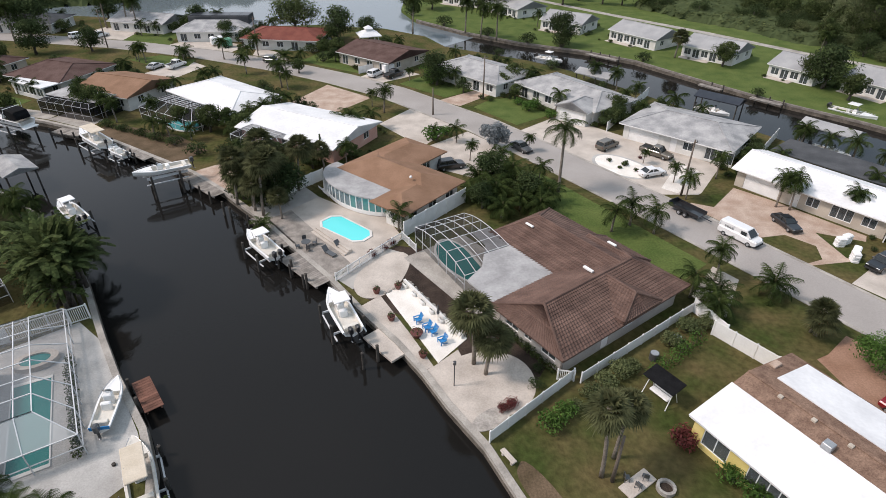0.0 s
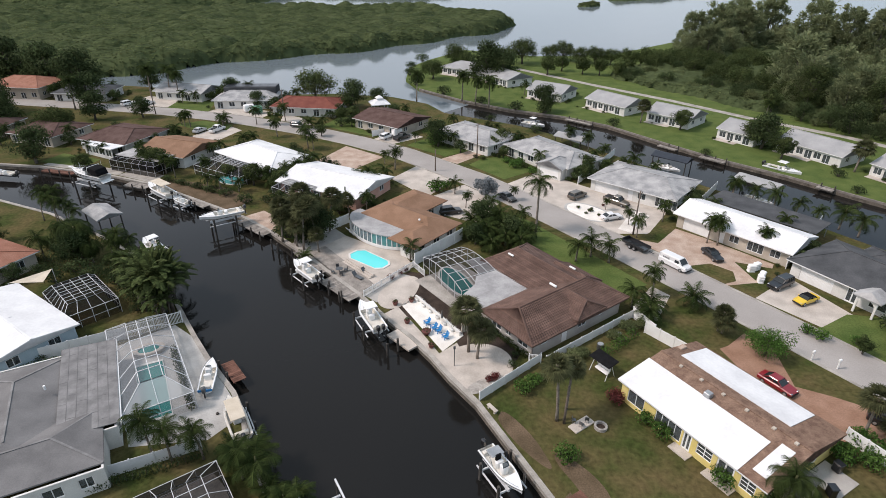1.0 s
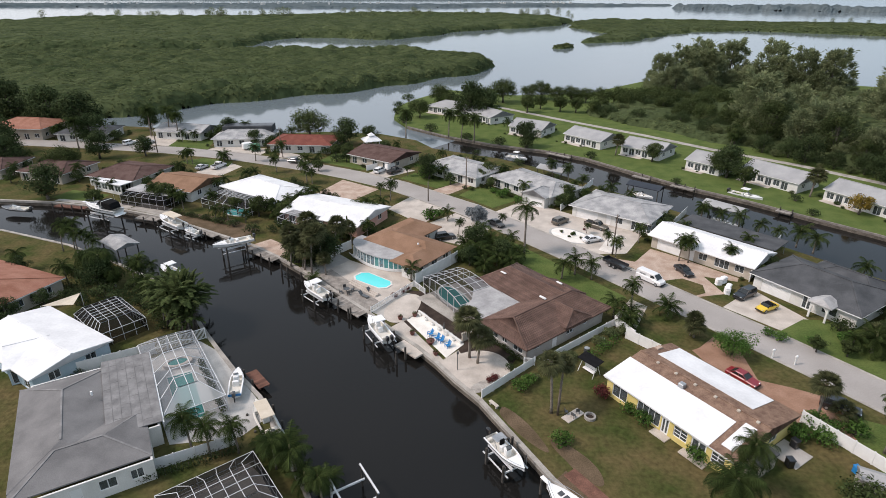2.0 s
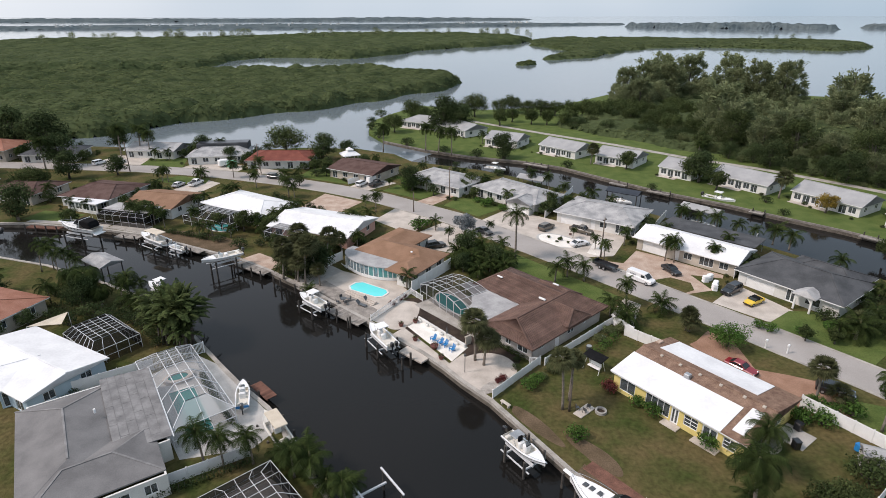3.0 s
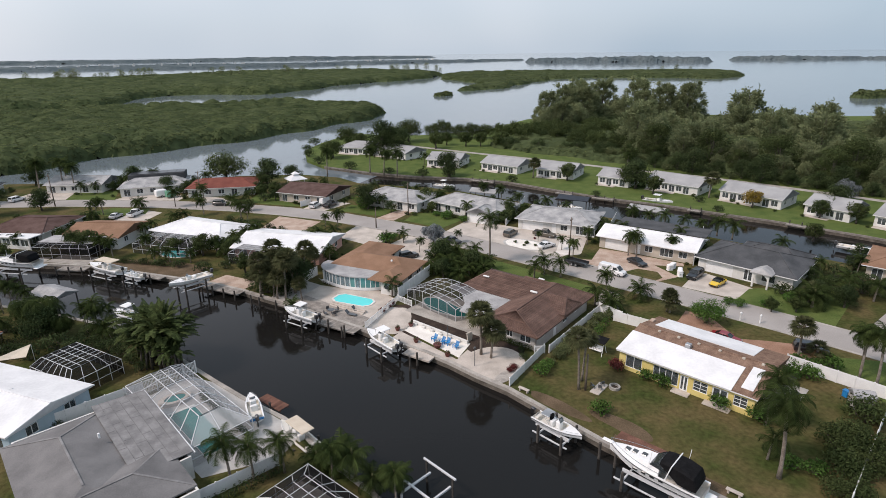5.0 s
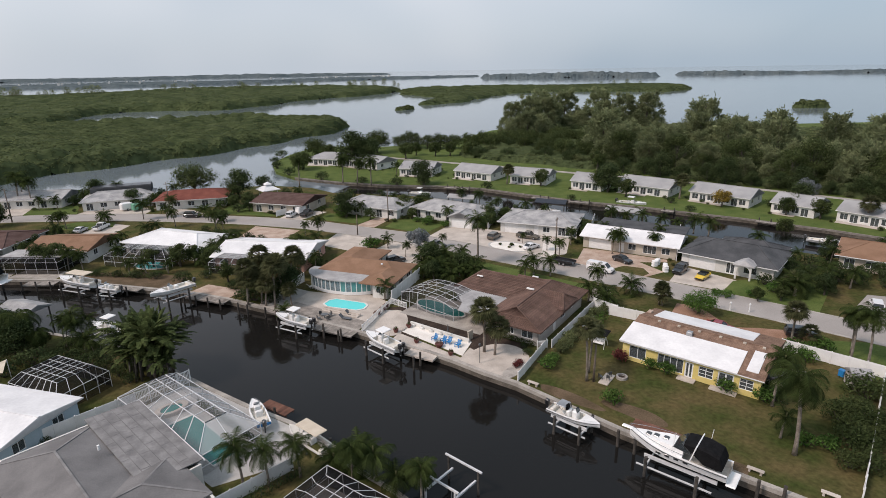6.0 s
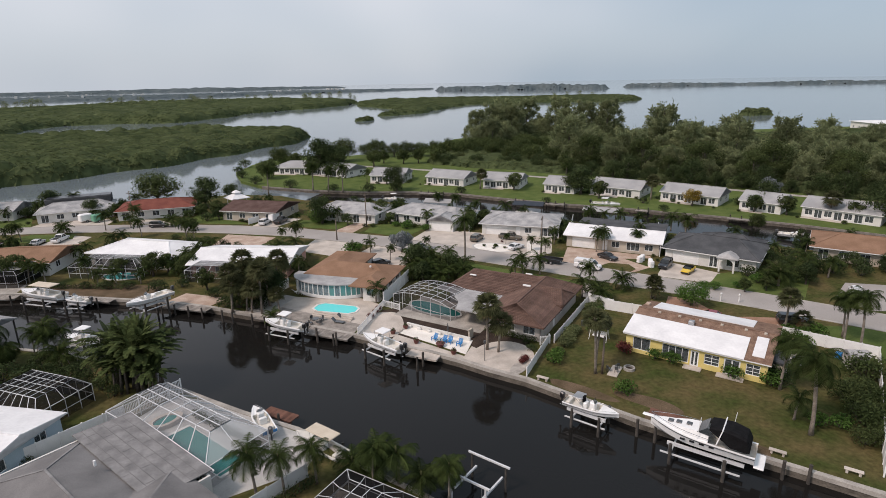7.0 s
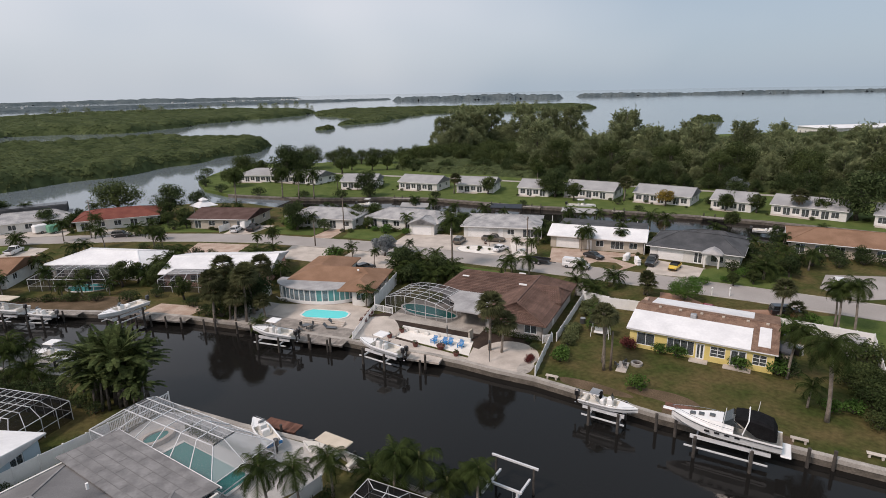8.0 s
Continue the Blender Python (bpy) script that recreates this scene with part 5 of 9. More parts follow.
house("brown_roof_house", (-107.5, 126.0), (-95.0, 122.4), 12.0, "low house under a reddish brown roof", STUCCO_TAN, SHINGLE_DARK, rise=1.6, hip=(4, 4), over=0.6)
house("brown_roof_house", (-128, 128), (-113, 127), 12.0, "low house half hidden by trees", STUCCO_TAN, SHINGLE_DARK, rise=1.6, hip=(4, 4), over=0.6)
house("grey_lake_house", (-92, 172), (-76, 168), 11.0, "pale house by the lake under a grey roof", STUCCO, GREY_ROOF, rise=1.6, hip=(0, 0), over=0.6)
house("grey_lake_house", (-122, 168), (-106, 168), 11.0, "low house under a dark grey roof", STUCCO, DARK_ROOF, rise=1.6, hip=(4, 4), over=0.6)
house("coral_roof_house", (-146, 172), (-128, 170), 14.0, "large house under a coral tile roof", STUCCO_TAN, CORAL_ROOF, rise=2.2, hip=(6, 6), over=0.8, height=3.6)
house("charcoal_roof_house", (53.2, 63.6), (61.2, 49.8), 12.0, "white house under a charcoal shingle roof", STUCCO, DARK_ROOF, rise=2.0, hip=(5, 5), over=0.7,
      front=[(1.4, 4.8, 0.05, 2.1, "garage"), (8.0, 1.6, 0.05, 2.2, "french"), (11.0, 2.2, 0.7, 1.4, "window")])
house("charcoal_roof_wing", (61.0, 63.4), (66.6, 53.8), 8.0, "rear wing under a charcoal roof", STUCCO, DARK_ROOF, rise=1.7, hip=(4, 4), over=0.6)
h = thing("arched_porch", 57.2, 55.2, heading((57.2, 55.2), (59.6, 51.1)), "white arched porch with a small grey gable", "porch")
part("roof", roof_mesh(2.6, 3.2, 2.75, 0.8, 0.2, 0.6, 0), LANAI_ROOF, h, at=pose(3.7, -1.2, 0, 0, 0, 90))
arch = M()
for k in range(12):
    a0, a1 = math.pi * k / 12, math.pi * (k + 1) / 12
    arch.add([(2.1 - 1.05 * math.cos(a), y, z) for y in (-1.15, -0.95) for a in (a0, a1) for z in (1.55 + 0.95 * math.sin(a), 2.75)],
             [(0, 2, 3, 1), (4, 5, 7, 6), (0, 4, 6, 2)])
part("arch", arch, STUCCO, h, "white rounded entrance arch")
for x in (0.75, 3.15):
    part("column", M().soft_box(x, -1.16, 0, x + 0.3, -0.94, 2.75, 0.03), STUCCO, h)
house("orange_roof_house", (79.0, 51.4), (91.5, 32.0), 12.5, "tan house under an orange-brown shingle roof", STUCCO_TAN, SHINGLE, rise=1.7, hip=(5, 5), over=0.8)
house("rust_roof_house", (-62.2, 64.6), (-80.6, 73.2), 14.0, "beige house under a rust-brown hip roof", STUCCO_TAN, CORAL_ROOF, rise=2.0, hip=(6, 6), over=0.5)
house("pale_blue_house", (-45.4, 45.9), (-58.6, 54.9), 9.5, "pale blue house under a white metal roof", STUCCO_BLUE, WHITE_ROOF, rise=0.9, hip=(0, 0), over=0.5)
house("pale_blue_wing", (-55.0, 40.0), (-51.2, 42.2), 9.0, "pale blue wing under a white metal roof", STUCCO_BLUE, WHITE_ROOF, rise=0.8, hip=(0, 0), over=0.4)

# cottages in a row behind the second canal
ROWS_AT = [((44.3, 166.0), (53.0, 154.4), 10.5), ((58.2, 150.2), (66.8, 141.2), 10.5), ((71.6, 134.0), (77.4, 126.2), 10.5), ((82.4, 124.6), (90.0, 111.4), 10.5),
           ((94.0, 107.2), (100.8, 93.0), 10.5), ((103.2, 88.2), (107.0, 79.0), 10.5), ((110.2, 75.6), (115.8, 60.2), 10.5), ((117.6, 55.0), (122.4, 43.0), 10.5),
           ((125.0, 37.0), (131.0, 22.0), 10.5), ((27.6, 178.0), (37.4, 170.6), 11.0), ((13.0, 207.0), (22.4, 191.6), 11.0), ((-0.6, 216.0), (12.8, 206.4), 12.0)]
for k, (a, bb, d) in enumerate(ROWS_AT):
    L = math.hypot(bb[0] - a[0], bb[1] - a[1])
    ops = [(0.6 + 2.1 * i, 1.7, 0.1 if i % 2 else 0.6, 2.0 if i % 2 else 1.5, "slider" if i % 2 else "window") for i in range(int((L - 0.8) / 2.1))]
    house("cottage", a, bb, d, "white cottage under a pale grey gable roof" if k < 9 else "white cottage with a grey roof near the bay", STUCCO, ROW_ROOF, rise=1.9, hip=(0, 0) if k < 11 else (5, 5),
          over=0.4, height=2.5, front=ops, group="cottages in a row")
    t = thing("cottage_porch", a[0], a[1], heading(a, bb), "white concrete porch slab before a cottage", "porch", "cottage porches")
    part("slab", M().box(0.3, -2.0, 0.0, L * 0.6, -0.1, 0.12), PALE, t)

# pool cages
arched_cage("pool_cage", (-2.8, 64.6), (2.8, 55.0), 6.8, "white-framed screen cage with an arched top over a pool")
pool("swimming_pool", rounded(2.4, 60.6, 4.3, 2.0, 121, lump=0.12, seed=2), "teal freeform pool inside a screen cage", POOL_TEAL)
pool("swimming_pool", [(-14.8, 69.1), (-13.8, 70.3), (-12.6, 70.4), (-8.6, 67.0), (-8.4, 65.9), (-9.2, 64.8), (-10.4, 64.7), (-14.5, 67.8)], "bright turquoise pool with cut corners", POOL)
screen_cage("pool_cage", (-26.2, 34.5), (-35.4, 48.9), 6.9, "white-framed screen cage over a long pool", 2.3, 3.9, 2.3, 6, 2, SCREEN_PALE, bar=0.075, end=SCREEN_FROST)
pool("swimming_pool", [(-36.0, 40.9), (-33.4, 42.2), (-28.6, 33.6), (-31.0, 32.2)], "teal rectangular pool under a cage", POOL_TEAL)
screen_cage("pool_cage", (-43.4, 52.6), (-49.8, 58.6), 6.6, "dark screen cage beside a white roof", 2.2, 3.3, 1.1, 7, 4, SCREEN_DARK, bar=0.06)
screen_cage("pool_cage", (-16.0, 19.0), (-20.6, 25.4), 9.5, "dark screened cage over a pool", 2.3, 3.1, 1.7, 4, 5, SCREEN_DARK, bar=0.055)
screen_cage("pool_cage", (-53.6, 104.8), (-41.5, 97.4), 7.0, "dark domed screen cage over a pool", 2.2, 3.4, 2.2, 6, 4)
pool("swimming_pool", rounded(-44.6, 101.4, 3.6, 2.0, -30), "turquoise pool inside a cage", POOL)
c = screen_cage("pool_cage", (-73.0, 107.2), (-61.2, 102.6), 6.5, "charcoal screen enclosure under a grey roof", 2.4, 2.9, 1.0, 6, 3, SCREEN_DARK, bar=0.04)
part("roof", M().box(0.2, 1.6, 2.96, 12.4, 6.4, 3.06), LANAI_ROOF, c, "flat pale grey roof panel")
screen_cage("pool_cage", (-33.5, 92.5), (-25.5, 87.0), 5.0, "dark screen cage behind a pink house", 2.2, 3.0, 1.2, 4, 3)

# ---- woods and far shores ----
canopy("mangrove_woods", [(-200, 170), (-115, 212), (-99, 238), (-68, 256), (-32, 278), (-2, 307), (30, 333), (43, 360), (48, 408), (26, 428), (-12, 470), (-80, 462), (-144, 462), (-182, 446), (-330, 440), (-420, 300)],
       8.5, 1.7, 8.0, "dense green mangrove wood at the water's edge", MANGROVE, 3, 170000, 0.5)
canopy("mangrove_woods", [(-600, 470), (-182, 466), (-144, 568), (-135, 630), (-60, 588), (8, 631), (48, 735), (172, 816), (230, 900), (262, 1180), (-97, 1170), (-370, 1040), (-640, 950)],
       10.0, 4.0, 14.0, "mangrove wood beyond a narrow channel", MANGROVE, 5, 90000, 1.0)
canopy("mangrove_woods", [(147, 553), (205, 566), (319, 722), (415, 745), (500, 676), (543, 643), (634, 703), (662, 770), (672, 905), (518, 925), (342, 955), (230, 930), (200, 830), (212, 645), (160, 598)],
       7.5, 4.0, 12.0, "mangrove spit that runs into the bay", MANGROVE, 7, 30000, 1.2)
canopy("mangrove_islet", rounded(122, 509, 12, 8, 20, lump=0.1), 6.0, 1.6, 5.0, "round mangrove islet", MANGROVE, 8, 1400, 0.7)
canopy("mangrove_islet", rounded(439, 351, 15, 10, -45, lump=0.1), 9.0, 1.8, 5.0, "round mangrove islet in the bay", MANGROVE, 9, 1400, 0.8)
# the farthest shores carry their haze in the material colour
canopy("far_shore", [(-1500, 1500), (-700, 1690), (-356, 1605), (-83, 1660), (252, 1860), (782, 1960), (900, 2150), (-300, 2000), (-1500, 1800)], 9.0, 7, 16, "distant low wooded shore", FARWOOD_HAZED, 11)
canopy("far_shore", [(696, 1715), (900, 1560), (1138, 1402), (1170, 1440), (960, 1640), (740, 1780)], 19.0, 7, 16, "distant wooded island", FARWOOD_HAZED, 12)
canopy("far_shore", [(1316, 1530), (1611, 1395), (1900, 1230), (2300, 1000), (2340, 1060), (1930, 1300), (1640, 1470), (1340, 1590)], 16.0, 8, 18, "distant wooded island", FARWOOD_HAZED, 13)
canopy("far_shore", [(-3500, 2500), (-1500, 2700), (0, 2900), (800, 3100), (800, 3300), (-3500, 2900)], 17.0, 16, 34, "hazy far shore", FARWOOD_HAZED, 14)

rng_far = random.Random(4)
specks = M()
for k in range(40):
    x = -900 + 1500 * rng_far.random()
    y = 1700 + 0.22 * (x + 620) + rng_far.uniform(20, 160)
    w = rng_far.uniform(3, 7)
    specks.box(x, y, 0, x + w, y + 8, rng_far.uniform(8.5, 10.5))
tagged(part("far_houses", specks, STUCCO, None, "tiny pale houses on the distant shore"), category="houses", kind="stuff")


# ---- cars ----
def wheel_meshes():
    def tyre():
        return M().tube([(0, -0.11, 0), (0, -0.09, 0), (0, 0.09, 0), (0, 0.11, 0)], [0.28, 0.34, 0.34, 0.28], 16).mesh("tyre", RUBBER)
    def rim():
        return M().tube([(0, -0.118, 0), (0, 0.118, 0)], 0.2, 10).mesh("rim", GREYMETAL)
    return shared("tyre", tyre), shared("rim", rim)


def loft(sections):
    """A closed skin through rings of equal count."""
    m, n = M(), len(sections[0])
    m.v = [tuple(p) for s in sections for p in s]
    for k in range(len(sections) - 1):
        m.f += [(k * n + i, k * n + (i + 1) % n, (k + 1) * n + (i + 1) % n, (k + 1) * n + i) for i in range(n)]
    m.f += [tuple(range(n - 1, -1, -1)), tuple((len(sections) - 1) * n + i for i in range(n))]
    return m


def car_ring(x, w, z0, z1, r):
    h = w / 2
    return [(x, -h + r, z0), (x, h - r, z0), (x, h, z0 + r), (x, h, z1 - r), (x, h - r * 0.9, z1), (x, -h + r * 0.9, z1), (x, -h, z1 - r), (x, -h, z0 + r)]


def car(name, x, y, turn, paint, kind, label):
    """A parked vehicle, nose along +x before it is turned."""
    t = thing(name, x, y, turn, label, "van" if kind == "van" else "car", z=0.05)
    t.matrix_basis = t.matrix_basis @ Matrix.Scale(0.9, 4)
    L, W, roof, belt = {"sedan": (4.6, 1.8, 1.42, 0.92), "suv": (4.8, 1.9, 1.72, 1.08), "pickup": (5.7, 2.0, 1.85, 1.1), "van": (5.6, 2.0, 2.05, 1.25), "convertible": (4.2, 1.75, 1.35, 0.9)}[kind]
    hood = belt * (0.9 if kind != "van" else 0.92)
    prof = [(-0.5, 0.45, belt * 0.8, 0.86), (-0.485, 0.32, belt * 0.97, 0.96), (-0.3, 0.24, belt, 1), (0.16, 0.24, belt, 1), (0.3, 0.24, hood, 0.99), (0.44, 0.28, hood * 0.92, 0.96), (0.495, 0.4, hood * 0.78, 0.86)]
    body = part("body", loft([car_ring(a * L, W * d, z0, z1, 0.12) for a, z0, z1, d in prof]), paint, t, smooth=False)
    cab = {"sedan": (-0.36, -0.2, 0.05, 0.2), "suv": (-0.48, -0.43, 0.06, 0.2), "pickup": (-0.12, -0.08, 0.12, 0.23), "van": (-0.49, -0.47, 0.2, 0.34), "convertible": (-0.33, -0.2, 0.05, 0.2)}[kind]
    g = loft([car_ring(cab[0] * L, W * 0.88, belt - 0.1, belt + 0.02, 0.05), car_ring(cab[1] * L, W * 0.78, belt - 0.1, roof - 0.07, 0.06), car_ring(cab[2] * L, W * 0.78, belt - 0.1, roof - 0.07, 0.06), car_ring(cab[3] * L, W * 0.88, belt - 0.1, belt + 0.02, 0.05)])
    part("cabin_glass", g, AUTOGLASS if kind != "van" else paint, t, "dark tinted glass" if kind != "van" else "")
    top = BLACK if kind == "convertible" else paint
    part("roof", M().soft_box(cab[1] * L - 0.06, -W * 0.385, roof - 0.1, cab[2] * L + 0.06, W * 0.385, roof, 0.06), top, t)
    for s in (-1, 1):
        for a, b in ((cab[1], cab[0]), (cab[2], cab[3]), ((cab[1] + cab[2]) / 2, (cab[1] + cab[2]) / 2)):
            part("pillar", M().beam((a * L, s * W * 0.39, roof - 0.06), (b * L, s * W * 0.44, belt - 0.02), 0.09), top, t)
        part("headlight", M().soft_box(0.455 * L, s * W * 0.34 - 0.17, hood * 0.72, 0.49 * L, s * W * 0.34 + 0.17, hood * 0.86, 0.02), CHROME, body)
        part("tail_light", M().soft_box(-0.505 * L, s * W * 0.36 - 0.13, belt * 0.7, -0.48 * L, s * W * 0.36 + 0.13, belt * 0.86, 0.02), TERRA, body)
        part("mirror", M().soft_box(cab[3] * L - 0.25, s * W * 0.5 - 0.08, belt, cab[3] * L - 0.1, s * W * 0.5 + 0.1, belt + 0.16, 0.03), paint, body)
    if kind == "van":
        part("windscreen", M().add([(0.345 * L, -0.8, belt), (0.345 * L, 0.8, belt), (0.21 * L, 0.76, roof - 0.12), (0.21 * L, -0.76, roof - 0.12)], [(0, 1, 2, 3)]), AUTOGLASS, t)
        for s in (-1, 1):
            part("side_window", M().box(0.08 * L, s * 0.92 - 0.02, belt + 0.05, 0.22 * L, s * 0.92 + 0.02, roof - 0.25), AUTOGLASS, t)
            for k in range(4):
                part("lettering_bar", M().box((-0.34 + 0.06 * k) * L, s * 0.93 - 0.01, belt + 0.1, (-0.30 + 0.06 * k) * L, s * 0.93 + 0.01, belt + 0.4), GREYMETAL, t)
    if kind == "pickup":
        part("bed_liner", M().box(-0.475 * L, -W * 0.42, belt - 0.02, -0.14 * L, W * 0.42, belt + 0.012), RUBBER, t)
        for s in (-1, 1):
            part("bed_side", M().box(-0.49 * L, s * W * 0.46 - 0.05, belt - 0.05, -0.13 * L, s * W * 0.46 + 0.05, belt + 0.12), paint, t)
    part("bumper", M().soft_box(0.47 * L, -W * 0.42, 0.3, 0.515 * L, W * 0.42, 0.5, 0.03), RUBBER, t)
    tyre, rim = wheel_meshes()
    for a in (-0.31, 0.32):
        for s in (-1, 1):
            w = part("wheel", tyre, RUBBER, t, at=pose(a * L, s * (W / 2 - 0.1), 0.34))
            part("rim", rim, GREYMETAL, w)
    return t


def paint(name, c):
    m = mat(name, c, rough=0.3, s1=1, s2=6, fine=0.05, bump=0)
    m.node_tree.nodes["Principled BSDF"].inputs["Coat Weight"].default_value = 0.6
    return m


P_WHITE, P_BLACK, P_GREY, P_TAN, P_YELLOW, P_RED, P_SILVER, P_BLUE = (paint(n, c) for n, c in (
    ("paint_white", (0.72, 0.72, 0.72)), ("paint_black", (0.012, 0.012, 0.014)), ("paint_grey", (0.06, 0.062, 0.065)), ("paint_bronze", (0.10, 0.085, 0.065)),
    ("paint_yellow", (0.72, 0.48, 0.02)), ("paint_red", (0.22, 0.008, 0.015)), ("paint_silver", (0.42, 0.43, 0.44)), ("paint_blue", (0.02, 0.06, 0.25))))
RD = heading((33.8, 66.3), (39.4, 58))
car("cargo_van", 36.4, 65.9, RD, P_WHITE, "van", "white cargo van parked at the kerb with a trailer")
car("sedan", 43.6, 69.0, RD - 22, P_BLACK, "sedan", "black sedan parked on pinkish pavers")
car("suv", 50.0, 60.2, RD - 95, P_BLACK, "suv", "black SUV on a pale paved drive")
car("convertible", 51.4, 56.0, RD - 100, P_YELLOW, "convertible", "yellow convertible with a black soft top")
car("suv", 26.8, 93.2, RD + 95, P_TAN, "suv", "bronze SUV on white shell gravel")
car("pickup_truck", 33.8, 90.4, RD + 10, P_TAN, "pickup", "bronze pickup truck on white shell gravel")
car("sedan", 31.0, 83.3, RD + 75, P_WHITE, "sedan", "white sedan on white shell gravel")
car("estate_car", 38.3, 38.4, heading((37.0, 40.1), (39.4, 36.2)), P_RED, "sedan", "dark red car beside the yellow house")
car("suv", 47.1, 32.4, heading((46.5, 33.2), (47.8, 31.5)) + 15, P_BLACK, "suv", "black SUV on a brick drive")
car("suv", 66.6, 35.6, 40, P_WHITE, "suv", "white SUV on a wide concrete drive")
car("suv", -14.6, 131.6, 60, P_WHITE, "suv", "white SUV on a pale drive")
car("pickup_truck", -10.6, 131.0, 55, P_BLACK, "pickup", "black pickup truck on a pale drive")
car("pickup_truck", -60.2, 137.0, 70, P_WHITE, "pickup", "white pickup truck on a drive")
car("sedan", -64.5, 136.0, 70, P_SILVER, "sedan", "silver sedan on a drive")
car("suv", -97.0, 163.8, 60, P_WHITE, "suv", "white SUV by the road")
car("suv", -91.5, 164.6, 60, P_WHITE, "suv", "white SUV by the road")
car("suv", -39.5, 141.0, -20, P_BLACK, "suv", "dark car half hidden by palms")
car("sedan", 12.8, 92.2, RD, P_GREY, "sedan", "dark car parked at the road's edge")
car("suv", 1.5, 85.2, 20, P_BLACK, "suv", "black car under a porch")


def trailer():
    t = thing("utility_trailer", 32.2, 72.0, RD, "black tandem-axle utility trailer behind a van", "trailer", z=0.05)
    part("bed", M().box(-2.2, -0.95, 0.55, 2.2, 0.95, 0.68), P_BLACK, t)
    for s in (-1, 1):
        part("side_rail", M().box(-2.2, s * 0.95 - 0.03, 0.68, 2.2, s * 0.95 + 0.03, 1.0), P_BLACK, t)
    part("tailgate", M().box(-2.24, -0.95, 0.68, -2.18, 0.95, 1.25), P_BLACK, t)
    part("tongue", M().beam((2.2, 0, 0.55), (3.6, 0, 0.5), 0.1), P_BLACK, t)
    tyre, rim = wheel_meshes()
    for a in (-0.45, 0.45):
        for s in (-1, 1):
            w = part("wheel", tyre, RUBBER, t, at=pose(a, s * 1.08, 0.34))
            part("rim", rim, GREYMETAL, w)


trailer()


# ---- boats and lifts ----
def hull_sections(L, W, H, n=19):
    out = []
    for k in range(n):
        s = k / (n - 1)
        b = W / 2 * (0.92 + 0.08 * math.sin(s * 2.2)) * max(0.03, 1 - max(0, (s - 0.45) / 0.55) ** 2.3)
        keel = 0.02 + 0.55 * H * max(0, (s - 0.55) / 0.45) ** 2.2
        top = H * (0.82 + 0.28 * s ** 1.5)
        chine = keel + (top - keel) * 0.42
        x = -L / 2 + L * s
        out.append((x, b, keel, chine, top))
    return out


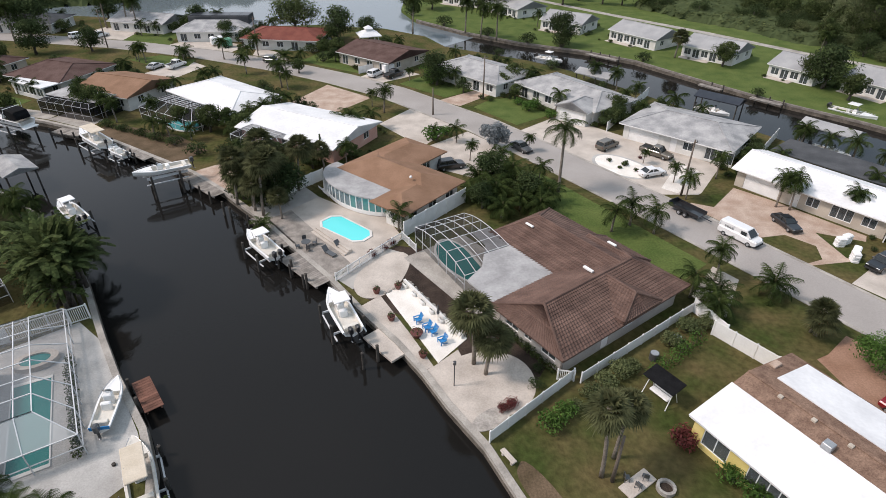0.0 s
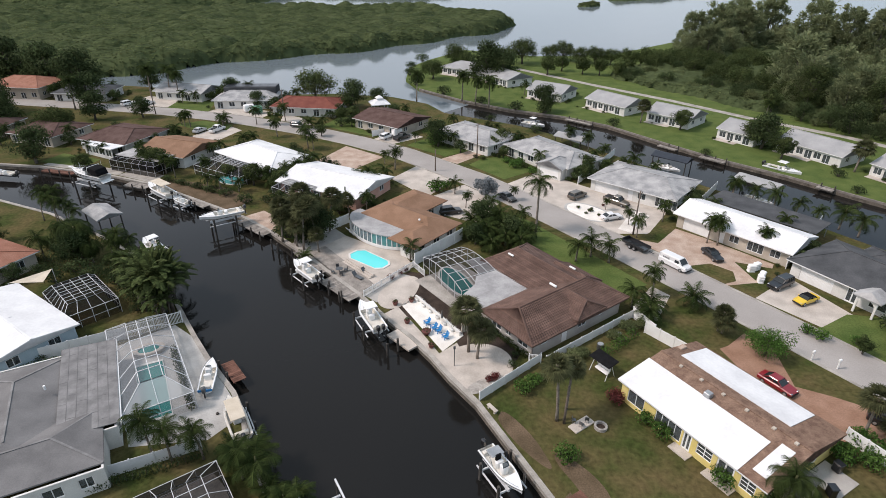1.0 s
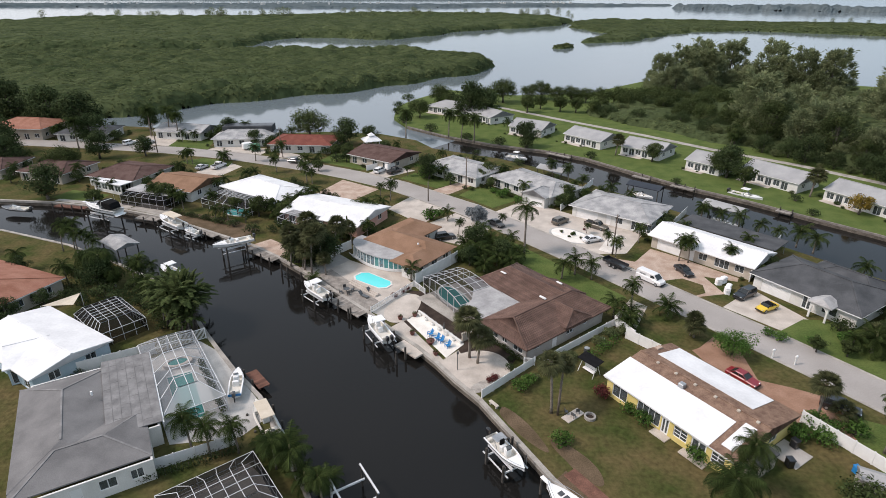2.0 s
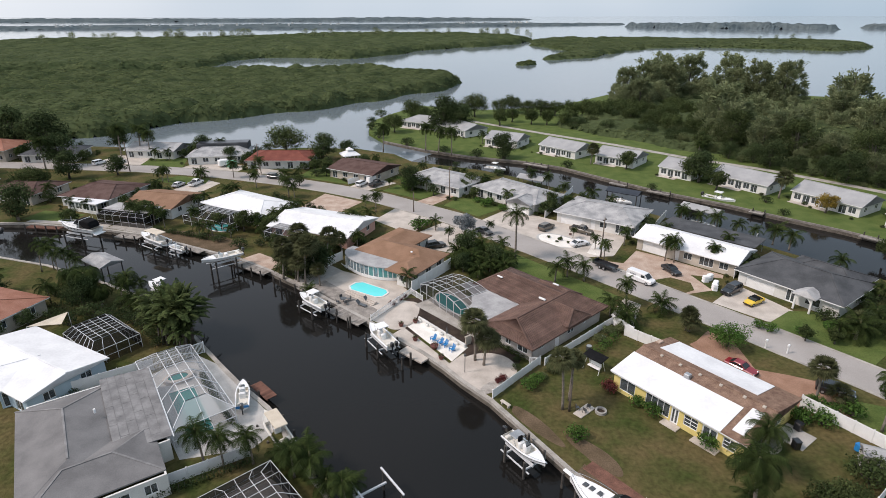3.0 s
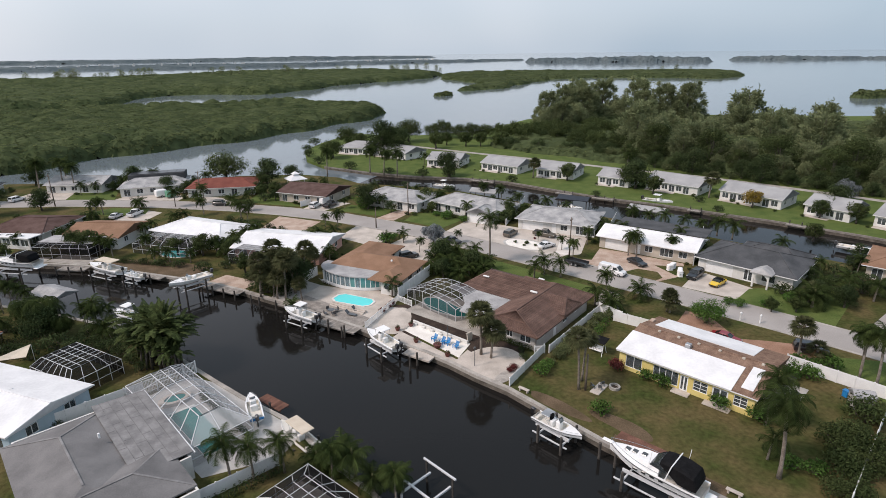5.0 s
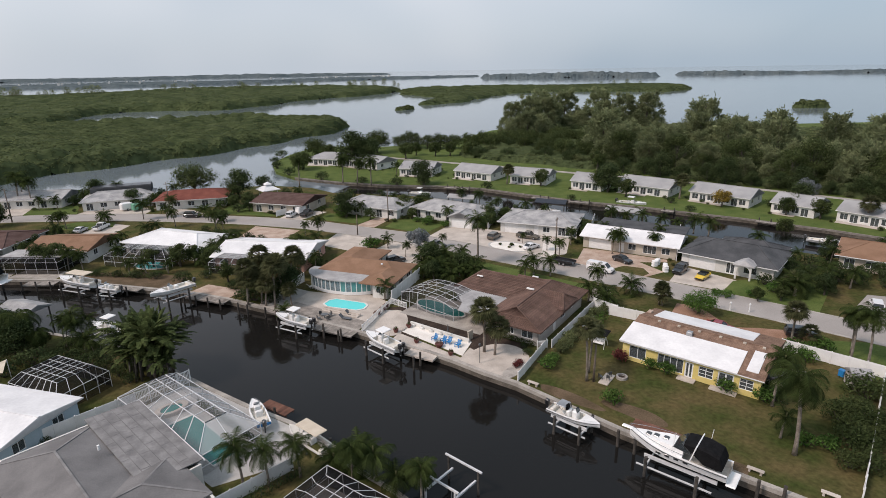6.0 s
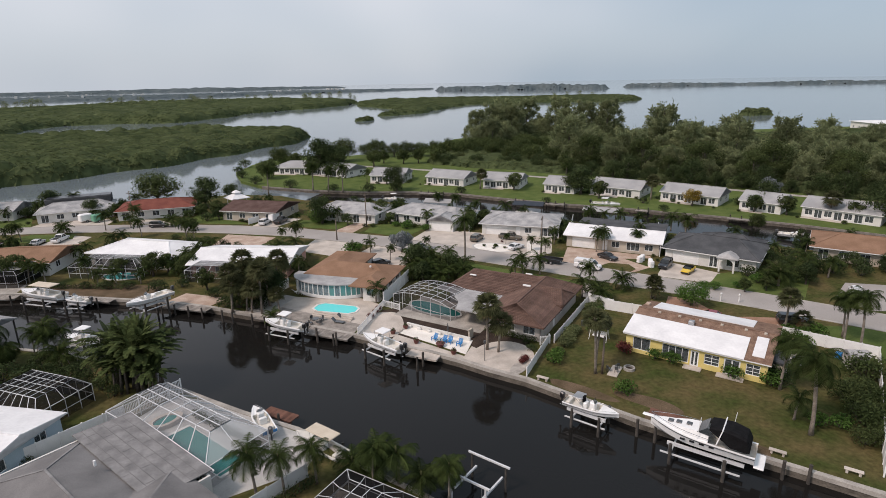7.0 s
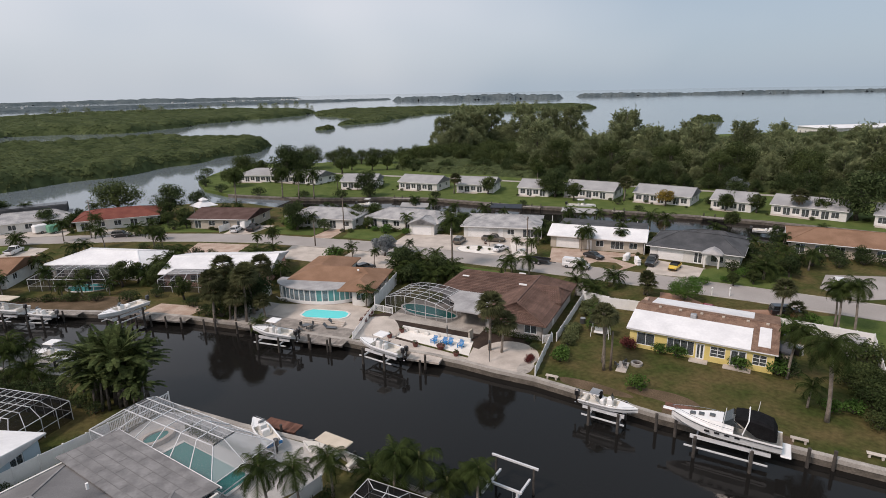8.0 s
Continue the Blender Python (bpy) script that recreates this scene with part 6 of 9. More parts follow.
def boat(x, y, turn, L, kind, label, z=0.6, name="boat", material=None, lift=True, category="boat"):
    """A motor boat, bow along +x before it is turned; on a lift unless told otherwise."""
    t = thing(name, x, y, turn, label, category, z=z)
    W, H = L * 0.32, (L * 0.135 + 0.12) * (1.22 if kind == "cruiser" else 1.0)
    st = hull_sections(L, W, H)
    m = M()
    n = 9
    for xx, b, k, c, top in st:
        m.v += [(xx, 0, k), (xx, b * 0.82, c), (xx, b, top - 0.08), (xx, b * 1.02, top), (xx, b * 0.84, top), (xx, -b * 0.84, top), (xx, -b * 1.02, top), (xx, -b, top - 0.08), (xx, -b * 0.82, c)]
    inner = {4}
    for i in range(len(st) - 1):
        for j in range(n):
            if j in inner and not (i >= len(st) - 7):
                continue
            m.f.append((i * n + j, i * n + (j + 1) % n, (i + 1) * n + (j + 1) % n, (i + 1) * n + j))
    m.f.append(tuple(range(n - 1, -1, -1)))
    part("hull", m, material or GELCOAT, t, smooth=False)
    for s in (-1, 1):
        part("rub_rail", M().tube([(xx, s * b * 1.02, top - 0.1) for xx, b, k, c, top in st], 0.035, 5), P_GREY if kind in ("cruiser", "open") else ALU, t)
    f = M()
    cut = len(st) - 7
    floor = H * 0.48
    for i in range(cut + 1):
        xx, b, k, c, top = st[i]
        f.v += [(xx, -b * 0.84, top), (xx, -b * 0.74, floor), (xx, b * 0.74, floor), (xx, b * 0.84, top)]
    for i in range(cut):
        f.f += [(4 * i + j, 4 * i + j + 1, 4 * i + j + 5, 4 * i + j + 4) for j in range(3)]
    f.f += [(0, 1, 2, 3), tuple(4 * cut + j for j in range(4))]
    part("cockpit", f, CREAM, t)
    hull_top = H * 0.95
    if kind in ("console", "bimini", "small", "open"):
        part("console", M().soft_box(-0.02 * L, -0.35, floor, 0.08 * L, 0.35, floor + 1.0, 0.08), GELCOAT, t)
        part("windscreen", M().add([(0.08 * L, -0.36, floor + 0.95), (0.08 * L, 0.36, floor + 0.95), (0.04 * L, 0.32, floor + 1.4), (0.04 * L, -0.32, floor + 1.4)], [(0, 1, 2, 3)]), AUTOGLASS, t)
        part("seat", M().soft_box(-0.14 * L, -0.4, floor, -0.07 * L, 0.4, floor + 0.75, 0.08), GELCOAT, t)
        part("bow_cushion", M().soft_box(0.16 * L, -0.4, floor, 0.27 * L, 0.4, floor + 0.4, 0.08), CREAM, t)
        part("stern_bench", M().soft_box(-0.44 * L, -W * 0.33, floor, -0.37 * L, W * 0.33, floor + 0.45, 0.06), CREAM, t)
        if kind not in ("small", "open"):
            tm = {"console": GELCOAT, "bimini": TANCANVAS}[kind]
            x0, x1 = (-0.36, 0.16) if kind == "bimini" else (-0.15, 0.08)
            part("hard_top", M().soft_box(x0 * L, -W * 0.36, floor + 1.9, x1 * L, W * 0.36, floor + 2.0, 0.05), tm, t)
            for a in (-0.14, 0.1):
                for s in (-1, 1):
                    part("top_leg", M().tube([(a * L, s * W * 0.3, floor + 2.0), (a * L * 0.8, s * 0.42, floor)], 0.025, 6), CHROME, t)
        if kind == "open":
            part("seat_back", M().soft_box(-0.16 * L, -0.3, floor + 0.75, -0.12 * L, 0.3, floor + 1.35, 0.05), BLACK, t, "black padded seat back")
            for a in (-0.02, 0.05):
                part("canopy_hoop", M().tube([(-0.1 * L, -W * 0.4, H * 0.9), (a * L - 0.25 * L, -W * 0.36, H + 0.75), (a * L - 0.25 * L, W * 0.36, H + 0.75), (-0.1 * L, W * 0.4, H * 0.9)], 0.022, 6), CHROME, t)
            part("folded_canopy", M().soft_box(-0.32 * L, -W * 0.36, H + 0.72, -0.14 * L, W * 0.36, H + 0.8, 0.03), GREYMETAL, t, "pale grey folded canopy")
        for s in (-1, 1):
            pts = [(xx, s * b * 0.92, top + 0.18) for xx, b, k, c, top in st[9:18]]
            part("bow_rail", M().tube(pts, 0.018, 5), CHROME, t)
    motors = {"console": (-0.35, 0.35), "bimini": (0.0,), "small": (0.0,), "open": (0.0,)}.get(kind, ())
    for s in motors:
        o = part("outboard", M().soft_box(-L / 2 - 0.62, s - 0.2, hull_top - 0.1, -L / 2 - 0.05, s + 0.2, hull_top + 0.55, 0.1), P_BLACK if kind != "small" else P_GREY, t)
        part("motor_leg", M().beam((-L / 2 - 0.35, s, hull_top), (-L / 2 - 0.4, s, -0.2), 0.14), P_BLACK, o)
        part("propeller", M().tube([(-L / 2 - 0.6, s, -0.1), (-L / 2 - 0.4, s, -0.1)], [0.03, 0.1], 6), CHROME, o)
    if kind == "cruiser":
        part("foredeck", loft([[(a * L, -w, z0), (a * L, w, z0), (a * L, w * 0.8, z1), (a * L, -w * 0.8, z1)] for a, w, z0, z1 in
                              ((-0.08, W * 0.42, H * 0.9, H + 0.62), (0.12, W * 0.38, H * 0.92, H + 0.5), (0.3, W * 0.24, H * 0.98, H + 0.25), (0.42, W * 0.08, H * 1.02, H + 0.12))]), GELCOAT, t)
        part("windscreen", M().add([(0.03 * L, -W * 0.33, H + 0.5), (0.03 * L, W * 0.33, H + 0.5), (-0.06 * L, W * 0.34, H + 1.2), (-0.06 * L, -W * 0.34, H + 1.2),
                                    (-0.16 * L, W * 0.42, H + 0.5), (-0.16 * L, -W * 0.42, H + 0.5)], [(0, 1, 2, 3), (1, 4, 2), (0, 3, 5)]), AUTOGLASS, t)
        part("canvas_top", loft([[(a * L, -w, z0), (a * L, w, z0), (a * L, w * 0.92, z1 - 0.15), (a * L, w * 0.7, z1), (a * L, -w * 0.7, z1), (a * L, -w * 0.92, z1 - 0.15)] for a, w, z0, z1 in
                                ((-0.45, W * 0.40, H * 0.95, H + 0.5), (-0.41, W * 0.43, H * 0.95, H + 1.2), (-0.28, W * 0.44, H * 1.0, H + 1.5), (-0.14, W * 0.42, H + 0.85, H + 1.5), (-0.08, W * 0.4, H + 1.15, H + 1.42))]), BLACK, t, "black canvas cockpit cover")
        part("radar_arch", M().tube([(-0.16 * L, -W * 0.47, H), (-0.20 * L, -W * 0.44, H + 1.5), (-0.20 * L, W * 0.44, H + 1.5), (-0.16 * L, W * 0.47, H)], 0.06, 8), GELCOAT, t)
        for a in (0.12, 0.22, 0.3):
            part("hatch", M().soft_box(a * L - 0.25, -0.28, H + 0.27 + (0.3 - a) * 1.3, a * L + 0.25, 0.28, H + 0.36 + (0.3 - a) * 1.3, 0.03), P_GREY, t)
        for k in range(4):
            for s in (-1, 1):
                part("porthole", M().soft_box((-0.12 + 0.09 * k) * L - 0.22, s * W * 0.47 - 0.03, H * 0.68, (-0.12 + 0.09 * k) * L + 0.22, s * W * 0.47 + 0.03, H * 0.8, 0.015), P_BLACK, t)
        for s in (-1, 1):
            part("bow_rail", M().tube([(xx, s * b * 0.95, top + 0.45) for xx, b, k, c, top in st[7:19]], 0.02, 5), CHROME, t)
            part("antenna", M().tube([((0.02 if s > 0 else -0.26) * L, s * W * 0.44, H), ((0.0 if s > 0 else -0.28) * L, s * W * 0.44, H + 2.3)], 0.03, 5), GELCOAT, t)
        part("swim_platform", M().soft_box(-L / 2 - 0.8, -W * 0.4, 0.35, -L / 2 + 0.05, W * 0.4, 0.47, 0.05), GELCOAT, t)
        part("bowsprit", M().soft_box(0.47 * L, -0.22, H * 1.08, 0.47 * L + 1.1, 0.22, H * 1.08 + 0.1, 0.04), GELCOAT, t)
    if lift:
        l = thing("boat_lift", x, y, turn, "boat lift with dark piles and pale cradle beams", "boat lift", "boat lifts")
        for a in (-0.26, 0.24):
            for s in (-1, 1):
                part("post", M().tube([(a * L, s * (W / 2 + 0.5), -2.6), (a * L, s * (W / 2 + 0.5), z + 0.7)], [0.17, 0.15], 8), PILE, l)
            part("cradle_beam", M().beam((a * L, -W / 2 - 0.5, z - 0.35), (a * L, W / 2 + 0.5, z - 0.35), 0.14, 0.18), ALU, l)
        for s in (-1, 1):
            part("bunk", M().beam((-0.42 * L, s * W * 0.27, z - 0.02), (0.3 * L, s * W * 0.27, z - 0.02), 0.16, 0.36), ALU, l)
            part("side_beam", M().beam((-0.4 * L, s * (W / 2 + 0.35), z - 0.5), (0.34 * L, s * (W / 2 + 0.35), z - 0.5), 0.13), ALU, l)
            for a in (-0.26, 0.24):
                part("cable", M().tube([(a * L + 0.2, s * (W / 2 + 0.45), z - 0.45), (a * L + 0.2, s * (W / 2 + 0.45), z + 0.7)], 0.02, 5), GREYMETAL, l)
    return t


boat(-9.4, 50.3, heading((-7.6, 46.6), (-11.4, 53.6)), 7.0, "console", "white centre-console boat with a hard top on a lift", 0.55, "centre_console_boat")
boat(-20.4, 62.2, heading((-18.2, 59.8), (-23.1, 65.0)), 6.8, "console", "white and cream fishing boat on a lift", 0.5, "fishing_boat")
boat(5.9, 25.6, heading((4.2, 28.8), (7.6, 22.8)), 6.0, "open", "white open fishing boat on a lift", 0.5, "fishing_boat")
boat(11.6, 16.4, heading((14.7, 11.9), (8.9, 21.2)), 9.4, "cruiser", "white cabin cruiser with black canvas on a lift", 0.55, "cabin_cruiser")
boat(-38.6, 79.0, heading((-35.8, 81.2), (-42, 77.0)), 7.4, "small", "white open boat with blue seats on a high lift", 1.7, "open_boat")
boat(-55.6, 92.6, heading((-52.0, 90.0), (-59.0, 95.6)), 8.6, "bimini", "white motor boat under a pale canopy on a lift", 0.6, "motor_boat")
boat(-72.4, 98.2, heading((-67, 96.0), (-77, 100.4)), 9.6, "cruiser", "white cabin boat on a high lift", 1.3, "cabin_cruiser")
boat(-50.2, 89.0, heading((-47.5, 88.0), (-52, 91)), 5.0, "small", "small grey open boat beside a dock", 0.1, "open_boat")
boat(-26.4, 38.8, heading((-25.8, 36.2), (-26.9, 42.0)), 5.4, "small", "small white boat with a blue stern on a terrace", 0.35, "runabout", lift=False)
part("stern_stripe", M().box(-2.72, -0.75, 0.42, -2.66, 0.75, 0.72), BLUE, bpy.data.objects["runabout"], "blue stern panel")
boat(-21.6, 33.0, heading((-20.4, 31.0), (-23.4, 36.0)), 6.6, "bimini", "cream deck boat with a tan canopy at the dock", -0.5, "deck_boat", CREAM)
boat(-46.6, 69.6, 140, 6.8, "console", "white boat half hidden behind palms", 0.4, "motor_boat")
boat(25.4, 145.8, -40, 7.0, "console", "white boat moored on the far canal", -0.7, "motor_boat", lift=False)
boat(76.5, 110.0, -52, 8.0, "console", "white boat moored on the far bank", -0.7, "motor_boat", lift=False)
boat(50.5, 110.4, -50, 6.5, "small", "boat under a boathouse roof", -0.5, "open_boat", lift=False)
boat(62.5, 92.5, -55, 6.0, "small", "white boat behind the dark lanai", -0.6, "open_boat", lift=False)
boat(92.0, 64.0, -60, 7.0, "small", "white boat on the far canal", -0.6, "open_boat", lift=False)
boat(-95.0, 104.0, 170, 7.0, "small", "dark boat at a far dock", -0.4, "open_boat", P_GREY, False)


def dock(name, A, B, depth, label, material, planks=True, z=0.05, piles=True):
    L = math.hypot(B[0] - A[0], B[1] - A[1])
    d = thing(name, A[0], A[1], heading(A, B), label, "dock")
    if planks:
        n = max(3, int(L / 0.3))
        board = M().soft_box(0.01, 0, z - 0.05, L / n - 0.012, depth, z + 0.02, 0.008).mesh("plank", material)
        for k in range(n):
            part("plank", board, material, d, at=pose(L * k / n, 0, 0))
        for y in (0.2, depth - 0.2):
            part("joist", M().box(0.02, y - 0.06, z - 0.28, L - 0.02, y + 0.06, z - 0.05), material, d)
    else:
        part("slab", M().box(0, 0, z - 0.25, L, depth, z), material, d)
    if piles:
        for k in range(int(L / 2.6) + 1):
            part("post", M().tube([(min(L, 2.6 * k) + 0.1, -0.18, -2.6), (min(L, 2.6 * k) + 0.1, -0.18, z + 0.75)], 0.14, 8), PILE, d)
    return d


dock("wooden_dock", (-37.2, 80.8), (-30.8, 75.4), 2.2, "brown wooden dock with piles by a brick terrace", WOODDECK)
dock("wooden_dock", (-51.4, 91.4), (-45.4, 87.0), 1.6, "grey wooden dock with dark piles", WOODDECK)
dock("wooden_dock", (-66.0, 98.0), (-60.6, 96.2), 2.2, "low wooden dock in front of a wall", WOODDECK)
dock("wooden_dock", (-88, 106), (-80, 104), 1.6, "reddish dock with piles", REDDECK)
dock("quay_platform", (-7.0, 47.8), (-4.0, 44.6), 2.4, "pale concrete quay platform with a pile", PALE, False, 0.0, False)
dock("wooden_dock", (-18.2, 60.6), (-13.0, 55.4), 2.4, "weathered wooden dock before a pool terrace", WOODDECK)
dock("wooden_dock", (-24.2, 69.6), (-18.6, 62.8), 2.0, "weathered wooden dock boards", WOODDECK)
dock("red_dock", (-26.2, 41.6), (-23.6, 38.4), 1.5, "weathered red-brown dock by a terrace", REDDECK)
for p in ((-5.4, 45.6), (-6.6, 44.6), (-14.2, 56.6), (-16.4, 59.2), (9.0, 22.0), (9.9, 20.4), (6.9, 28.0), (18.0, 9.8), (16.4, 11.2), (-28.4, 72.4), (-27.0, 71.0)):
    q = thing("mooring_pile", *p, 0, "dark wooden mooring pile in the water", "pile", "mooring piles", z=-2.6)
    part("shaft", M().tube([(0, 0, 0), (0, 0, 3.6)], [0.17, 0.15], 9), PILE, q)
    part("cap", M().tube([(0, 0, 3.6), (0, 0, 3.7)], [0.17, 0.02], 9), PILE, q)
for a, b in (((36, 152), (42, 146)), ((62, 119.5), (66, 115)), ((79, 100.5), (81, 98)), ((93, 83), (96, 78)), ((55, 128), (58, 124))):
    dock("small_dock", b, a, 1.4, "small wooden dock on the far canal", WOODDECK)


def lift_frame(x, y, turn):
    t = thing("empty_boat_lift", x, y, turn, "empty white boat lift standing in the water", "boat lift")
    for a, b in ((0, 0), (3.6, 0), (0, 3.4), (3.6, 3.4)):
        part("post", M().tube([(a, b, -2.6), (a, b, 1.6)], 0.12, 8), PILE if b else ALU, t)
    for b in (0, 3.4):
        part("beam", M().beam((-0.4, b, 1.65), (4.0, b, 1.65), 0.17), ALU, t)
    for a in (0.4, 3.2):
        part("cradle", M().beam((a, -0.1, 0.3), (a, 3.5, 0.3), 0.18), ALU, t)
        part("cable", M().tube([(a, 0, 0.3), (a, 0, 1.6)], 0.02, 5), GREYMETAL, t)


lift_frame(-12.2, 21.9, -60)


def boathouse(x, y, turn, L, W, roof, label):
    t = thing("boathouse", x, y, turn, label, "boathouse")
    for a in (0, L):
        for b in (0, W):
            part("post", M().tube([(a, b, -2.6), (a, b, 2.3)], 0.12, 8), PILE, t)
    part("roof", roof_mesh(L, W, 2.3, 0.7, 0.4, 0, 0), roof, t)


boathouse(48.0, 113.0, -42, 7.5, 3.6, SOLAR, "boathouse with a dark blue-grey roof over the far canal")
boathouse(28.2, 127.6, -40, 7.0, 3.6, ROW_ROOF, "boathouse with a pale roof over the far canal")
boathouse(60.5, 99.0, -52, 8.0, 3.6, ROW_ROOF, "boathouse with a pale flat roof")
boathouse(-63.6, 80.6, -40, 6.0, 3.6, GREY_ROOF, "boathouse with a pale curved roof")


# ---- fences, walls, poles ----
def fence(A, B, label, height=1.7, bay=2.0, name="vinyl_fence", rail=False, material=None):
    L = math.hypot(B[0] - A[0], B[1] - A[1])
    f = thing(name, A[0], A[1], heading(A, B), label, "fence")
    mt = material or VINYL
    n = max(1, round(L / bay))
    w = L / n
    post = M().soft_box(-0.07, -0.07, 0, 0.07, 0.07, height + 0.08, 0.02).mesh("post", mt)
    if rail:
        k = max(2, int((w - 0.2) / 0.15))
        pitch = (w - 0.14) / k
        panel = wall_mesh(w - 0.14, height - 0.1, [(pitch * i + 0.03, pitch - 0.06, 0.1, height - 0.32) for i in range(k)], 0.04)
        panel.v = [(x + 0.07, y - 0.02, z + 0.08) for x, y, z in panel.v]
        panel = panel.mesh("panel", mt)
    else:
        m = M().soft_box(0.075, -0.025, 0.05, w - 0.075, 0.025, height, 0.01)
        panel = m.mesh("panel", mt)
    for i in range(n + 1):
        part("post", post, mt, f, at=pose(i * w, 0, 0))
        if i < n:
            part("panel", panel, mt, f, at=pose(i * w, 0, 0))
    return f


fence((4.3, 35.9), (12.0, 42.6), "white vinyl fence from the canal wall to a house", 1.3)
fence((12.6, 42.2), (25.8, 52.0), "white vinyl fence between two yards", 1.25)
fence((25.8, 52.0), (27.4, 48.0), "white vinyl fence closing a yard", 1.7)
fence((26.4, 48.6), (30.2, 43.8), "white vinyl fence across a yard", 1.7)
fence((41.2, 30.6), (46.6, 20.6), "white vinyl fence behind the yellow house", 1.7)
fence((46.6, 20.6), (23.6, 6.8), "long white fence at the yard's end", 1.6)
fence((-11.0, 56.6), (-4.4, 65.2), "white picket railing beside a pool terrace", 1.1, 1.9, "picket_railing", True)
fence((-4.4, 65.2), (-2.6, 62.4), "white picket railing by a pool cage", 1.1, 1.9, "picket_railing", True)
fence((-4.2, 65.6), (3.4, 74.6), "tall white wall between two houses", 2.2)
fence((41.0, 119.4), (28.4, 100.4), "white fence between two houses", 1.7)
fence((56.4, 98.0), (50.4, 90.6), "white fence behind a house", 1.7)
fence((67.6, 80.6), (53.6, 65.4), "tall white wall between two houses", 2.2)
fence((-50.6, 40.8), (-39.8, 46.6), "white fence between two roofs", 1.8)
fence((-39.8, 46.6), (-34.2, 50.2), "white picket railing above the dock", 1.8, 1.9, "picket_railing", True)
fence((-23.6, 28.8), (-33.0, 24.4), "white low wall below a grey roof", 1.5)
fence((10.6, 42.6), (12.0, 42.4), "white picket gate beside a house", 1.2, 1.4, "picket_gate", True)
fence((-16.8, 81.0), (-22.0, 75.0), "tall white wall beside a gravel yard", 1.8)
fence((-18.4, 133.0), (-8.0, 141.0), "white fence beside a drive", 1.6)


def pole(x, y, height, label, arm=True):
    t = thing("utility_pole", x, y, 40, label, "utility pole", "utility poles")
    part("shaft", M().tube([(0, 0, -0.3), (0, 0, height)], [0.16, 0.1], 9), WOODPOLE, t, smooth=True)
    if arm:
        part("cross_arm", M().beam((-0.7, 0, height - 0.5), (0.7, 0, height - 0.5), 0.1), WOODPOLE, t)
        for a in (-0.6, 0.6):
            part("insulator", M().tube([(a, 0, height - 0.45), (a, 0, height - 0.25)], 0.05, 6), P_GREY, t)


pole(33.2, 77.0, 8.2, "brown wooden utility pole beside the road")
pole(8.0, 116.5, 8.5, "brown wooden utility pole on a lawn")
pole(-46.0, 152.0, 8.0, "wooden utility pole behind the road")
pole(-84.0, 153.5, 9.0, "wooden utility pole by the road")
pole(-1.6, 107.8, 5.0, "short wooden pole by the road", False)
pole(-87.5, 176.0, 9.0, "wooden pole near the lake")


def street_post(x, y, h, label):
    t = thing("lamp_post", x, y, 0, label, "lamp post")
    part("shaft", M().tube([(0, 0, 0), (0, 0, h)], 0.05, 8), P_GREY, t)
    part("lantern", M().soft_box(-0.14, -0.14, h, 0.14, 0.14, h + 0.32, 0.05), P_GREY, t)


street_post(1.6, 41.7, 2.6, "slim dark lamp post on a patio")
for x, y in ((45.0, 43.2), (47.2, 41.6)):
    t = thing("mail_post", x, y, 30, "small white post beside the road", "post")
    part("post", M().soft_box(-0.08, -0.08, 0, 0.08, 0.08, 1.2, 0.02), VINYL, t)
    part("box", M().soft_box(-0.22, -0.12, 1.2, 0.22, 0.12, 1.45, 0.04), VINYL, t)
pole(13.0, 32.6, 5.0, "slim garden pole with a lamp", False)


# ---- yard things ----
def beach_chair(x, y, turn):
    t = thing("garden_chair", x, y, turn, "bright blue slatted garden chair on white sand", "chair", "blue garden chairs", z=0.06)
    t.matrix_basis = t.matrix_basis @ Matrix.Scale(0.8, 4)
    for k in range(5):
        part("back_slat", M().beam((-0.25, -0.3 + 0.15 * k, 0.3), (-0.65, -0.34 + 0.17 * k, 1.15), 0.12, 0.03), BLUE, t)
    for k in range(4):
        part("seat_slat", M().box(-0.25 + 0.15 * k, -0.34, 0.34 + 0.03 * k, -0.13 + 0.15 * k, 0.34, 0.37 + 0.03 * k), BLUE, t)
    for s in (-1, 1):
        part("arm_rest", M().box(-0.4, s * 0.42 - 0.08, 0.6, 0.4, s * 0.42 + 0.08, 0.64), BLUE, t)
        part("leg", M().box(0.26, s * 0.4 - 0.05, 0, 0.36, s * 0.4 + 0.05, 0.6), BLUE, t)
        part("leg", M().beam((-0.55, s * 0.36, 0.02), (0.3, s * 0.36, 0.4), 0.08), BLUE, t)


for x, y in ((-1.9, 50.0), (-1.0, 48.9), (-0.4, 48.3), (0.5, 47.0)):
    beach_chair(x, y, 215 + 12 * math.sin(7 * x))


def pot(x, y, label, r=0.4, material=None):
    t = thing("plant_pot", x, y, 0, label, "plant pot", "plant pots")
    part("pot", M().tube([(0, 0, 0), (0, 0, 0.1), (0, 0, 0.5), (0, 0, 0.55)], [r * 0.6, r * 0.7, r, r * 1.05], 12), material or TERRA, t)
    m = M()
    leaf_cards(m, (0, 0, 0.7), r * 0.9, 70, 0.1, random.Random(int(x * 10)), 0.8)
    part("plant", m, LEAF_DARK, t)


pot(-4.5, 50.3, "dark pot plant on a stone plate")
pot(-1.9, 48.0, "wide dark red planter on the sand", 0.6)
pot(-1.2, 45.2, "dark pot plant on a stone plate")
pot(-4.2, 55.4, "pot plant at the sand's corner")
pot(-6.4, 54.6, "dark pot plant beside a pad")


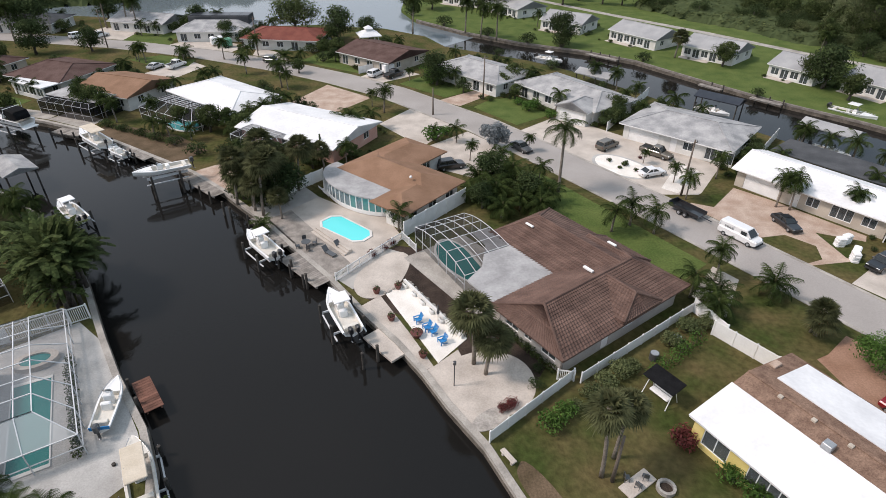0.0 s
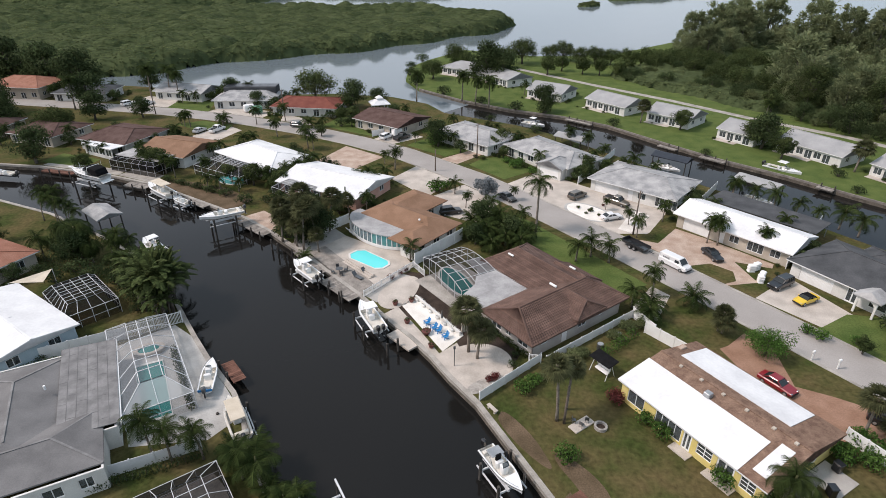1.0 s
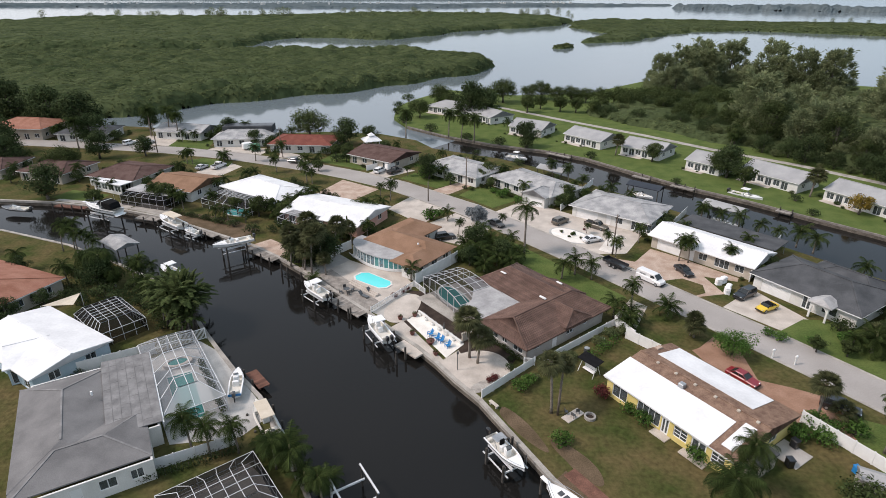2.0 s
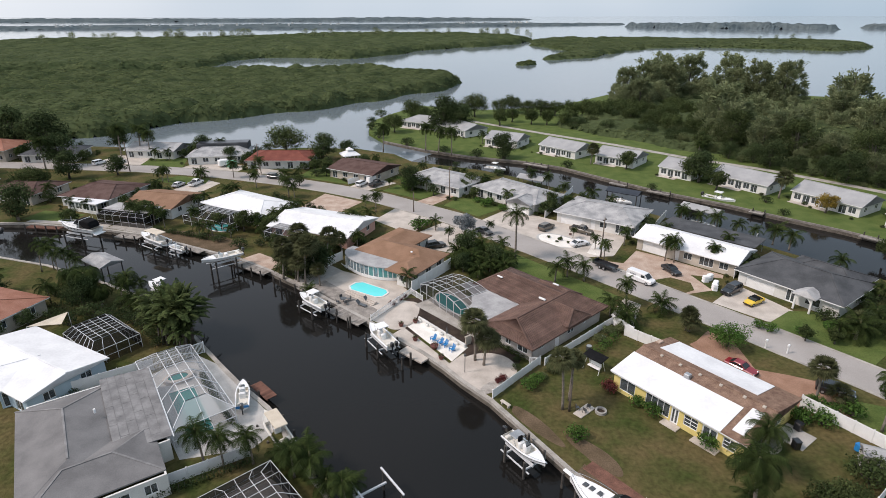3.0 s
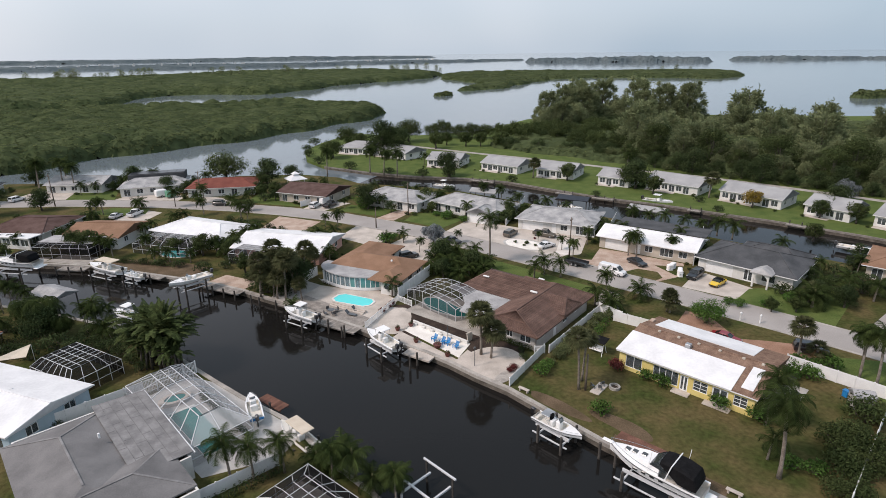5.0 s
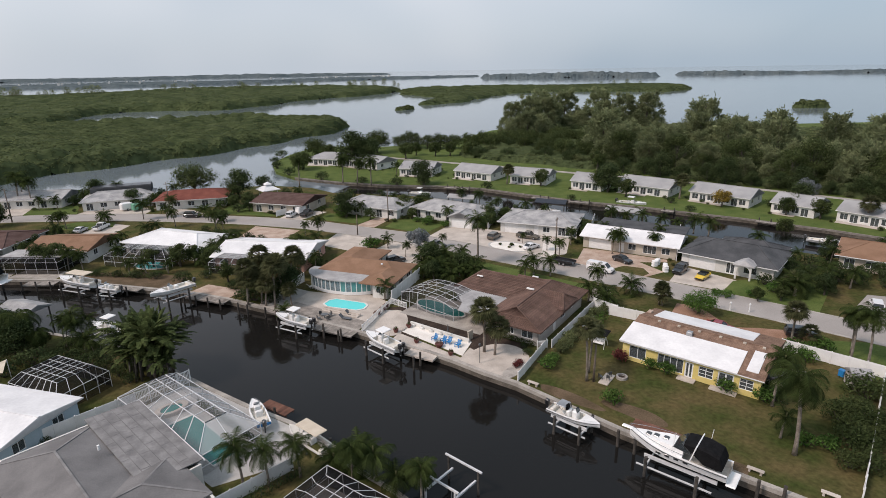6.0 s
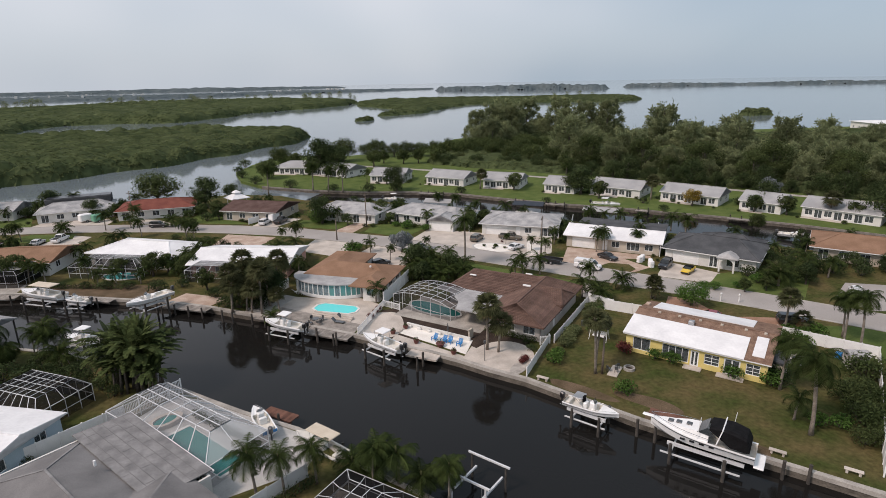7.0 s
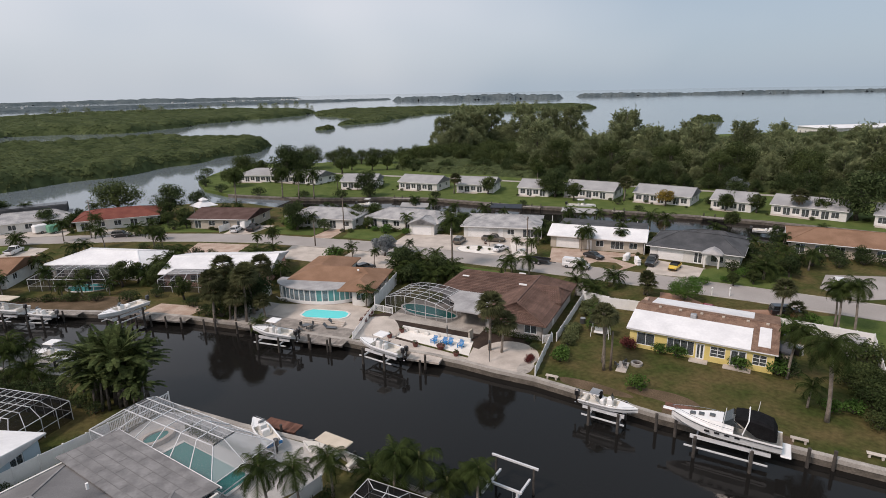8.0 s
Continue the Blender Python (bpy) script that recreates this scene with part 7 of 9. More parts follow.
def kerb_stones():
    t = thing("rubble_edging", -5.5, 54.5, 0, "low edging of rough pale stones round white sand", "stone edging")
    rng = random.Random(5)
    line = [(0, 0), (2.3, 2.0), (8.4, -6.8)]
    stone = [loft([[(math.cos(a) * r * s, math.sin(a) * r * s, z) for a in (0.2, 1.3, 2.3, 3.4, 4.4, 5.4)] for r, z in ((0.16, 0), (0.19, 0.12), (0.11, 0.24))]).mesh("stone", STONE) for s in (0.8, 1.0, 1.25)]
    for a, b in zip(line, line[1:]):
        n = int(math.hypot(b[0] - a[0], b[1] - a[1]) / 0.33)
        for k in range(n):
            u = k / n
            part("stone", stone[k % 3], STONE, t, at=pose(a[0] + (b[0] - a[0]) * u + rng.uniform(-.08, .08), a[1] + (b[1] - a[1]) * u + rng.uniform(-.08, .08), 0.03, 0, 0, rng.uniform(0, 360)))


kerb_stones()
t = thing("low_white_wall", -3.2, 56.6, heading((-3.2, 56.6), (2.9, 47.8)), "low white rendered wall with rounded seats behind the sand", "garden wall")
part("wall", M().box(0, -0.6, 0, 10.6, -0.35, 0.6), STUCCO, t)
for k in range(6):
    part("buttress", M().soft_box(0.3 + 1.7 * k, -1.0, 0, 1.0 + 1.7 * k, -0.6, 0.5, 0.12), STUCCO, t)
t = thing("sand_umbrella", 0.1, 49.9, 0, "closed grey parasol in white sand", "parasol")
part("pole", M().tube([(0, 0, 0), (0, 0, 2.3)], 0.025, 6), P_GREY, t)
part("canopy", M().tube([(0, 0, 1.1), (0, 0, 1.3), (0, 0, 2.35)], [0.05, 0.16, 0.03], 8), P_GREY, t)
t = thing("tan_sculpture", 3.0, 48.6, 30, "tan carved stone slab beside the patio", "garden ornament")
part("slab", loft([[(x - 0.5, -0.12, z), (x + 0.5, -0.12, z), (x + 0.5, 0.12, z), (x - 0.5, 0.12, z)] for x, z in ((0, 0), (0.1, 0.6), (0.05, 1.1), (-0.1, 1.4))]), STUCCO_TAN, t)


def swing_seat(x, y, turn):
    t = thing("garden_swing", x, y, turn, "garden swing seat with a black canopy on the lawn", "garden swing")
    for s in (-1, 1):
        for f in (-1, 1):
            part("leg", M().tube([(s * 1.2, f * 0.8, 0), (s * 1.1, 0, 2.1)], 0.04, 6), VINYL, t)
    part("top_bar", M().tube([(-1.2, 0, 2.1), (1.2, 0, 2.1)], 0.04, 6), VINYL, t)
    part("canopy", M().add([(-1.5, -0.85, 2.0), (1.5, -0.85, 2.0), (1.5, 0.85, 2.25), (-1.5, 0.85, 2.25), (-1.5, -0.85, 2.06), (1.5, -0.85, 2.06), (1.5, 0.85, 2.31), (-1.5, 0.85, 2.31)],
                           [(3, 2, 1, 0), (4, 5, 6, 7), (0, 1, 5, 4), (1, 2, 6, 5), (2, 3, 7, 6), (3, 0, 4, 7)]), BLACK, t)
    part("seat", M().soft_box(-0.9, -0.3, 0.45, 0.9, 0.3, 0.6, 0.05), VINYL, t)
    part("backrest", M().soft_box(-0.9, 0.3, 0.6, 0.9, 0.4, 1.1, 0.04), VINYL, t)


swing_seat(18.9, 40.6, -55)


def fire_corner():
    t = thing("fire_pit", 16.7, 32.0, 0, "round grey stone fire pit on the lawn", "fire pit")
    ring = M()
    n = 14
    ring.v = [(r * math.cos(2 * math.pi * k / n), r * math.sin(2 * math.pi * k / n), z) for r, z in ((0.7, 0), (0.7, 0.35), (0.48, 0.35), (0.48, 0.05)) for k in range(n)]
    ring.f = [(j * n + k, j * n + (k + 1) % n, (j + 1) * n + (k + 1) % n, (j + 1) * n + k) for j in range(3) for k in range(n)]
    part("ring", ring, STONE, t)
    part("ash", M().prism(rounded(0, 0, 0.5, 0.5, n=12), 0.02, 0.1), MULCH, t)
    t = thing("lawn_slab", 14.8, 32.4, 35, "pale stone slab with garden clutter", "paving slab")
    part("slab", M().soft_box(-1.4, -0.6, 0, 1.4, 0.6, 0.12, 0.03), PALE, t)
    for k, (x, y) in enumerate(((-0.8, 0.1), (-0.1, -0.2), (0.6, 0.15))):
        c = thing("folding_chair", 14.8 + x, 32.4 + y * 2, 40 * k, "small dark folding chair on a slab", "chair", z=0.12)
        part("seat", M().box(-0.2, -0.2, 0.38, 0.2, 0.2, 0.43), P_GREY, c)
        part("backrest", M().box(-0.22, -0.2, 0.43, -0.17, 0.2, 0.8), P_GREY, c)
        for a, b in ((-0.18, -0.18), (0.18, -0.18), (-0.18, 0.18), (0.18, 0.18)):
            part("leg", M().beam((a, b, 0), (a, b, 0.38), 0.04), P_GREY, c)


fire_corner()


def bench(x, y, turn, label):
    t = thing("stone_bench", x, y, turn, label, "bench")
    part("seat", M().soft_box(-0.75, -0.22, 0.36, 0.75, 0.22, 0.46, 0.03), PALE, t)
    for a in (-0.5, 0.5):
        part("foot", M().soft_box(a - 0.1, -0.18, 0, a + 0.1, 0.18, 0.36, 0.02), PALE, t)


bench(5.6, 34.4, -55, "pale stone bench by the canal wall")
bench(18.0, 13.0, -58, "pale stone bench by the canal wall")
bench(21.6, 8.2, -58, "pale stone bench at the yard's end")


def shed(x, y, turn, L, W, H, label, wall_m, roof_m, rise=0.5):
    t = thing("garden_shed", x, y, turn, label, "shed")
    for a, b, c, d in ((0, 0, L, 0.08), (0, W - 0.08, L, W), (0, 0.08, 0.08, W - 0.08), (L - 0.08, 0.08, L, W - 0.08)):
        part("wall", M().box(a, b, 0, c, d, H), wall_m, t)
    part("roof", roof_mesh(L, W, H + 0.05, rise, 0.12, 0, 0), roof_m, t)
    part("door", M().soft_box(L * 0.3, -0.05, 0.05, L * 0.7, 0.0, H - 0.15, 0.01), wall_m, t)


shed(40.6, 20.4, -30, 2.1, 1.8, 1.8, "grey plastic garden shed by the fence", STUCCO_GREY, ROW_ROOF)
shed(31.4, 22.2, 30, 3.2, 2.4, 1.9, "small shed with a dark grey roof beside a house", STUCCO_TAN, DARK_ROOF, 0.2)
t = thing("equipment_pad", 35.6, 24.6, 30, "dark paved pad with equipment", "pad")
part("slab", M().box(0, -1.4, 0, 3.4, 1.8, 0.08), STUCCO_GREY, t)
for k, (x, y) in enumerate(((35.8, 23.9), (38.0, 26.6))):
    t = thing("waste_bin", x, y, 20 * k, "black wheeled bin on a pad", "bin", z=0.08)
    part("body", M().soft_box(-0.35, -0.4, 0.08, 0.35, 0.4, 1.0, 0.08), P_BLACK, t)
    part("lid", M().soft_box(-0.38, -0.43, 1.0, 0.38, 0.43, 1.08, 0.03), P_BLACK, t)
t = thing("waste_bin", 42.4, 22.9, 10, "blue wheeled bin by the white fence", "bin")
t.matrix_basis = t.matrix_basis @ Matrix.Scale(0.8, 4)
part("body", M().soft_box(-0.35, -0.4, 0.0, 0.35, 0.4, 1.0, 0.08), BLUE, t)
part("lid", M().soft_box(-0.38, -0.43, 1.0, 0.38, 0.43, 1.08, 0.03), BLUE, t)
for k, (x, y, mt, lab) in enumerate(((37.6, 16.2, PINKPLASTIC, "pink plastic toy by the fence"), (37.2, 15.6, YELLOWPLASTIC, "yellow plastic toy by the fence"))):
    t = thing("garden_toy", x, y, 30 * k, lab, "toy")
    part("body", M().soft_box(-0.5, -0.4, 0, 0.5, 0.4, 0.6, 0.2), mt, t)
    part("seat", M().soft_box(-0.2, -0.3, 0.6, 0.2, 0.3, 0.8, 0.08), VINYL, t)


def lounger(x, y, turn, material, label):
    t = thing("sun_lounger", x, y, turn, label, "sun lounger", "sun loungers")
    part("frame", M().box(-0.95, -0.32, 0.26, 0.55, 0.32, 0.32), material, t)
    part("backrest", M().add([(0.5, -0.32, 0.3), (0.5, 0.32, 0.3), (1.0, 0.32, 0.8), (1.0, -0.32, 0.8), (0.5, -0.32, 0.36), (0.5, 0.32, 0.36), (0.98, 0.32, 0.86), (0.98, -0.32, 0.86)],
                             [(3, 2, 1, 0), (4, 5, 6, 7), (0, 1, 5, 4), (1, 2, 6, 5), (2, 3, 7, 6), (3, 0, 4, 7)]), material, t)
    for a in (-0.85, 0.45):
        for s in (-0.27, 0.27):
            part("leg", M().beam((a, s, 0), (a, s, 0.26), 0.05), material, t)


for k, (x, y) in enumerate(((-15.8, 77.6), (-14.9, 76.2), (-15.3, 76.9))):
    lounger(x, y, 200 + 10 * k, VINYL, "white sun lounger beside a sunroom")
lounger(-11.4, 63.0, 140, P_GREY, "dark sun lounger on a terrace")
lounger(-12.6, 61.8, 140, P_GREY, "dark sun lounger on a terrace")
t = thing("terrace_steps", -15.2, 67.0, heading((-15.2, 67.0), (-10.0, 61.6)), "pale concrete steps between terrace levels", "steps")
for k in range(3):
    part("step", M().soft_box(0, -0.35 * k, 0, 7.0, -0.35 * k + 0.36, 0.5 - 0.16 * k, 0.02), PALE, t)
t = thing("patio_table", -15.6, 63.4, 0, "dark round patio table on a dock", "table")
part("top", M().tube([(0, 0, 0.7), (0, 0, 0.75)], 0.55, 14), P_GREY, t)
part("leg", M().tube([(0, 0, 0), (0, 0, 0.7)], 0.05, 6), P_GREY, t)
for k in range(4):
    a = k * 1.57 + 0.4
    c = thing("patio_chair", -15.6 + 1.0 * math.cos(a), 63.4 + 1.0 * math.sin(a), math.degrees(a) + 180, "dark patio chair round a table", "chair", "patio chairs")
    part("seat", M().soft_box(-0.25, -0.25, 0.38, 0.25, 0.25, 0.45, 0.03), P_GREY, c)
    part("backrest", M().soft_box(-0.28, -0.25, 0.45, -0.22, 0.25, 0.9, 0.02), P_GREY, c)
    for a1, b1 in ((-0.2, -0.2), (0.2, -0.2), (-0.2, 0.2), (0.2, 0.2)):
        part("leg", M().beam((a1, b1, 0), (a1, b1, 0.38), 0.04), P_GREY, c)
for k, (x, y) in enumerate(((47.8, 64.6), (48.9, 65.2), (48.4, 62.4), (47.7, 61.4))):
    t = thing("sack_stack", x, y, 25 * k, "stack of white building sacks on a lawn", "sacks", "stacks of sacks")
    for j in range(4):
        part("sack", M().soft_box(-0.55 + 0.05 * (j % 2), -0.42, 0.3 * j, 0.55 + 0.05 * (j % 2), 0.42, 0.3 * j + 0.3, 0.12), VINYL, t)
for x, y, w, mt, lab in ((-57.6, 156.8, 3.0, VINYL, "white travel trailer on a drive"), (-54.6, 155.0, 2.6, mat("green_bin", (0.12, 0.3, 0.2)), "pale green skip on a drive"), (-12.0, 133.4, 2.4, VINYL, "white covered trailer on a drive")):
    t = thing("parked_trailer", x, y, 30, lab, "trailer")
    part("body", M().soft_box(-w / 2, -0.95, 0.45, w / 2, 0.95, 2.2, 0.2), mt, t)
    tyre, rim = wheel_meshes()
    for s in (-1, 1):
        wl_ = part("wheel", tyre, RUBBER, t, at=pose(0, s * 0.95, 0.34))
        part("rim", rim, GREYMETAL, wl_)
t = thing("blue_tarpaulin", -7.6, 141.6, 30, "bright blue tarpaulin over a stack", "tarpaulin")
part("cover", loft([[(-2.2 * s, -1.0 * s, z), (2.2 * s, -1.0 * s, z), (2.2 * s, 1.0 * s, z), (-2.2 * s, 1.0 * s, z)] for s, z in ((1, 0), (0.95, 1.2), (0.6, 1.7))]), P_BLUE, t)
t = thing("gazebo", -19.0, 158.0, 20, "white two-tier pavilion roof by the water", "pavilion")
for a, b in ((-2, -2), (2, -2), (-2, 2), (2, 2)):
    part("post", M().box(a - 0.08, b - 0.08, 0, a + 0.08, b + 0.08, 2.6), VINYL, t)
part("roof", loft([[(-s, -s, z), (s, -s, z), (s, s, z), (-s, s, z)] for s, z in ((2.8, 2.6), (2.75, 2.75), (1.0, 3.7))]), WHITE_ROOF, t)
part("cupola", loft([[(-s, -s, z), (s, -s, z), (s, s, z), (-s, s, z)] for s, z in ((0.8, 3.7), (0.8, 4.2), (1.1, 4.2), (0.1, 4.9))]), WHITE_ROOF, t)
t = thing("shade_sail", -57.5, 56.5, 30, "tan shade sail beside a white roof", "shade sail")
part("cloth", M().add([(-2.6, 0, 2.8), (1.5, -1.6, 2.6), (2.6, 1.2, 3.0), (0.1, -0.2, 2.6), (-2.6, 0, 2.77), (1.5, -1.6, 2.57), (2.6, 1.2, 2.97), (0.1, -0.2, 2.57)],
                     [(0, 1, 3), (1, 2, 3), (2, 0, 3), (4, 7, 5), (5, 7, 6), (6, 7, 4)]), TANCANVAS, t)
part("mast", M().tube([(-2.6, 0, 0), (-2.6, 0, 2.8)], 0.05, 6), ALU, t)
part("mast", M().tube([(2.6, 1.2, 0), (2.6, 1.2, 3.0)], 0.05, 6), ALU, t)
for k, (x, y) in enumerate(((19.8, 45.2), (22.6, 47.4))):
    t = thing("condenser_unit", x, y, 37, "grey round air-conditioning unit beside a house", "air conditioner")
    part("casing", M().tube([(0, 0, 0), (0, 0, 0.75)], 0.42, 14), P_GREY, t)
    part("fan_grille", M().tube([(0, 0, 0.75), (0, 0, 0.8)], 0.36, 14), GREYMETAL, t)
t = thing("hot_tub_ring", -35.8, 44.0, 25, "round pale stone spa under the cage", "spa")
ring = M()
ring.v = [(r * math.cos(2 * math.pi * k / 20) * 1.25, r * math.sin(2 * math.pi * k / 20) * 0.8, z) for r, z in ((1.5, 0.02), (1.5, 0.5), (1.0, 0.5), (1.0, 0.1)) for k in range(20)]
ring.f = [(j * 20 + k, j * 20 + (k + 1) % 20, (j + 1) * 20 + (k + 1) % 20, (j + 1) * 20 + k) for j in range(3) for k in range(20)]
part("ring", ring, PALE, t)
part("water", M().prism(rounded(0, 0, 1.25, 0.8, n=16), 0.1, 0.35), POOL_TEAL, t)


# ---- plants ----
def grow(proto, places, label="", seed=1, vary=0.12):
    """Sets the first plant at the first place and its copies at the rest; a place is x, y and, by choice, a size."""
    rng = random.Random(seed)
    for k, (x, y, *s) in enumerate(places):
        size = (s[0] if s else 1.0) * rng.uniform(1 - vary, 1 + vary)
        if k == 0:
            proto.matrix_basis = pose(x, y, 0, 0, 0, rng.uniform(0, 360)) @ Matrix.Scale(size, 4)
        else:
            plant_at(proto, x, y, rng.uniform(0, 360), size)


grow(fan_palm("sabal_palm", 6.4, 2.0, "tall cabbage palm with a round crown", 1, 0.9), [(3.4, 44.4, 1.12), (-26.5, 75.0, 0.95), (-22.6, 70.6), (-19.6, 77.6), (-23.5, 77.5, 1.05), (43.4, 31.0, 0.8), (-21.0, 73.5)], seed=3, vary=0.03)
grow(fan_palm("sabal_palm", 4.3, 1.95, "cabbage palm with a shaggy crown", 2, 0.5), [(4.4, 43.1, 1.02), (-24.6, 73.0), (-20.0, 69.8, 0.8), (36.1, 49.0, 0.75), (-24.5, 79.6), (-25.4, 77.2, 1.15), (-22.0, 74.6, 1.2), (-24.0, 71.8), (-21.6, 78.6, 1.1), (-26.8, 73.4, 1.1), (-17.0, 83.5, 0.9), (56.0, 148.0, 1.2), (92.0, 109.0, 1.3), (113.0, 70.4, 1.3)], seed=4, vary=0.03)
grow(fan_palm("sabal_palm", 7.6, 1.75, "tall slim cabbage palm on a dry lawn", 6, 0.7), [(12.3, 33.0, 1.0), (13.6, 34.6, 0.86)], seed=5, vary=0.02)
grow(fan_palm("dry_fan_palm", 2.2, 1.7, "low fan palm with many dry fronds", 5, 0.1, 22), [(36.4, 48.6), (45.6, 30.2), (-92, 111, 1.3), (60.5, 45.5)], seed=2)
grow(feather_palm("royal_palm", 9.2, 3.3, 17, "tall royal palm with a smooth pale trunk", 11, 0.2, 2.1, 0.8, 20, 0.2), [(16.4, 77.8, 1.0)], vary=0.0)
grow(feather_palm("queen_palm", 7.6, 3.2, 26, "tall feather palm with drooping fronds", 12, 0.7, 2.3, 0.85, 22, 0.19),
     [(23.8, 13.7, 1.02), (28.9, 20.9, 0.78), (47.4, 25.4, 0.8), (48.0, 23.6, 0.85), (49.0, 26.6, 0.7), (-84.0, 170.5), (-95.0, 175, 1.1), (-88.0, 173.4, 1.1), (10.0, 167.0), (14.0, 163.8), (-8.5, 171), (6.0, 172), (-110, 158, 1.1)], seed=6, vary=0.05)
grow(feather_palm("coconut_palm", 5.2, 2.8, 24, "feather palm with arching green fronds", 13, 0.5, 2.0, 0.75, 20),
     [(-28.2, 28.1, 0.82), (-25.9, 27.2, 0.88), (-23.0, 27.6, 0.92), (-18.4, 25.2, 1.0), (-12.9, 20.8, 0.9), (46.2, 73.2, 1.1), (44.8, 74.0), (52.8, 70.7, 0.95), (40.1, 82.4, 0.75), (33.5, 76.0, 0.8), (30.2, 57.4, 0.85), (32.0, 126.5, 0.9),
      (35.2, 121.5, 1.0), (36.6, 113.5, 0.9), (-7.0, 128.0, 0.6), (-33.0, 123.0, 1.1), (-31.4, 121.6, 0.8), (-42.9, 132.1, 1.0), (-44.6, 147.4), (-51.6, 143.6, 1.05), (-68.6, 140.4, 0.9), (-70.4, 141.0, 0.8), (-13.2, 112, 0.7), (-10.6, 108.6, 1.0),
      (-50.4, 103.9, 0.8), (-57.0, 102.6, 0.8), (-60.0, 105.0, 0.9), (14.0, 92.0, 0.6), (4.5, 88.0, 0.7), (31.0, 87.5, 0.45), (33.5, 81.0, 0.6), (-62, 172, 1.1), (95.0, 155.0), (57.0, 92.0, 0.9)], seed=7, vary=0.08)
grow(feather_palm("small_palm", 2.4, 2.1, 13, "small young feather palm in a yard", 14, 0.2, 1.9, 0.6, 16, 0.12),
     [(-5.0, 67.2, 1.15), (21.3, 67.4, 1.25), (26.4, 67.0, 1.25), (24.0, 69.0, 1.0), (-16.2, 24.4, 1.2), (26.4, 54.4, 1.1), (24.8, 16.2), (10.2, 79.0, 1.3), (12.4, 76.4, 1.2), (14.0, 80.4, 1.0), (7.0, 83.0), (9.0, 85.4), (56.8, 44.4), (-15.6, 100.6, 1.1),
      (-14.0, 98.4), (-17.0, 99.4), (-12.0, 101.0), (-48.0, 97.0), (-45.0, 96.0, 0.9), (-41.0, 95.0, 0.9), (66.0, 85.5, 1.0), (63.5, 88.5, 1.1), (61.0, 92.0, 1.0), (68.0, 82.5, 1.0), (58.5, 95.0, 1.1), (70.5, 79.5, 1.2), (72.0, 76.5, 1.2),
      (-72.0, 143.0), (-60.0, 141.0), (-33.0, 141.5), (-46, 143.8), (64.0, 46.0, 1.2), (66.5, 44.0, 1.2), (69.5, 46.5, 1.3), (71.0, 43.0, 1.2), (2.5, 95.0, 0.8), (-1.0, 96.0, 0.7), (85, 29, 1.2), (87, 26, 1.3), (83, 31, 1.0)], seed=8)
clump = feather_palm("areca_clump", 1.6, 2.3, 22, "dense clump of arching palm fronds", 15, 0.1, 1.5, 0.6, 16, 0.16)
grow(clump, [(34.8, 54.4, 1.15), (8.0, 70.6, 1.0), (10.6, 72.8, 1.05), (12.8, 71.2, 0.9), (7.6, 75.0, 1.1), (10.6, 77.4, 1.1), (5.4, 78.6, 1.0), (14.4, 74.4, 0.9), (9.6, 82.0, 0.9), (6.2, 76.4, 0.9), (12.6, 75.6, 0.9), (4.4, 75.2, 0.8), (-40.2, 57.0, 1.3), (-39.0, 58.4, 1.2),
             (-17.4, 26.8, 1.0), (-19.8, 27.0, 0.9), (-14.8, 22.6, 0.9), (-12.6, 22.6, 0.8), (-48.6, 64.2, 1.0), (27.6, 51.0, 1.0), (28.4, 53.0, 1.1), (59.5, 44.0, 1.1), (-60.6, 143.4), (-36.6, 140.4), (-21.6, 66.6, 0.7), (-41.6, 100.5, 0.9), (-35, 98, 1.1)], seed=9)
# traveller's palms: fans of broad paddle leaves by the near bank
def paddle_palm(name, height, label, seed, leaves=16, blade=2.3, stems=5):
    rng = random.Random(seed)
    t = thing(name, 0, 0, 0, label, "palm tree")
    wood, crown = M(), M()
    for q in range(stems):
        a = 2.4 * q
        foot = Vector((0.55 * math.sqrt(q) * math.cos(a), 0.55 * math.sqrt(q) * math.sin(a), 0))
        h = height * rng.uniform(0.35, 0.75)
        head = foot + Vector((rng.uniform(-0.4, 0.4), rng.uniform(-0.4, 0.4), h))
        wood.tube([foot, (foot + head) / 2, head], [0.2, 0.15, 0.13], 7)
        fan = rng.uniform(0, math.pi)
        for k in range(leaves):
            az, e = fan + (0 if k % 2 else math.pi) + rng.uniform(-0.7, 0.7), rng.uniform(0.25, 1.45)
            d = Vector((math.cos(az) * math.cos(e), math.sin(az) * math.cos(e), math.sin(e)))
            side = Vector((-math.sin(az), math.cos(az), 0))
            stalk = head + d * height * rng.uniform(0.12, 0.28)
            crown.tube([head, stalk], [0.04, 0.025], 3, False)
            l, p = blade * rng.uniform(0.7, 1.1), stalk
            n = 9
            for m in range(n):
                u0, u1 = m / n, (m + 1) / n
                d = (d - Vector((0, 0, 0.13))).normalized()
                q1 = p + d * l / n
                w0, w1 = (0.30 * math.sin(math.pi * (0.1 + 0.85 * u)) ** 0.6 for u in (u0, u1))
                for sg in (-1, 1):
                    sag = Vector((0, 0, -0.12 - 0.25 * rng.random()))
                    crown.add([p, q1 - d * 0.03, q1 - d * 0.03 + side * sg * w1 + sag * w1, p + side * sg * w0 + sag * w0], [(0, 1, 2, 3)])
                p = q1
    part("trunk", wood, BARK_DARK, t, smooth=True)
    part("crown", crown, LEAF, t)
    return t


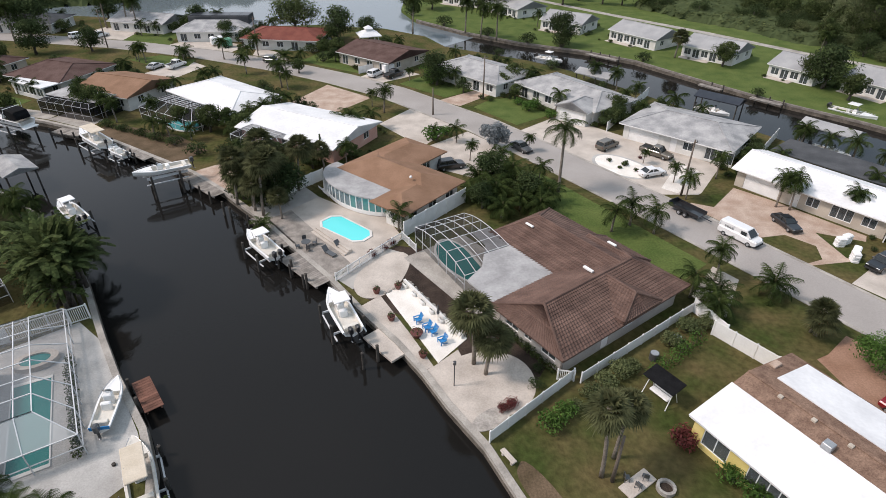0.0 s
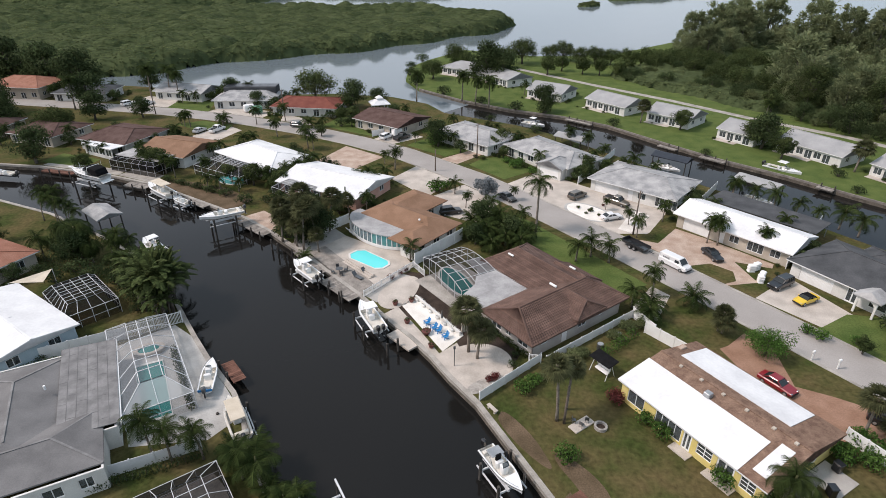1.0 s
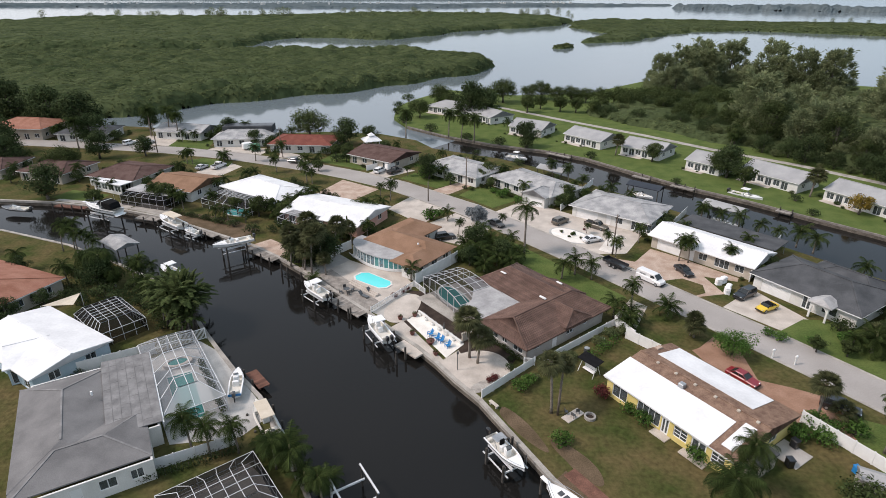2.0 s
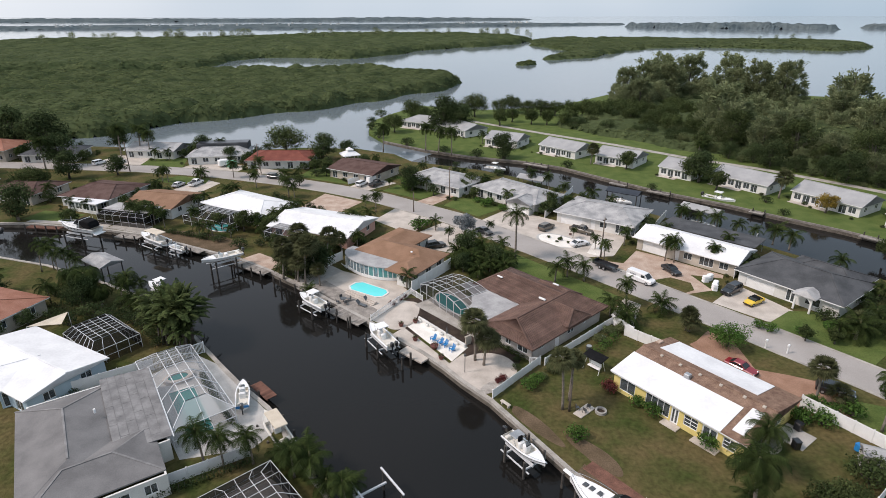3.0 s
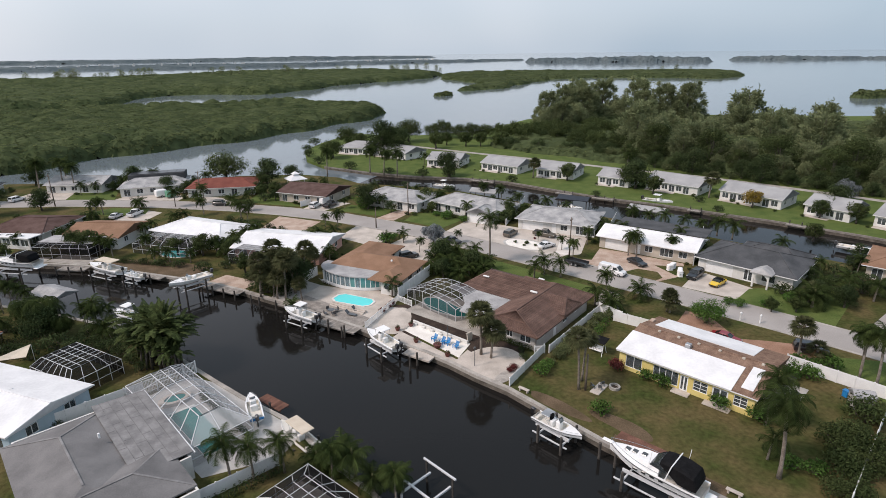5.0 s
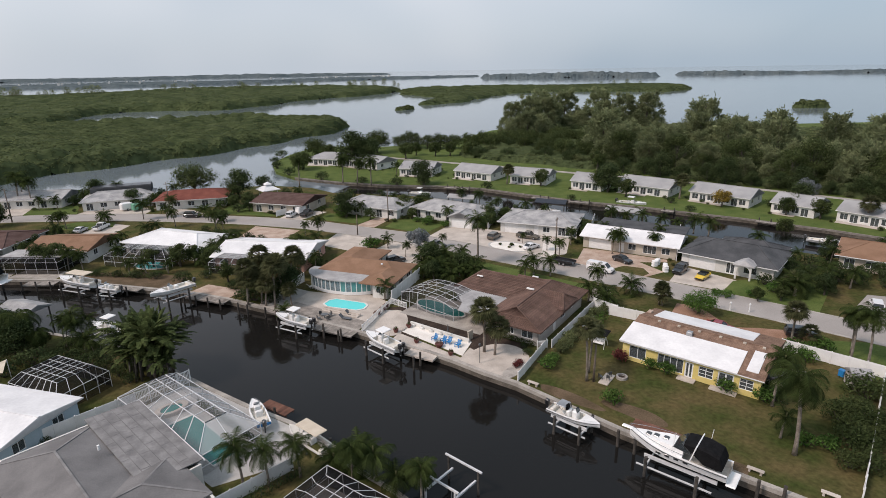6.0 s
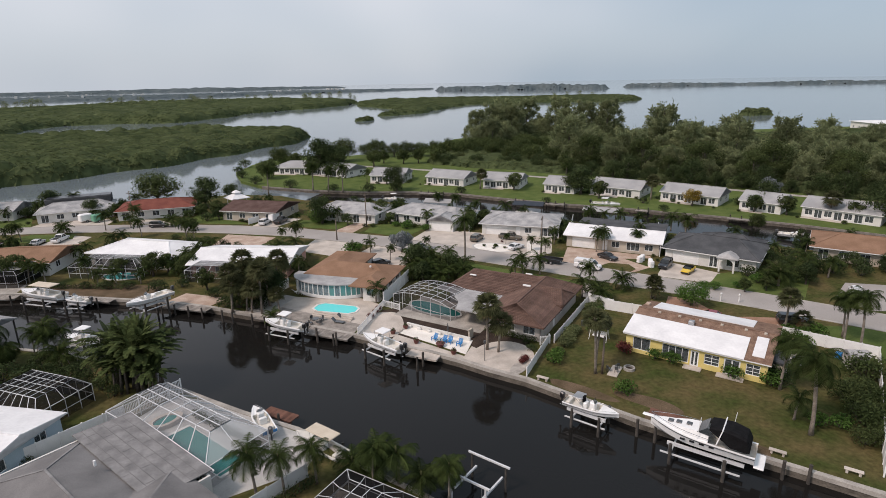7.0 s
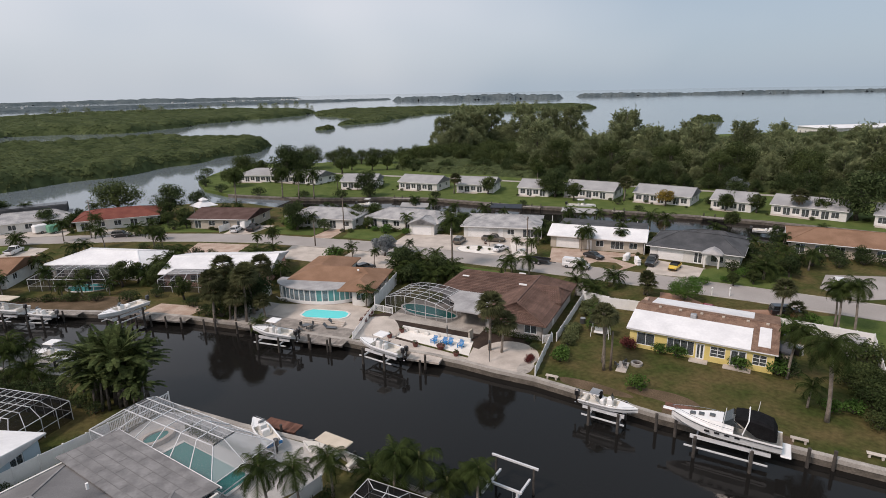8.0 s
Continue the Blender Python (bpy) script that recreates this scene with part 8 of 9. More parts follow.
grow(paddle_palm("travellers_palm", 6.0, "tall clump of broad upright paddle leaves by the water", 16),
     [(-37.4, 52.6, 1.1), (-38.8, 54.2, 1.15), (-40.4, 55.8, 1.0), (-38.0, 55.6, 1.05), (-40.6, 53.4, 0.75), (-41.6, 56.8, 0.8), (-36.8, 51.2, 0.6)], seed=10)
grow(feather_palm("weeping_palm", 4.6, 3.8, 30, "large weeping palm with long hanging fronds", 17, 0.3, 2.9, 1.15, 22, 0.24), [(-57.4, 67.4, 1.05), (-60.4, 69.8, 0.8), (-54.6, 66.0, 0.6)], seed=11)
grow(feather_palm("clumping_palm", 4.4, 2.0, 12, "slim clumping palm with several pale stems", 18, 0.7, 2.0, 0.6, 16, 0.08),
     [(-50.6, 66.6), (-49.8, 65.8, 1.1), (-49.0, 66.4, 0.95), (-51.2, 65.6, 0.9), (-48.4, 67.2, 0.9), (-51.8, 67.0, 1.0), (-47.0, 61.8, 0.55), (-46.4, 62.2, 0.5), (-65.0, 78.0, 1.1), (-66.4, 79.6, 1.2), (-68.4, 80.4, 1.2), (-70.0, 82.0, 1.1), (-63.4, 76.4, 1.0), (-67.2, 78.2, 1.0), (-71.6, 81.0, 1.1)], seed=12)

grow(broad_tree("round_tree", 4.4, 3.1, "dense bright green round tree", 21, LEAF_BRIGHT, 30, 60, 0.17, 0.2), [(39.8, 44.2, 0.85), (-2.0, 126.4, 1.05), (22.6, 118.6, 0.5)], vary=0.02)
grow(broad_tree("dark_tree", 5.0, 3.0, "dark green dense garden tree", 22, LEAF_DARK, 26, 52, 0.2, 0.25),
     [(-1.2, 125.2, 1.15), (7.4, 79.4, 0.7), (11.4, 75.0, 0.62), (5.6, 73.0, 0.55), (-22.5, 75.8, 1.05), (-20.4, 74.6, 0.9), (-19.6, 163.3, 1.0), (-27.4, 161.3, 1.25), (-68.0, 172.0, 1.0), (-56.0, 161.5, 0.8), (-66.0, 108.6, 0.65), (-92.6, 112.0, 1.2),
      (16.0, 207.0, 1.8), (22.0, 204.0, 1.5), (61.6, 45.2, 0.55), (64.2, 42.4, 0.6), (79.0, 125.0, 1.3), (-57.4, 66.2, 0.8), (-59.6, 70.6, 0.75), (-88.0, 80.0, 0.9), (-98, 80, 0.9), (-112, 82, 1.0),
      (-132, 154, 2.2), (-140, 150, 2.2), (-150, 158, 2.4), (-124, 146, 1.6), (-160, 150, 2.4), (-172, 160, 2.5), (-108.0, 162.0, 1.4), (-118, 178, 2.0), (-134, 186, 2.2), (-150, 190, 2.4), (-100, 186, 1.2), (-86, 150, 1.0), (-98, 147, 1.3), (-118, 138, 1.3), (-142, 136, 1.8),
      (30.6, 158.5, 1.2), (112, 88, 1.0), (120, 60, 1.6), (128, 45, 1.6)], seed=23)
grow(broad_tree("shade_tree", 10.0, 7.0, "large spreading shade tree by the lake", 24, LEAF, 40, 60, 0.36, 0.3), [(-40.5, 169.5, 0.95), (33.0, 237.0, 1.0), (24, 228, 0.8), (5.0, 236.0, 0.8), (-4, 205, 0.75), (79.0, 128.0, 0.65), (-100.0, 133.0, 0.7)], vary=0.05)
grow(broad_tree("silver_tree", 4.0, 2.2, "silvery grey fan-leaved palm tree", 25, LEAF_GREY, 20, 44, 0.24, 0.3), [(8.6, 92.4, 1.1), (125, 96, 1.2)], vary=0.02)
grow(broad_tree("golden_tree", 4.2, 2.4, "small tree with golden yellow leaves", 26, LEAF_YEL, 18, 46, 0.2, 0.3), [(95.6, 97.0, 1.15)], vary=0.02)
grow(broad_tree("garden_tree", 4.5, 2.2, "small olive green garden tree", 27, LEAF, 20, 46, 0.2, 0.3),
     [(-62.6, 106.4, 1.3), (-24.2, 81.2, 1.0), (-30.0, 86.0, 0.8), (-39.1, 98.6, 0.9), (-32.6, 97.2, 0.8), (-31.0, 100.4, 0.8), (-33.8, 95.8, 0.7), (-36.6, 100.0, 0.8), (64.6, 141.0, 1.1), (80.0, 117.6, 1.1), (103.6, 84.0, 0.9), (14.3, 116.6, 0.55), (-44.2, 100.4, 0.8), (29.6, 103.0, 0.7), (31.6, 107.0, 0.75), (12.4, 121.4, 0.75), (14.6, 125.0, 0.8), (52.0, 44.4, 0.5), (55.6, 43.2, 0.5),
      (-31.6, 133.0, 0.7), (-25.0, 146.0, 0.8), (-29.0, 148.0, 0.7), (9, 222, 1.2), (40, 214, 1.3), (47, 222, 1.2), (54, 216, 1.3), (60, 214, 1.2), (66, 209, 1.3), (71, 214, 1.2), (99, 160, 1.2), (-78, 105.8, 0.8), (108, 78, 0.9), (116, 66, 0.9), (87.5, 70.5, 0.8)], seed=28)

grow(shrub("green_bush", 1.5, 1.2, "round leafy green bush", 31, LEAF_BRIGHT), [(12.4, 27.8, 1.25), (9.3, 37.4, 1.0), (21.6, 32.8, 0.85), (22.7, 31.0, 1.05), (26.4, 25.2, 0.9), (10.6, 38.6, 0.7), (47.5, 48.6, 0.8), (48.6, 47.4, 0.8), (52.6, 46.4, 0.8), (57.6, 46.4, 1.0),
      (-1.2, 95.8, 1.3), (0.8, 98.2, 1.0), (16.2, 110.2, 1.0), (17.6, 112.4, 1.1), (14.6, 113.6, 0.9), (19.8, 106.4, 1.0), (-15, 99, 1.1), (28.8, 22.0, 1.2), (41.5, 27.2, 1.0), (42.6, 30.2, 1.0), (39.4, 28.0, 1.1), (43.5, 28.5, 1.1), (46.0, 28.4, 1.2), (26.0, 14.4, 0.9), (27.6, 13.2, 0.9)], seed=32)
grow(shrub("leafy_bush", 2.4, 1.9, "tall dense green bush in the corner of a yard", 37, LEAF, 16, 80, 0.15), [(33.2, 16.2), (34.6, 14.4), (32.2, 14.2, 0.9), (35.6, 16.6, 0.9), (30.6, 11.6, 0.9), (28.6, 9.6, 0.9), (36.6, 13.6, 0.9), (33.0, 11.8, 1.0)] + [(27.0 + 1.62 * k, 10.4 + 0.98 * k, 0.75 + 0.2 * (k % 3)) for k in range(0, 9, 2)], seed=38)
grow(shrub("dark_bush", 1.8, 1.6, "dark green spreading bush", 33, LEAF_DARK), [(29.6, 21.4, 1.0), (30.6, 22.6, 1.0), (-27.4, 76.2, 1.0), (-25.6, 74.8, 1.2), (-23.2, 73.0, 1.2), (-22.4, 76.4, 1.3), (-29.0, 81.6, 1.0),
      (-38.0, 89.4, 1.1), (-34.0, 89.6, 1.0), (-33.4, 93.0, 1.0), (-19.4, 85.6, 1.0), (-17.2, 88.4, 1.2), (-60.0, 68.0, 1.4), (-64.0, 70.4, 1.3), (-56.0, 66.2, 1.3), (-50.4, 65.0, 1.2), (-52.0, 40.6, 0.9), (-45.0, 57.6, 1.0), (-47.2, 59.4, 1.1), (-43.0, 55.0, 0.9), (-41.4, 52.8, 0.8), (-51.4, 61.0, 1.2), (-54.4, 62.4, 1.3), (-57.0, 60.0, 1.2), (-49.4, 61.4, 1.0), (-46.0, 61.4, 0.9), (-60.0, 62.0, 1.2), (-49.0, 43.6, 0.6), (-48, 42.2, 0.6), (-44.4, 46.0, 0.6), (-42.4, 47.0, 0.55),
      (-32.0, 150.0, 1.1), (-34.0, 141.0, 1.0), (-20.0, 141.5, 1.2), (-28.0, 142.4, 1.3), (62.6, 47.8, 1.3), (66.0, 48.6, 1.3), (59.0, 49.6, 1.1), (69.0, 49.0, 1.4), (72.0, 46.0, 1.3), (74.0, 44.0, 1.4), (76.0, 49.6, 1.2), (78.0, 46.0, 1.3), (80.4, 43.0, 1.2), (77.0, 41.0, 1.2), (82.4, 39.6, 1.2), (84.4, 36.4, 1.3), (74.0, 52.6, 1.4), (71.6, 55.4, 1.3), (8.6, 41.6, 0.45), (9.0, 43.6, 0.4), (7.0, 48.0, 0.5), (6.4, 49.6, 0.45), (8.6, 46.4, 0.45), (24.6, 137.8, 1.1), (13.6, 148.6, 1.0),
      (-57.8, 100.6, 0.8), (-54.0, 98.8, 0.7), (-50.0, 97.0, 0.8), (-46.6, 94.8, 0.8), (-43.0, 93.0, 0.8), (37.0, 84.2, 0.5), (63.0, 119.6, 0.9), (84.6, 96.4, 1.0), (47.4, 144.6, 1.2), (30.0, 157.0, 1.6), (22, 161, 1.5), (12, 168.5, 1.3), (0, 181, 1.5), (-10, 195, 1.7), (-13, 212, 1.7), (-13, 224, 1.7), (-9, 240, 1.8),
      (108, 92, 1.2), (121, 66, 1.3), (86.5, 106, 1.0)], seed=34)
grow(shrub("red_bush", 1.4, 1.0, "dark red leafed bush", 35, LEAF_RED), [(19.2, 35.9, 1.15), (6.3, 39.5, 0.5), (5.6, 39.1, 0.45), (-7.6, 61.6, 0.6), (-6.4, 63.0, 0.5), (-5.6, 64.0, 0.5), (31.0, 89.2, 0.3)], seed=36)
grow(shrub("gravel_plant", 0.6, 0.5, "small spiky plant in white gravel", 97, LEAF, 7, 30, 0.1), [(25.9, 88.1, 1.0), (27.9, 86.5, 1.3), (29.1, 84.7, 0.9), (26.9, 85.5, 0.8), (28.5, 87.7, 0.7)], seed=98)
# hedges
def hedge(A, B, height, width, label, leaf_m, seed):
    rng = random.Random(seed)
    L = math.hypot(B[0] - A[0], B[1] - A[1])
    t = thing("hedge", A[0], A[1], heading(A, B), label, "hedge")
    m, w = M(), M()
    n = max(3, int(L / 0.55))
    for k in range(n):
        x = L * (k + 0.5) / n
        w.tube([(x, 0, 0), (x + rng.uniform(-0.1, 0.1), 0, height * 0.7)], 0.03, 4, False)
        leaf_cards(m, (x, rng.uniform(-0.15, 0.15) * width, height * 0.55), height * 0.52 * rng.uniform(0.85, 1.15), 60, 0.12, rng, 1.0)
    tagged(part("wood", w, BARK_DARK, t), kind="stuff")
    part("foliage", m, leaf_m, t)


hedge((18.4, 42.4), (25.0, 47.6), 1.5, 1.0, "leafy bright green hedge along a white fence", LEAF_BRIGHT, 41)
grow(shrub("yard_bush", 1.5, 1.2, "loose grey-green bush against a white fence", 95, LEAF_OLIVE, 14, 70, 0.13), [(13.2, 40.6, 0.9), (14.6, 41.8, 1.1), (16.2, 43.2, 1.0), (17.4, 43.8, 0.8), (22.0, 47.0, 1.1), (24.2, 49.0, 1.2), (26.0, 49.6, 1.0), (11.6, 39.4, 0.7)], seed=96)
hedge((-49.6, 40.0), (-40.6, 44.6), 0.8, 0.6, "low yellow-green hedge along a white fence", LEAF_BRIGHT, 42)
hedge((-33.0, 44.4), (-26.6, 34.0), 0.9, 0.6, "clipped dark hedge beside a screen cage", LEAF, 43)
hedge((-58.6, 101.2), (-43.8, 93.4), 1.0, 0.8, "clipped green hedge behind a canal wall", LEAF, 44)
hedge((-55.0, 62.0), (-66.0, 68.0), 1.6, 1.2, "dense hedge before a rust-roofed house", LEAF_DARK, 45)
hedge((-22.8, 28.0), (-32.0, 23.6), 1.1, 0.9, "dark hedge along a white wall", LEAF_DARK, 46)
hedge((15.0, 114.8), (21.4, 107.4), 1.1, 0.9, "clipped hedge before a house", LEAF, 47)
hedge((10.4, 43.2), (6.2, 49.2), 0.8, 0.7, "low planting below the house wall", LEAF, 48)
hedge((84.0, 205.0), (112.0, 172.0), 1.8, 1.2, "long clipped hedge behind the lane", LEAF, 49)
hedge((112.0, 172.0), (128.0, 141.0), 1.8, 1.2, "long clipped hedge behind the lane", LEAF, 51)
hedge((128.0, 141.0), (150.0, 99.0), 1.8, 1.2, "long clipped hedge behind the lane", LEAF, 52)
hedge((74.0, 210.0), (86.0, 196.0), 1.8, 1.2, "long clipped hedge behind the lane", LEAF, 50)

# cypress spire by the pink house
t = thing("cypress", -18.4, 88.6, 0, "slim dark cypress spire", "tree")
m = M()
_r = random.Random(9)
for k in range(14):
    leaf_cards(m, (0, 0, 0.4 + 0.26 * k), 0.42 * (1 - k / 18), 40, 0.12, _r, 1.0)
part("foliage", m, LEAF_DARK, t)
part("trunk", M().tube([(0, 0, 0), (0, 0, 3.4)], [0.08, 0.02], 6), BARK_DARK, t)

# ---- the grove behind the cottages ----
GROVE = [(57, 211), (73, 194), (90, 170), (106, 147), (123, 121), (138, 92), (156, 58), (190, 5), (330, 20), (420, 120), (400, 190), (300, 210), (215, 240), (180, 285), (150, 300), (118, 270), (96, 240)]
canopy("scrub_woods", GROVE, 5.0, 2.0, 5.0, "low dense green scrub under taller trees", MANGROVE, 21, 50000, 0.5, base=-0.3)
canopy("grove_woods", [(104, 172), (116, 148), (129, 122), (143, 95), (160, 61), (192, 10), (300, 40), (290, 130), (230, 200), (192, 246), (160, 244), (136, 222), (120, 204)], 9.0, 1.8, 6.5, "dense dark mass of crowns under taller trees", MANGROVE, 22, 60000, 0.5, base=-0.3, leaf_m=GROVE_LEAF)
canopy("grove_woods", [(104, 250), (112, 242), (135, 256), (160, 262), (180, 238), (196, 242), (182, 266), (160, 290), (136, 286), (114, 266)], 11.0, 1.8, 6.5, "dense mass of grey-green crowns under tall trees", MANGROVE, 23, 14000, 0.5, base=-0.3, leaf_m=GROVE_LEAF)
def plumes(m, base, way, count, length, rng):
    """Feathery wisps that rise from a bough and bend over."""
    for _ in range(count):
        d = (way + Vector((rng.gauss(0, 0.55), rng.gauss(0, 0.55), rng.gauss(0.25, 0.45)))).normalized()
        p = base + Vector((rng.gauss(0, 0.45), rng.gauss(0, 0.45), rng.gauss(0, 0.5)))
        side = d.cross(Vector((rng.gauss(0, 1), rng.gauss(0, 1), rng.gauss(0, 1)))).normalized() * rng.uniform(0.09, 0.2)
        l = length * rng.uniform(0.6, 1.2)
        tip = p + d * l - Vector((0, 0, 0.22 * l))
        mid = p + d * l * 0.55
        m.add([p, mid + side, tip, mid - side], [(0, 1, 2, 3)])


def needle_tree(name, height, spread, label, seed, cards=60, card=1.3):
    """A tall, ragged tree with feathery wisps of needles on rising boughs."""
    rng = random.Random(seed)
    t = thing(name, 0, 0, 0, label, "tree", "trees of the grove")
    wood, crown = M(), M()
    wood.tube([(0, 0, 0), (0.2, 0.1, height * 0.5), (0, 0, height * 0.97)], [0.32, 0.2, 0.04], 7)
    for k in range(64):
        u = k / 64
        z = height * (0.12 + 0.86 * u)
        r = spread * (1.0 - 0.5 * u ** 2.2) * rng.uniform(0.2, 1.0)
        a = 2.4 * k + rng.uniform(-0.5, 0.5)
        c = Vector((r * math.cos(a), r * math.sin(a), z + rng.uniform(-0.7, 0.9)))
        if k % 3 == 0:
            wood.tube([(0, 0, z - r * 0.6), c], [0.07, 0.02], 4, False)
        plumes(crown, c, Vector((math.cos(a) * 0.6, math.sin(a) * 0.6, 0.7)), cards, card, rng)
    part("trunk", wood, BARK_DARK, t, smooth=True)
    part("crown", crown, LEAF_PINE, t)
    return t


tall = [(112, 258), (119, 264), (127, 268), (133, 276), (141, 280), (149, 284), (157, 282), (165, 276), (172, 268), (179, 260), (186, 250), (121, 256), (138, 268), (152, 272), (168, 258), (107, 250), (114, 246), (128, 258), (145, 272), (160, 270), (176, 250), (193, 244), (182, 240)]
grow(needle_tree("pine_tree", 15.0, 6.2, "tall ragged grey-green pine of the grove", 51, 90, 1.5), tall[0::2], seed=52, vary=0.25)
grow(broad_tree("tall_grove_tree", 13.8, 6.6, "tall round-headed grey-green tree of the grove", 71, LEAF_PINE, 60, 110, 0.28, 0.12), tall[1::2], seed=72, vary=0.25)
_r = random.Random(77)
WOOD = [(106, 173), (119, 150), (133, 124), (148, 96), (165, 62), (196, 12), (300, 30), (280, 120), (215, 195), (185, 240), (158, 238), (138, 214), (122, 200)]
low = []
while len(low) < 105:
    x, y = 105 + 190 * _r.random() ** 1.5, _r.uniform(20, 240)
    if inside(WOOD, np.array([x]), np.array([y]))[0]:
        low.append((x, y, _r.uniform(0.75, 1.35)))
grow(needle_tree("pine_tree", 11.0, 5.6, "ragged grey-green pine of the grove", 53), low[0::3], seed=54)
grow(needle_tree("pine_tree", 11.0, 5.0, "tall plumed grey-green pine of the grove", 73), low[1::3], seed=74, vary=0.2)
grow(needle_tree("pine_tree", 10.2, 5.8, "bushy grey-green pine of the grove", 75), low[2::3], seed=76)
edge = [(122, 146), (127, 136), (132, 127), (137, 118), (142, 109), (147, 100), (151, 91), (156, 83), (161, 73), (117, 155), (166, 64), (172, 54), (135, 134), (145, 116), (155, 99), (166, 80), (112, 164), (117, 147, 0.7), (123, 134, 0.75), (129, 122, 0.7), (135, 110, 0.75), (141, 99, 0.7), (147, 88, 0.75), (153, 76, 0.7), (159, 64, 0.7), (166, 52, 0.7), (109, 160, 0.6), (120, 140, 0.65), (126, 128, 0.6), (132, 116, 0.65), (138, 105, 0.6), (144, 93, 0.65)]
grow(broad_tree("grove_tree", 11.0, 5.2, "broad dark tree at the grove's edge", 55, LEAF, 40, 90, 0.22, 0.16), edge[0::2], seed=56, vary=0.2)
grow(needle_tree("pine_tree", 10.8, 4.8, "tall plumed pine at the grove's edge", 59), edge[1::2], seed=60, vary=0.2)
grow(broad_tree("bay_tree", 7.0, 4.6, "spreading tree near the bay", 57, LEAF, 28, 80, 0.24, 0.2), [(110, 172, 1.0), (103, 190, 1.0), (108, 184, 1.1), (98, 226), (90, 228), (84, 232), (104, 232), (76, 232), (70, 236), (64, 238), (58, 240), (46, 244), (52, 246), (112, 214), (120, 200), (110, 228), (392, 190), (415, 180), (96, 214), (104, 206), (116, 222), (128, 236), (88, 222), (132, 226)] + [(82 + 52 * _r.random(), 196 + 56 * _r.random(), _r.uniform(0.5, 1.0)) for _ in range(20)], seed=58)
# bushy trees over the scrub between the cottages and the bay
FRONT = [(66, 208), (80, 192), (94, 170), (107, 151), (118, 158), (124, 190), (112, 212), (96, 222), (80, 220)]
scrub = []
while len(scrub) < 46:
    x, y = _r.uniform(60, 126), _r.uniform(148, 224)
    if inside(FRONT, np.array([x]), np.array([y]))[0]:
        scrub.append((x, y, _r.uniform(0.7, 1.2)))
grow(broad_tree("scrub_tree", 6.0, 4.2, "low bushy dark green tree in the scrub", 95, LEAF_DARK, 30, 80, 0.2, 0.06), scrub[0::2], seed=96, vary=0.2)
grow(broad_tree("scrub_tree", 5.6, 4.0, "low bushy olive-green tree in the scrub", 97, LEAF_OLIVE, 30, 80, 0.2, 0.06), scrub[1::2], seed=98, vary=0.2)
# thicket along the lane
lane = [(103 + 61.5 * k / 17 + 1.2 * math.sin(2.1 * k), 150.5 - 101 * k / 17) for k in range(18)]
grow(broad_tree("thicket_tree", 6.5, 3.8, "dark leafy tree in the thicket beside a lane", 91, LEAF_DARK, 34, 80, 0.2, 0.1), [(x, y, 0.85 + 0.25 * (k % 3)) for k, (x, y) in enumerate(lane)], seed=92, vary=0.2)
grow(shrub("thicket_bush", 2.6, 2.4, "dense olive bush in the thicket beside a lane", 93, LEAF_OLIVE, 18, 80, 0.17), [(x + 1.5, y - 4.5, 0.8) for x, y in lane], seed=94, vary=0.25)
# pines that stand above the far mangroves
_far = []
for _ in range(64):
    k = _r.random()
    _far.append((-560 + 800 * k + _r.uniform(-20, 20), 940 + 210 * k + _r.uniform(-50, 10), _r.uniform(0.6, 1.15)))
_far += [(250, 1010, 0.7), (256, 1060, 0.8), (600, 860, 0.6), (620, 850, 0.7), (640, 840, 0.6), (580, 870, 0.6)]
grow(needle_tree("far_pine", 15.0, 6.0, "distant pine above the mangroves", 81, 9, 2.6), _far, seed=82)
# pale buildings beyond the grove
h = house("long_pale_building", (352, 196), (420, 168), 26, "long white low building beyond the woods", STUCCO, WHITE_ROOF, rise=1.2, hip=(8, 8), over=0.8, height=4.5)
house("long_pale_building", (243, 160), (252, 152), 9, "small white building at the woods' edge", STUCCO, WHITE_ROOF, rise=1.6, hip=(3, 3), over=0.6, height=3.5)

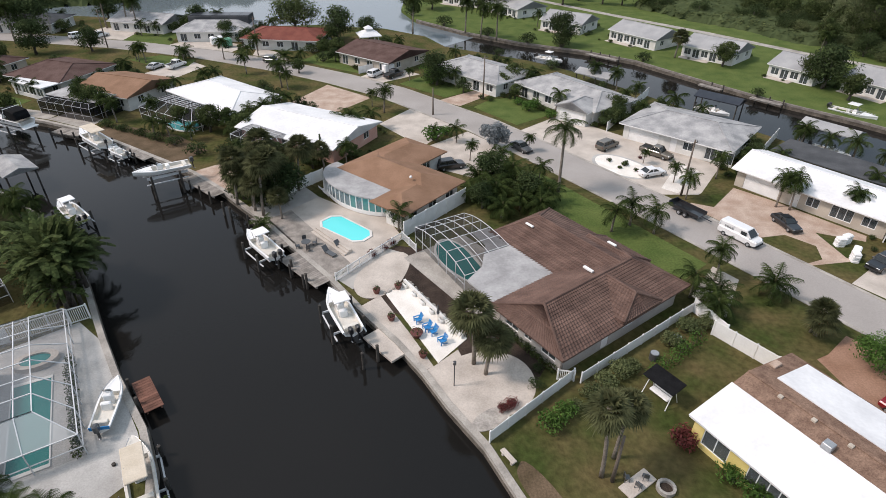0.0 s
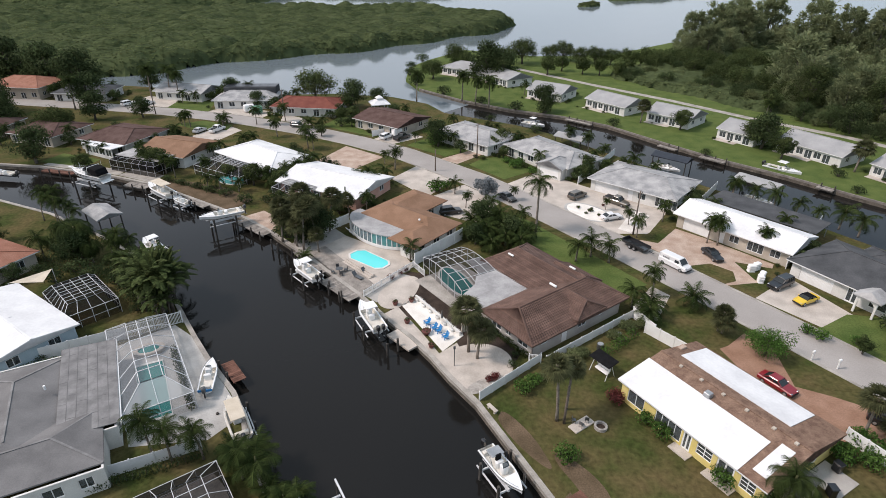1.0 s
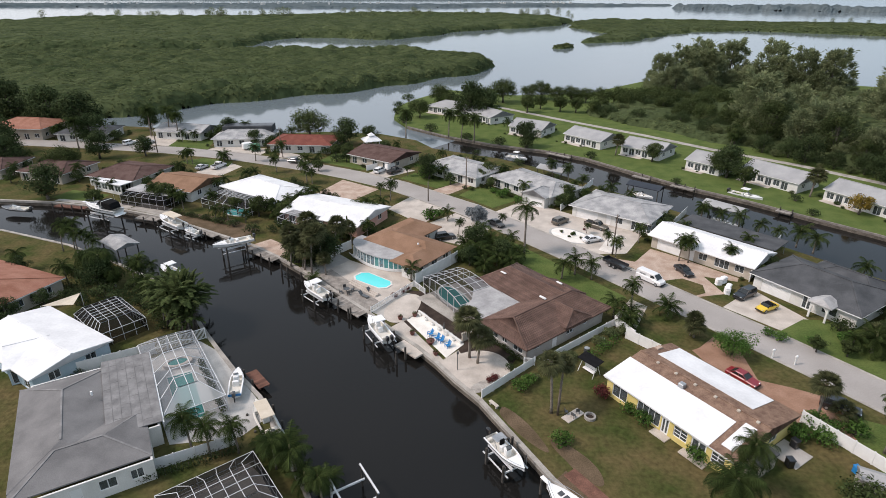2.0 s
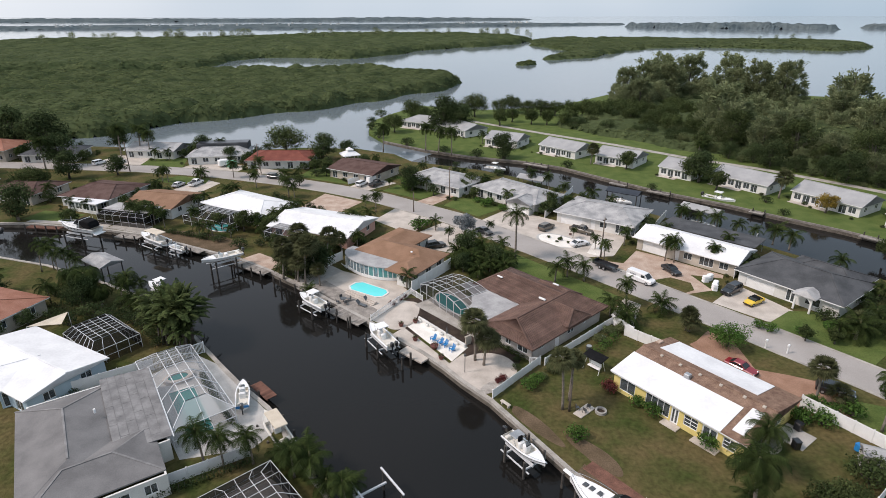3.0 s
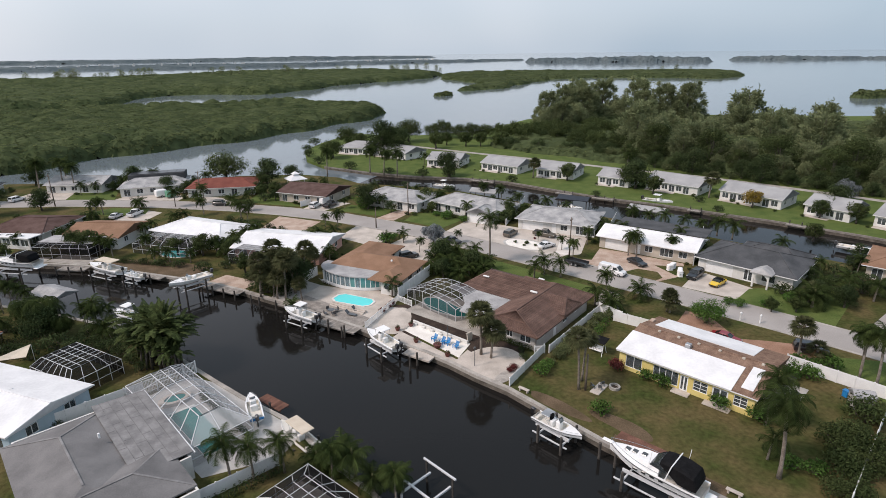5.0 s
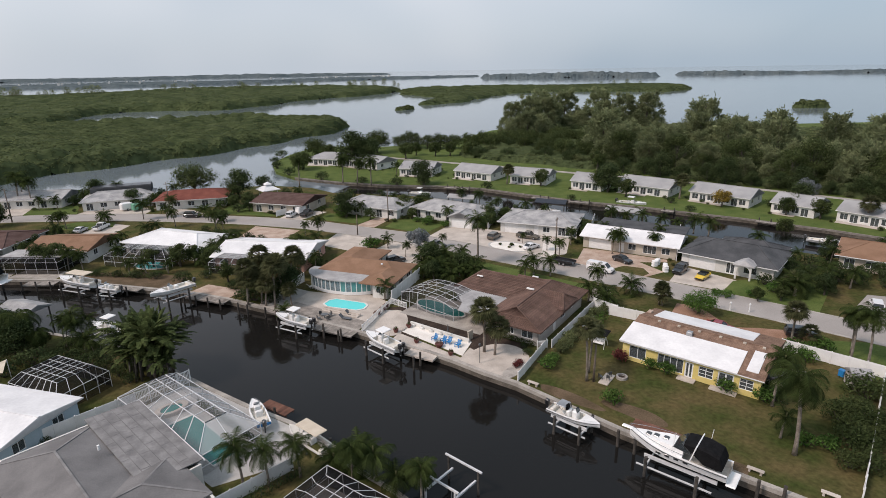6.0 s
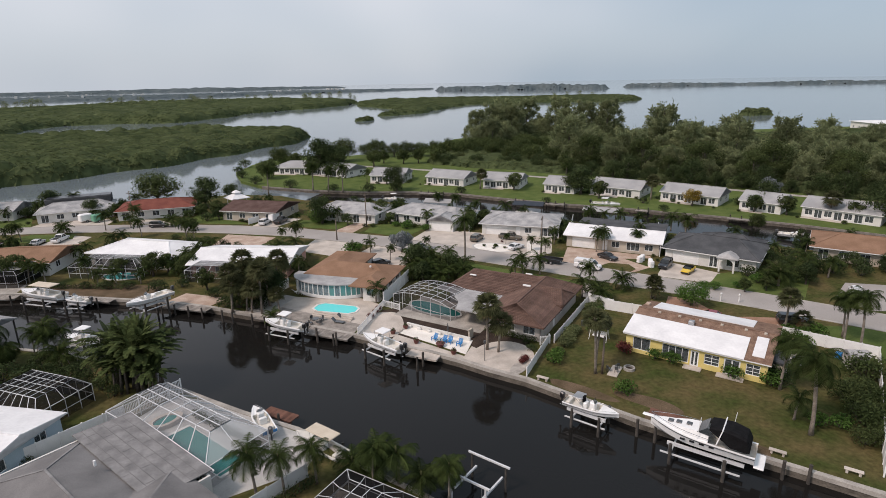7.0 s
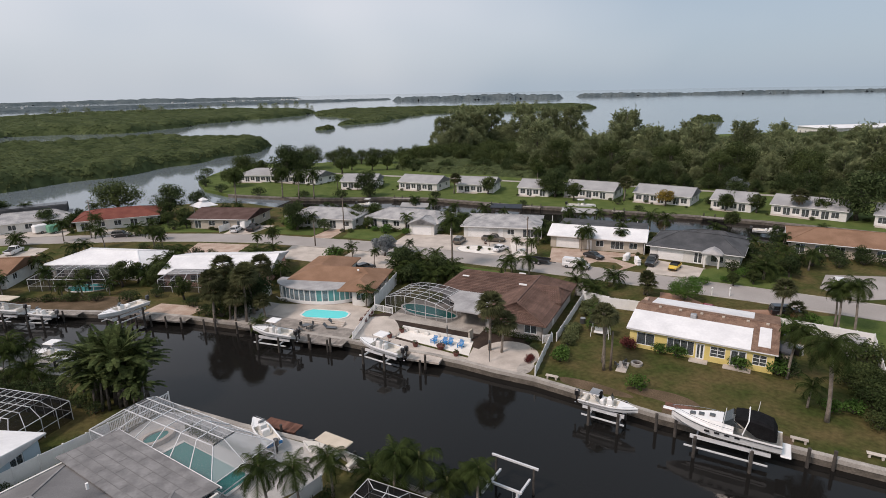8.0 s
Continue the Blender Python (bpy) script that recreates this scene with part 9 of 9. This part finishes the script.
# planting round the other houses
def free(x, y, gap=0.8):
    for A, B, d in FOOT:
        u = (Vector(B) - Vector(A))
        L = u.length
        u = u / L
        p = Vector((x, y)) - Vector(A)
        s, v = p.dot(u), p.dot(Vector((-u.y, u.x)))
        if -gap < s < L + gap and -gap < v < d + gap:
            return False
    X, Y = np.array([x]), np.array([y])
    if any(inside(q, X, Y)[0] for q in PAVED):
        return False
    for a, b in zip(ROAD_MID, ROAD_MID[1:]):
        a, b = Vector(a), Vector(b)
        k = max(0, min(1, (Vector((x, y)) - a).dot(b - a) / (b - a).length_squared))
        if (a + (b - a) * k - Vector((x, y))).length < 4.6:
            return False
    return True


_r = random.Random(101)
spots = []
for A, B, d in FOOT:
    u = Vector(B) - Vector(A)
    L = u.length
    u = u / L
    n = Vector((-u.y, u.x))
    if A[1] < 62 and A[0] < 45 or A[0] > 240:
        continue
    for k in range(int((L + d) * 0.85)):
        s, v = _r.choice(((_r.uniform(-1, L + 1), -_r.uniform(1.0, 3.0)), (_r.uniform(-1, L + 1), d + _r.uniform(1.0, 3.0)), (-_r.uniform(1.0, 2.6), _r.uniform(0, d)), (L + _r.uniform(1.0, 2.6), _r.uniform(0, d))))
        q = Vector(A) + u * s + n * v
        if free(q.x, q.y) and not (51 < q.x < 62 and 44 < q.y < 62):
            spots.append((q.x, q.y, _r.uniform(0.4, 0.95)))
row = [p for p in spots if p[0] * 0.86 + p[1] * 0.5 > 118]
yard = [p for p in spots if p not in row]
grow(shrub("garden_shrub", 1.5, 1.2, "leafy green shrub beside a house wall", 61, LEAF), yard[0::3] + row[0::4], seed=62)
grow(shrub("garden_shrub", 1.7, 1.3, "dark leafy shrub beside a house wall", 63, LEAF_DARK), yard[1::3], seed=64)
grow(feather_palm("garden_palm", 3.0, 2.0, 13, "slim young palm beside a house", 65, 0.3, 2.0, 0.6, 16, 0.1), [(x, y, 0.7 + z * 0.6) for x, y, z in yard[2::6]], seed=66)
grow(broad_tree("garden_tree", 3.8, 1.9, "small rounded tree in a yard", 67, LEAF_DARK, 18, 40, 0.18, 0.3), [(x, y, 0.6 + z * 0.5) for x, y, z in yard[5::6]], seed=68)
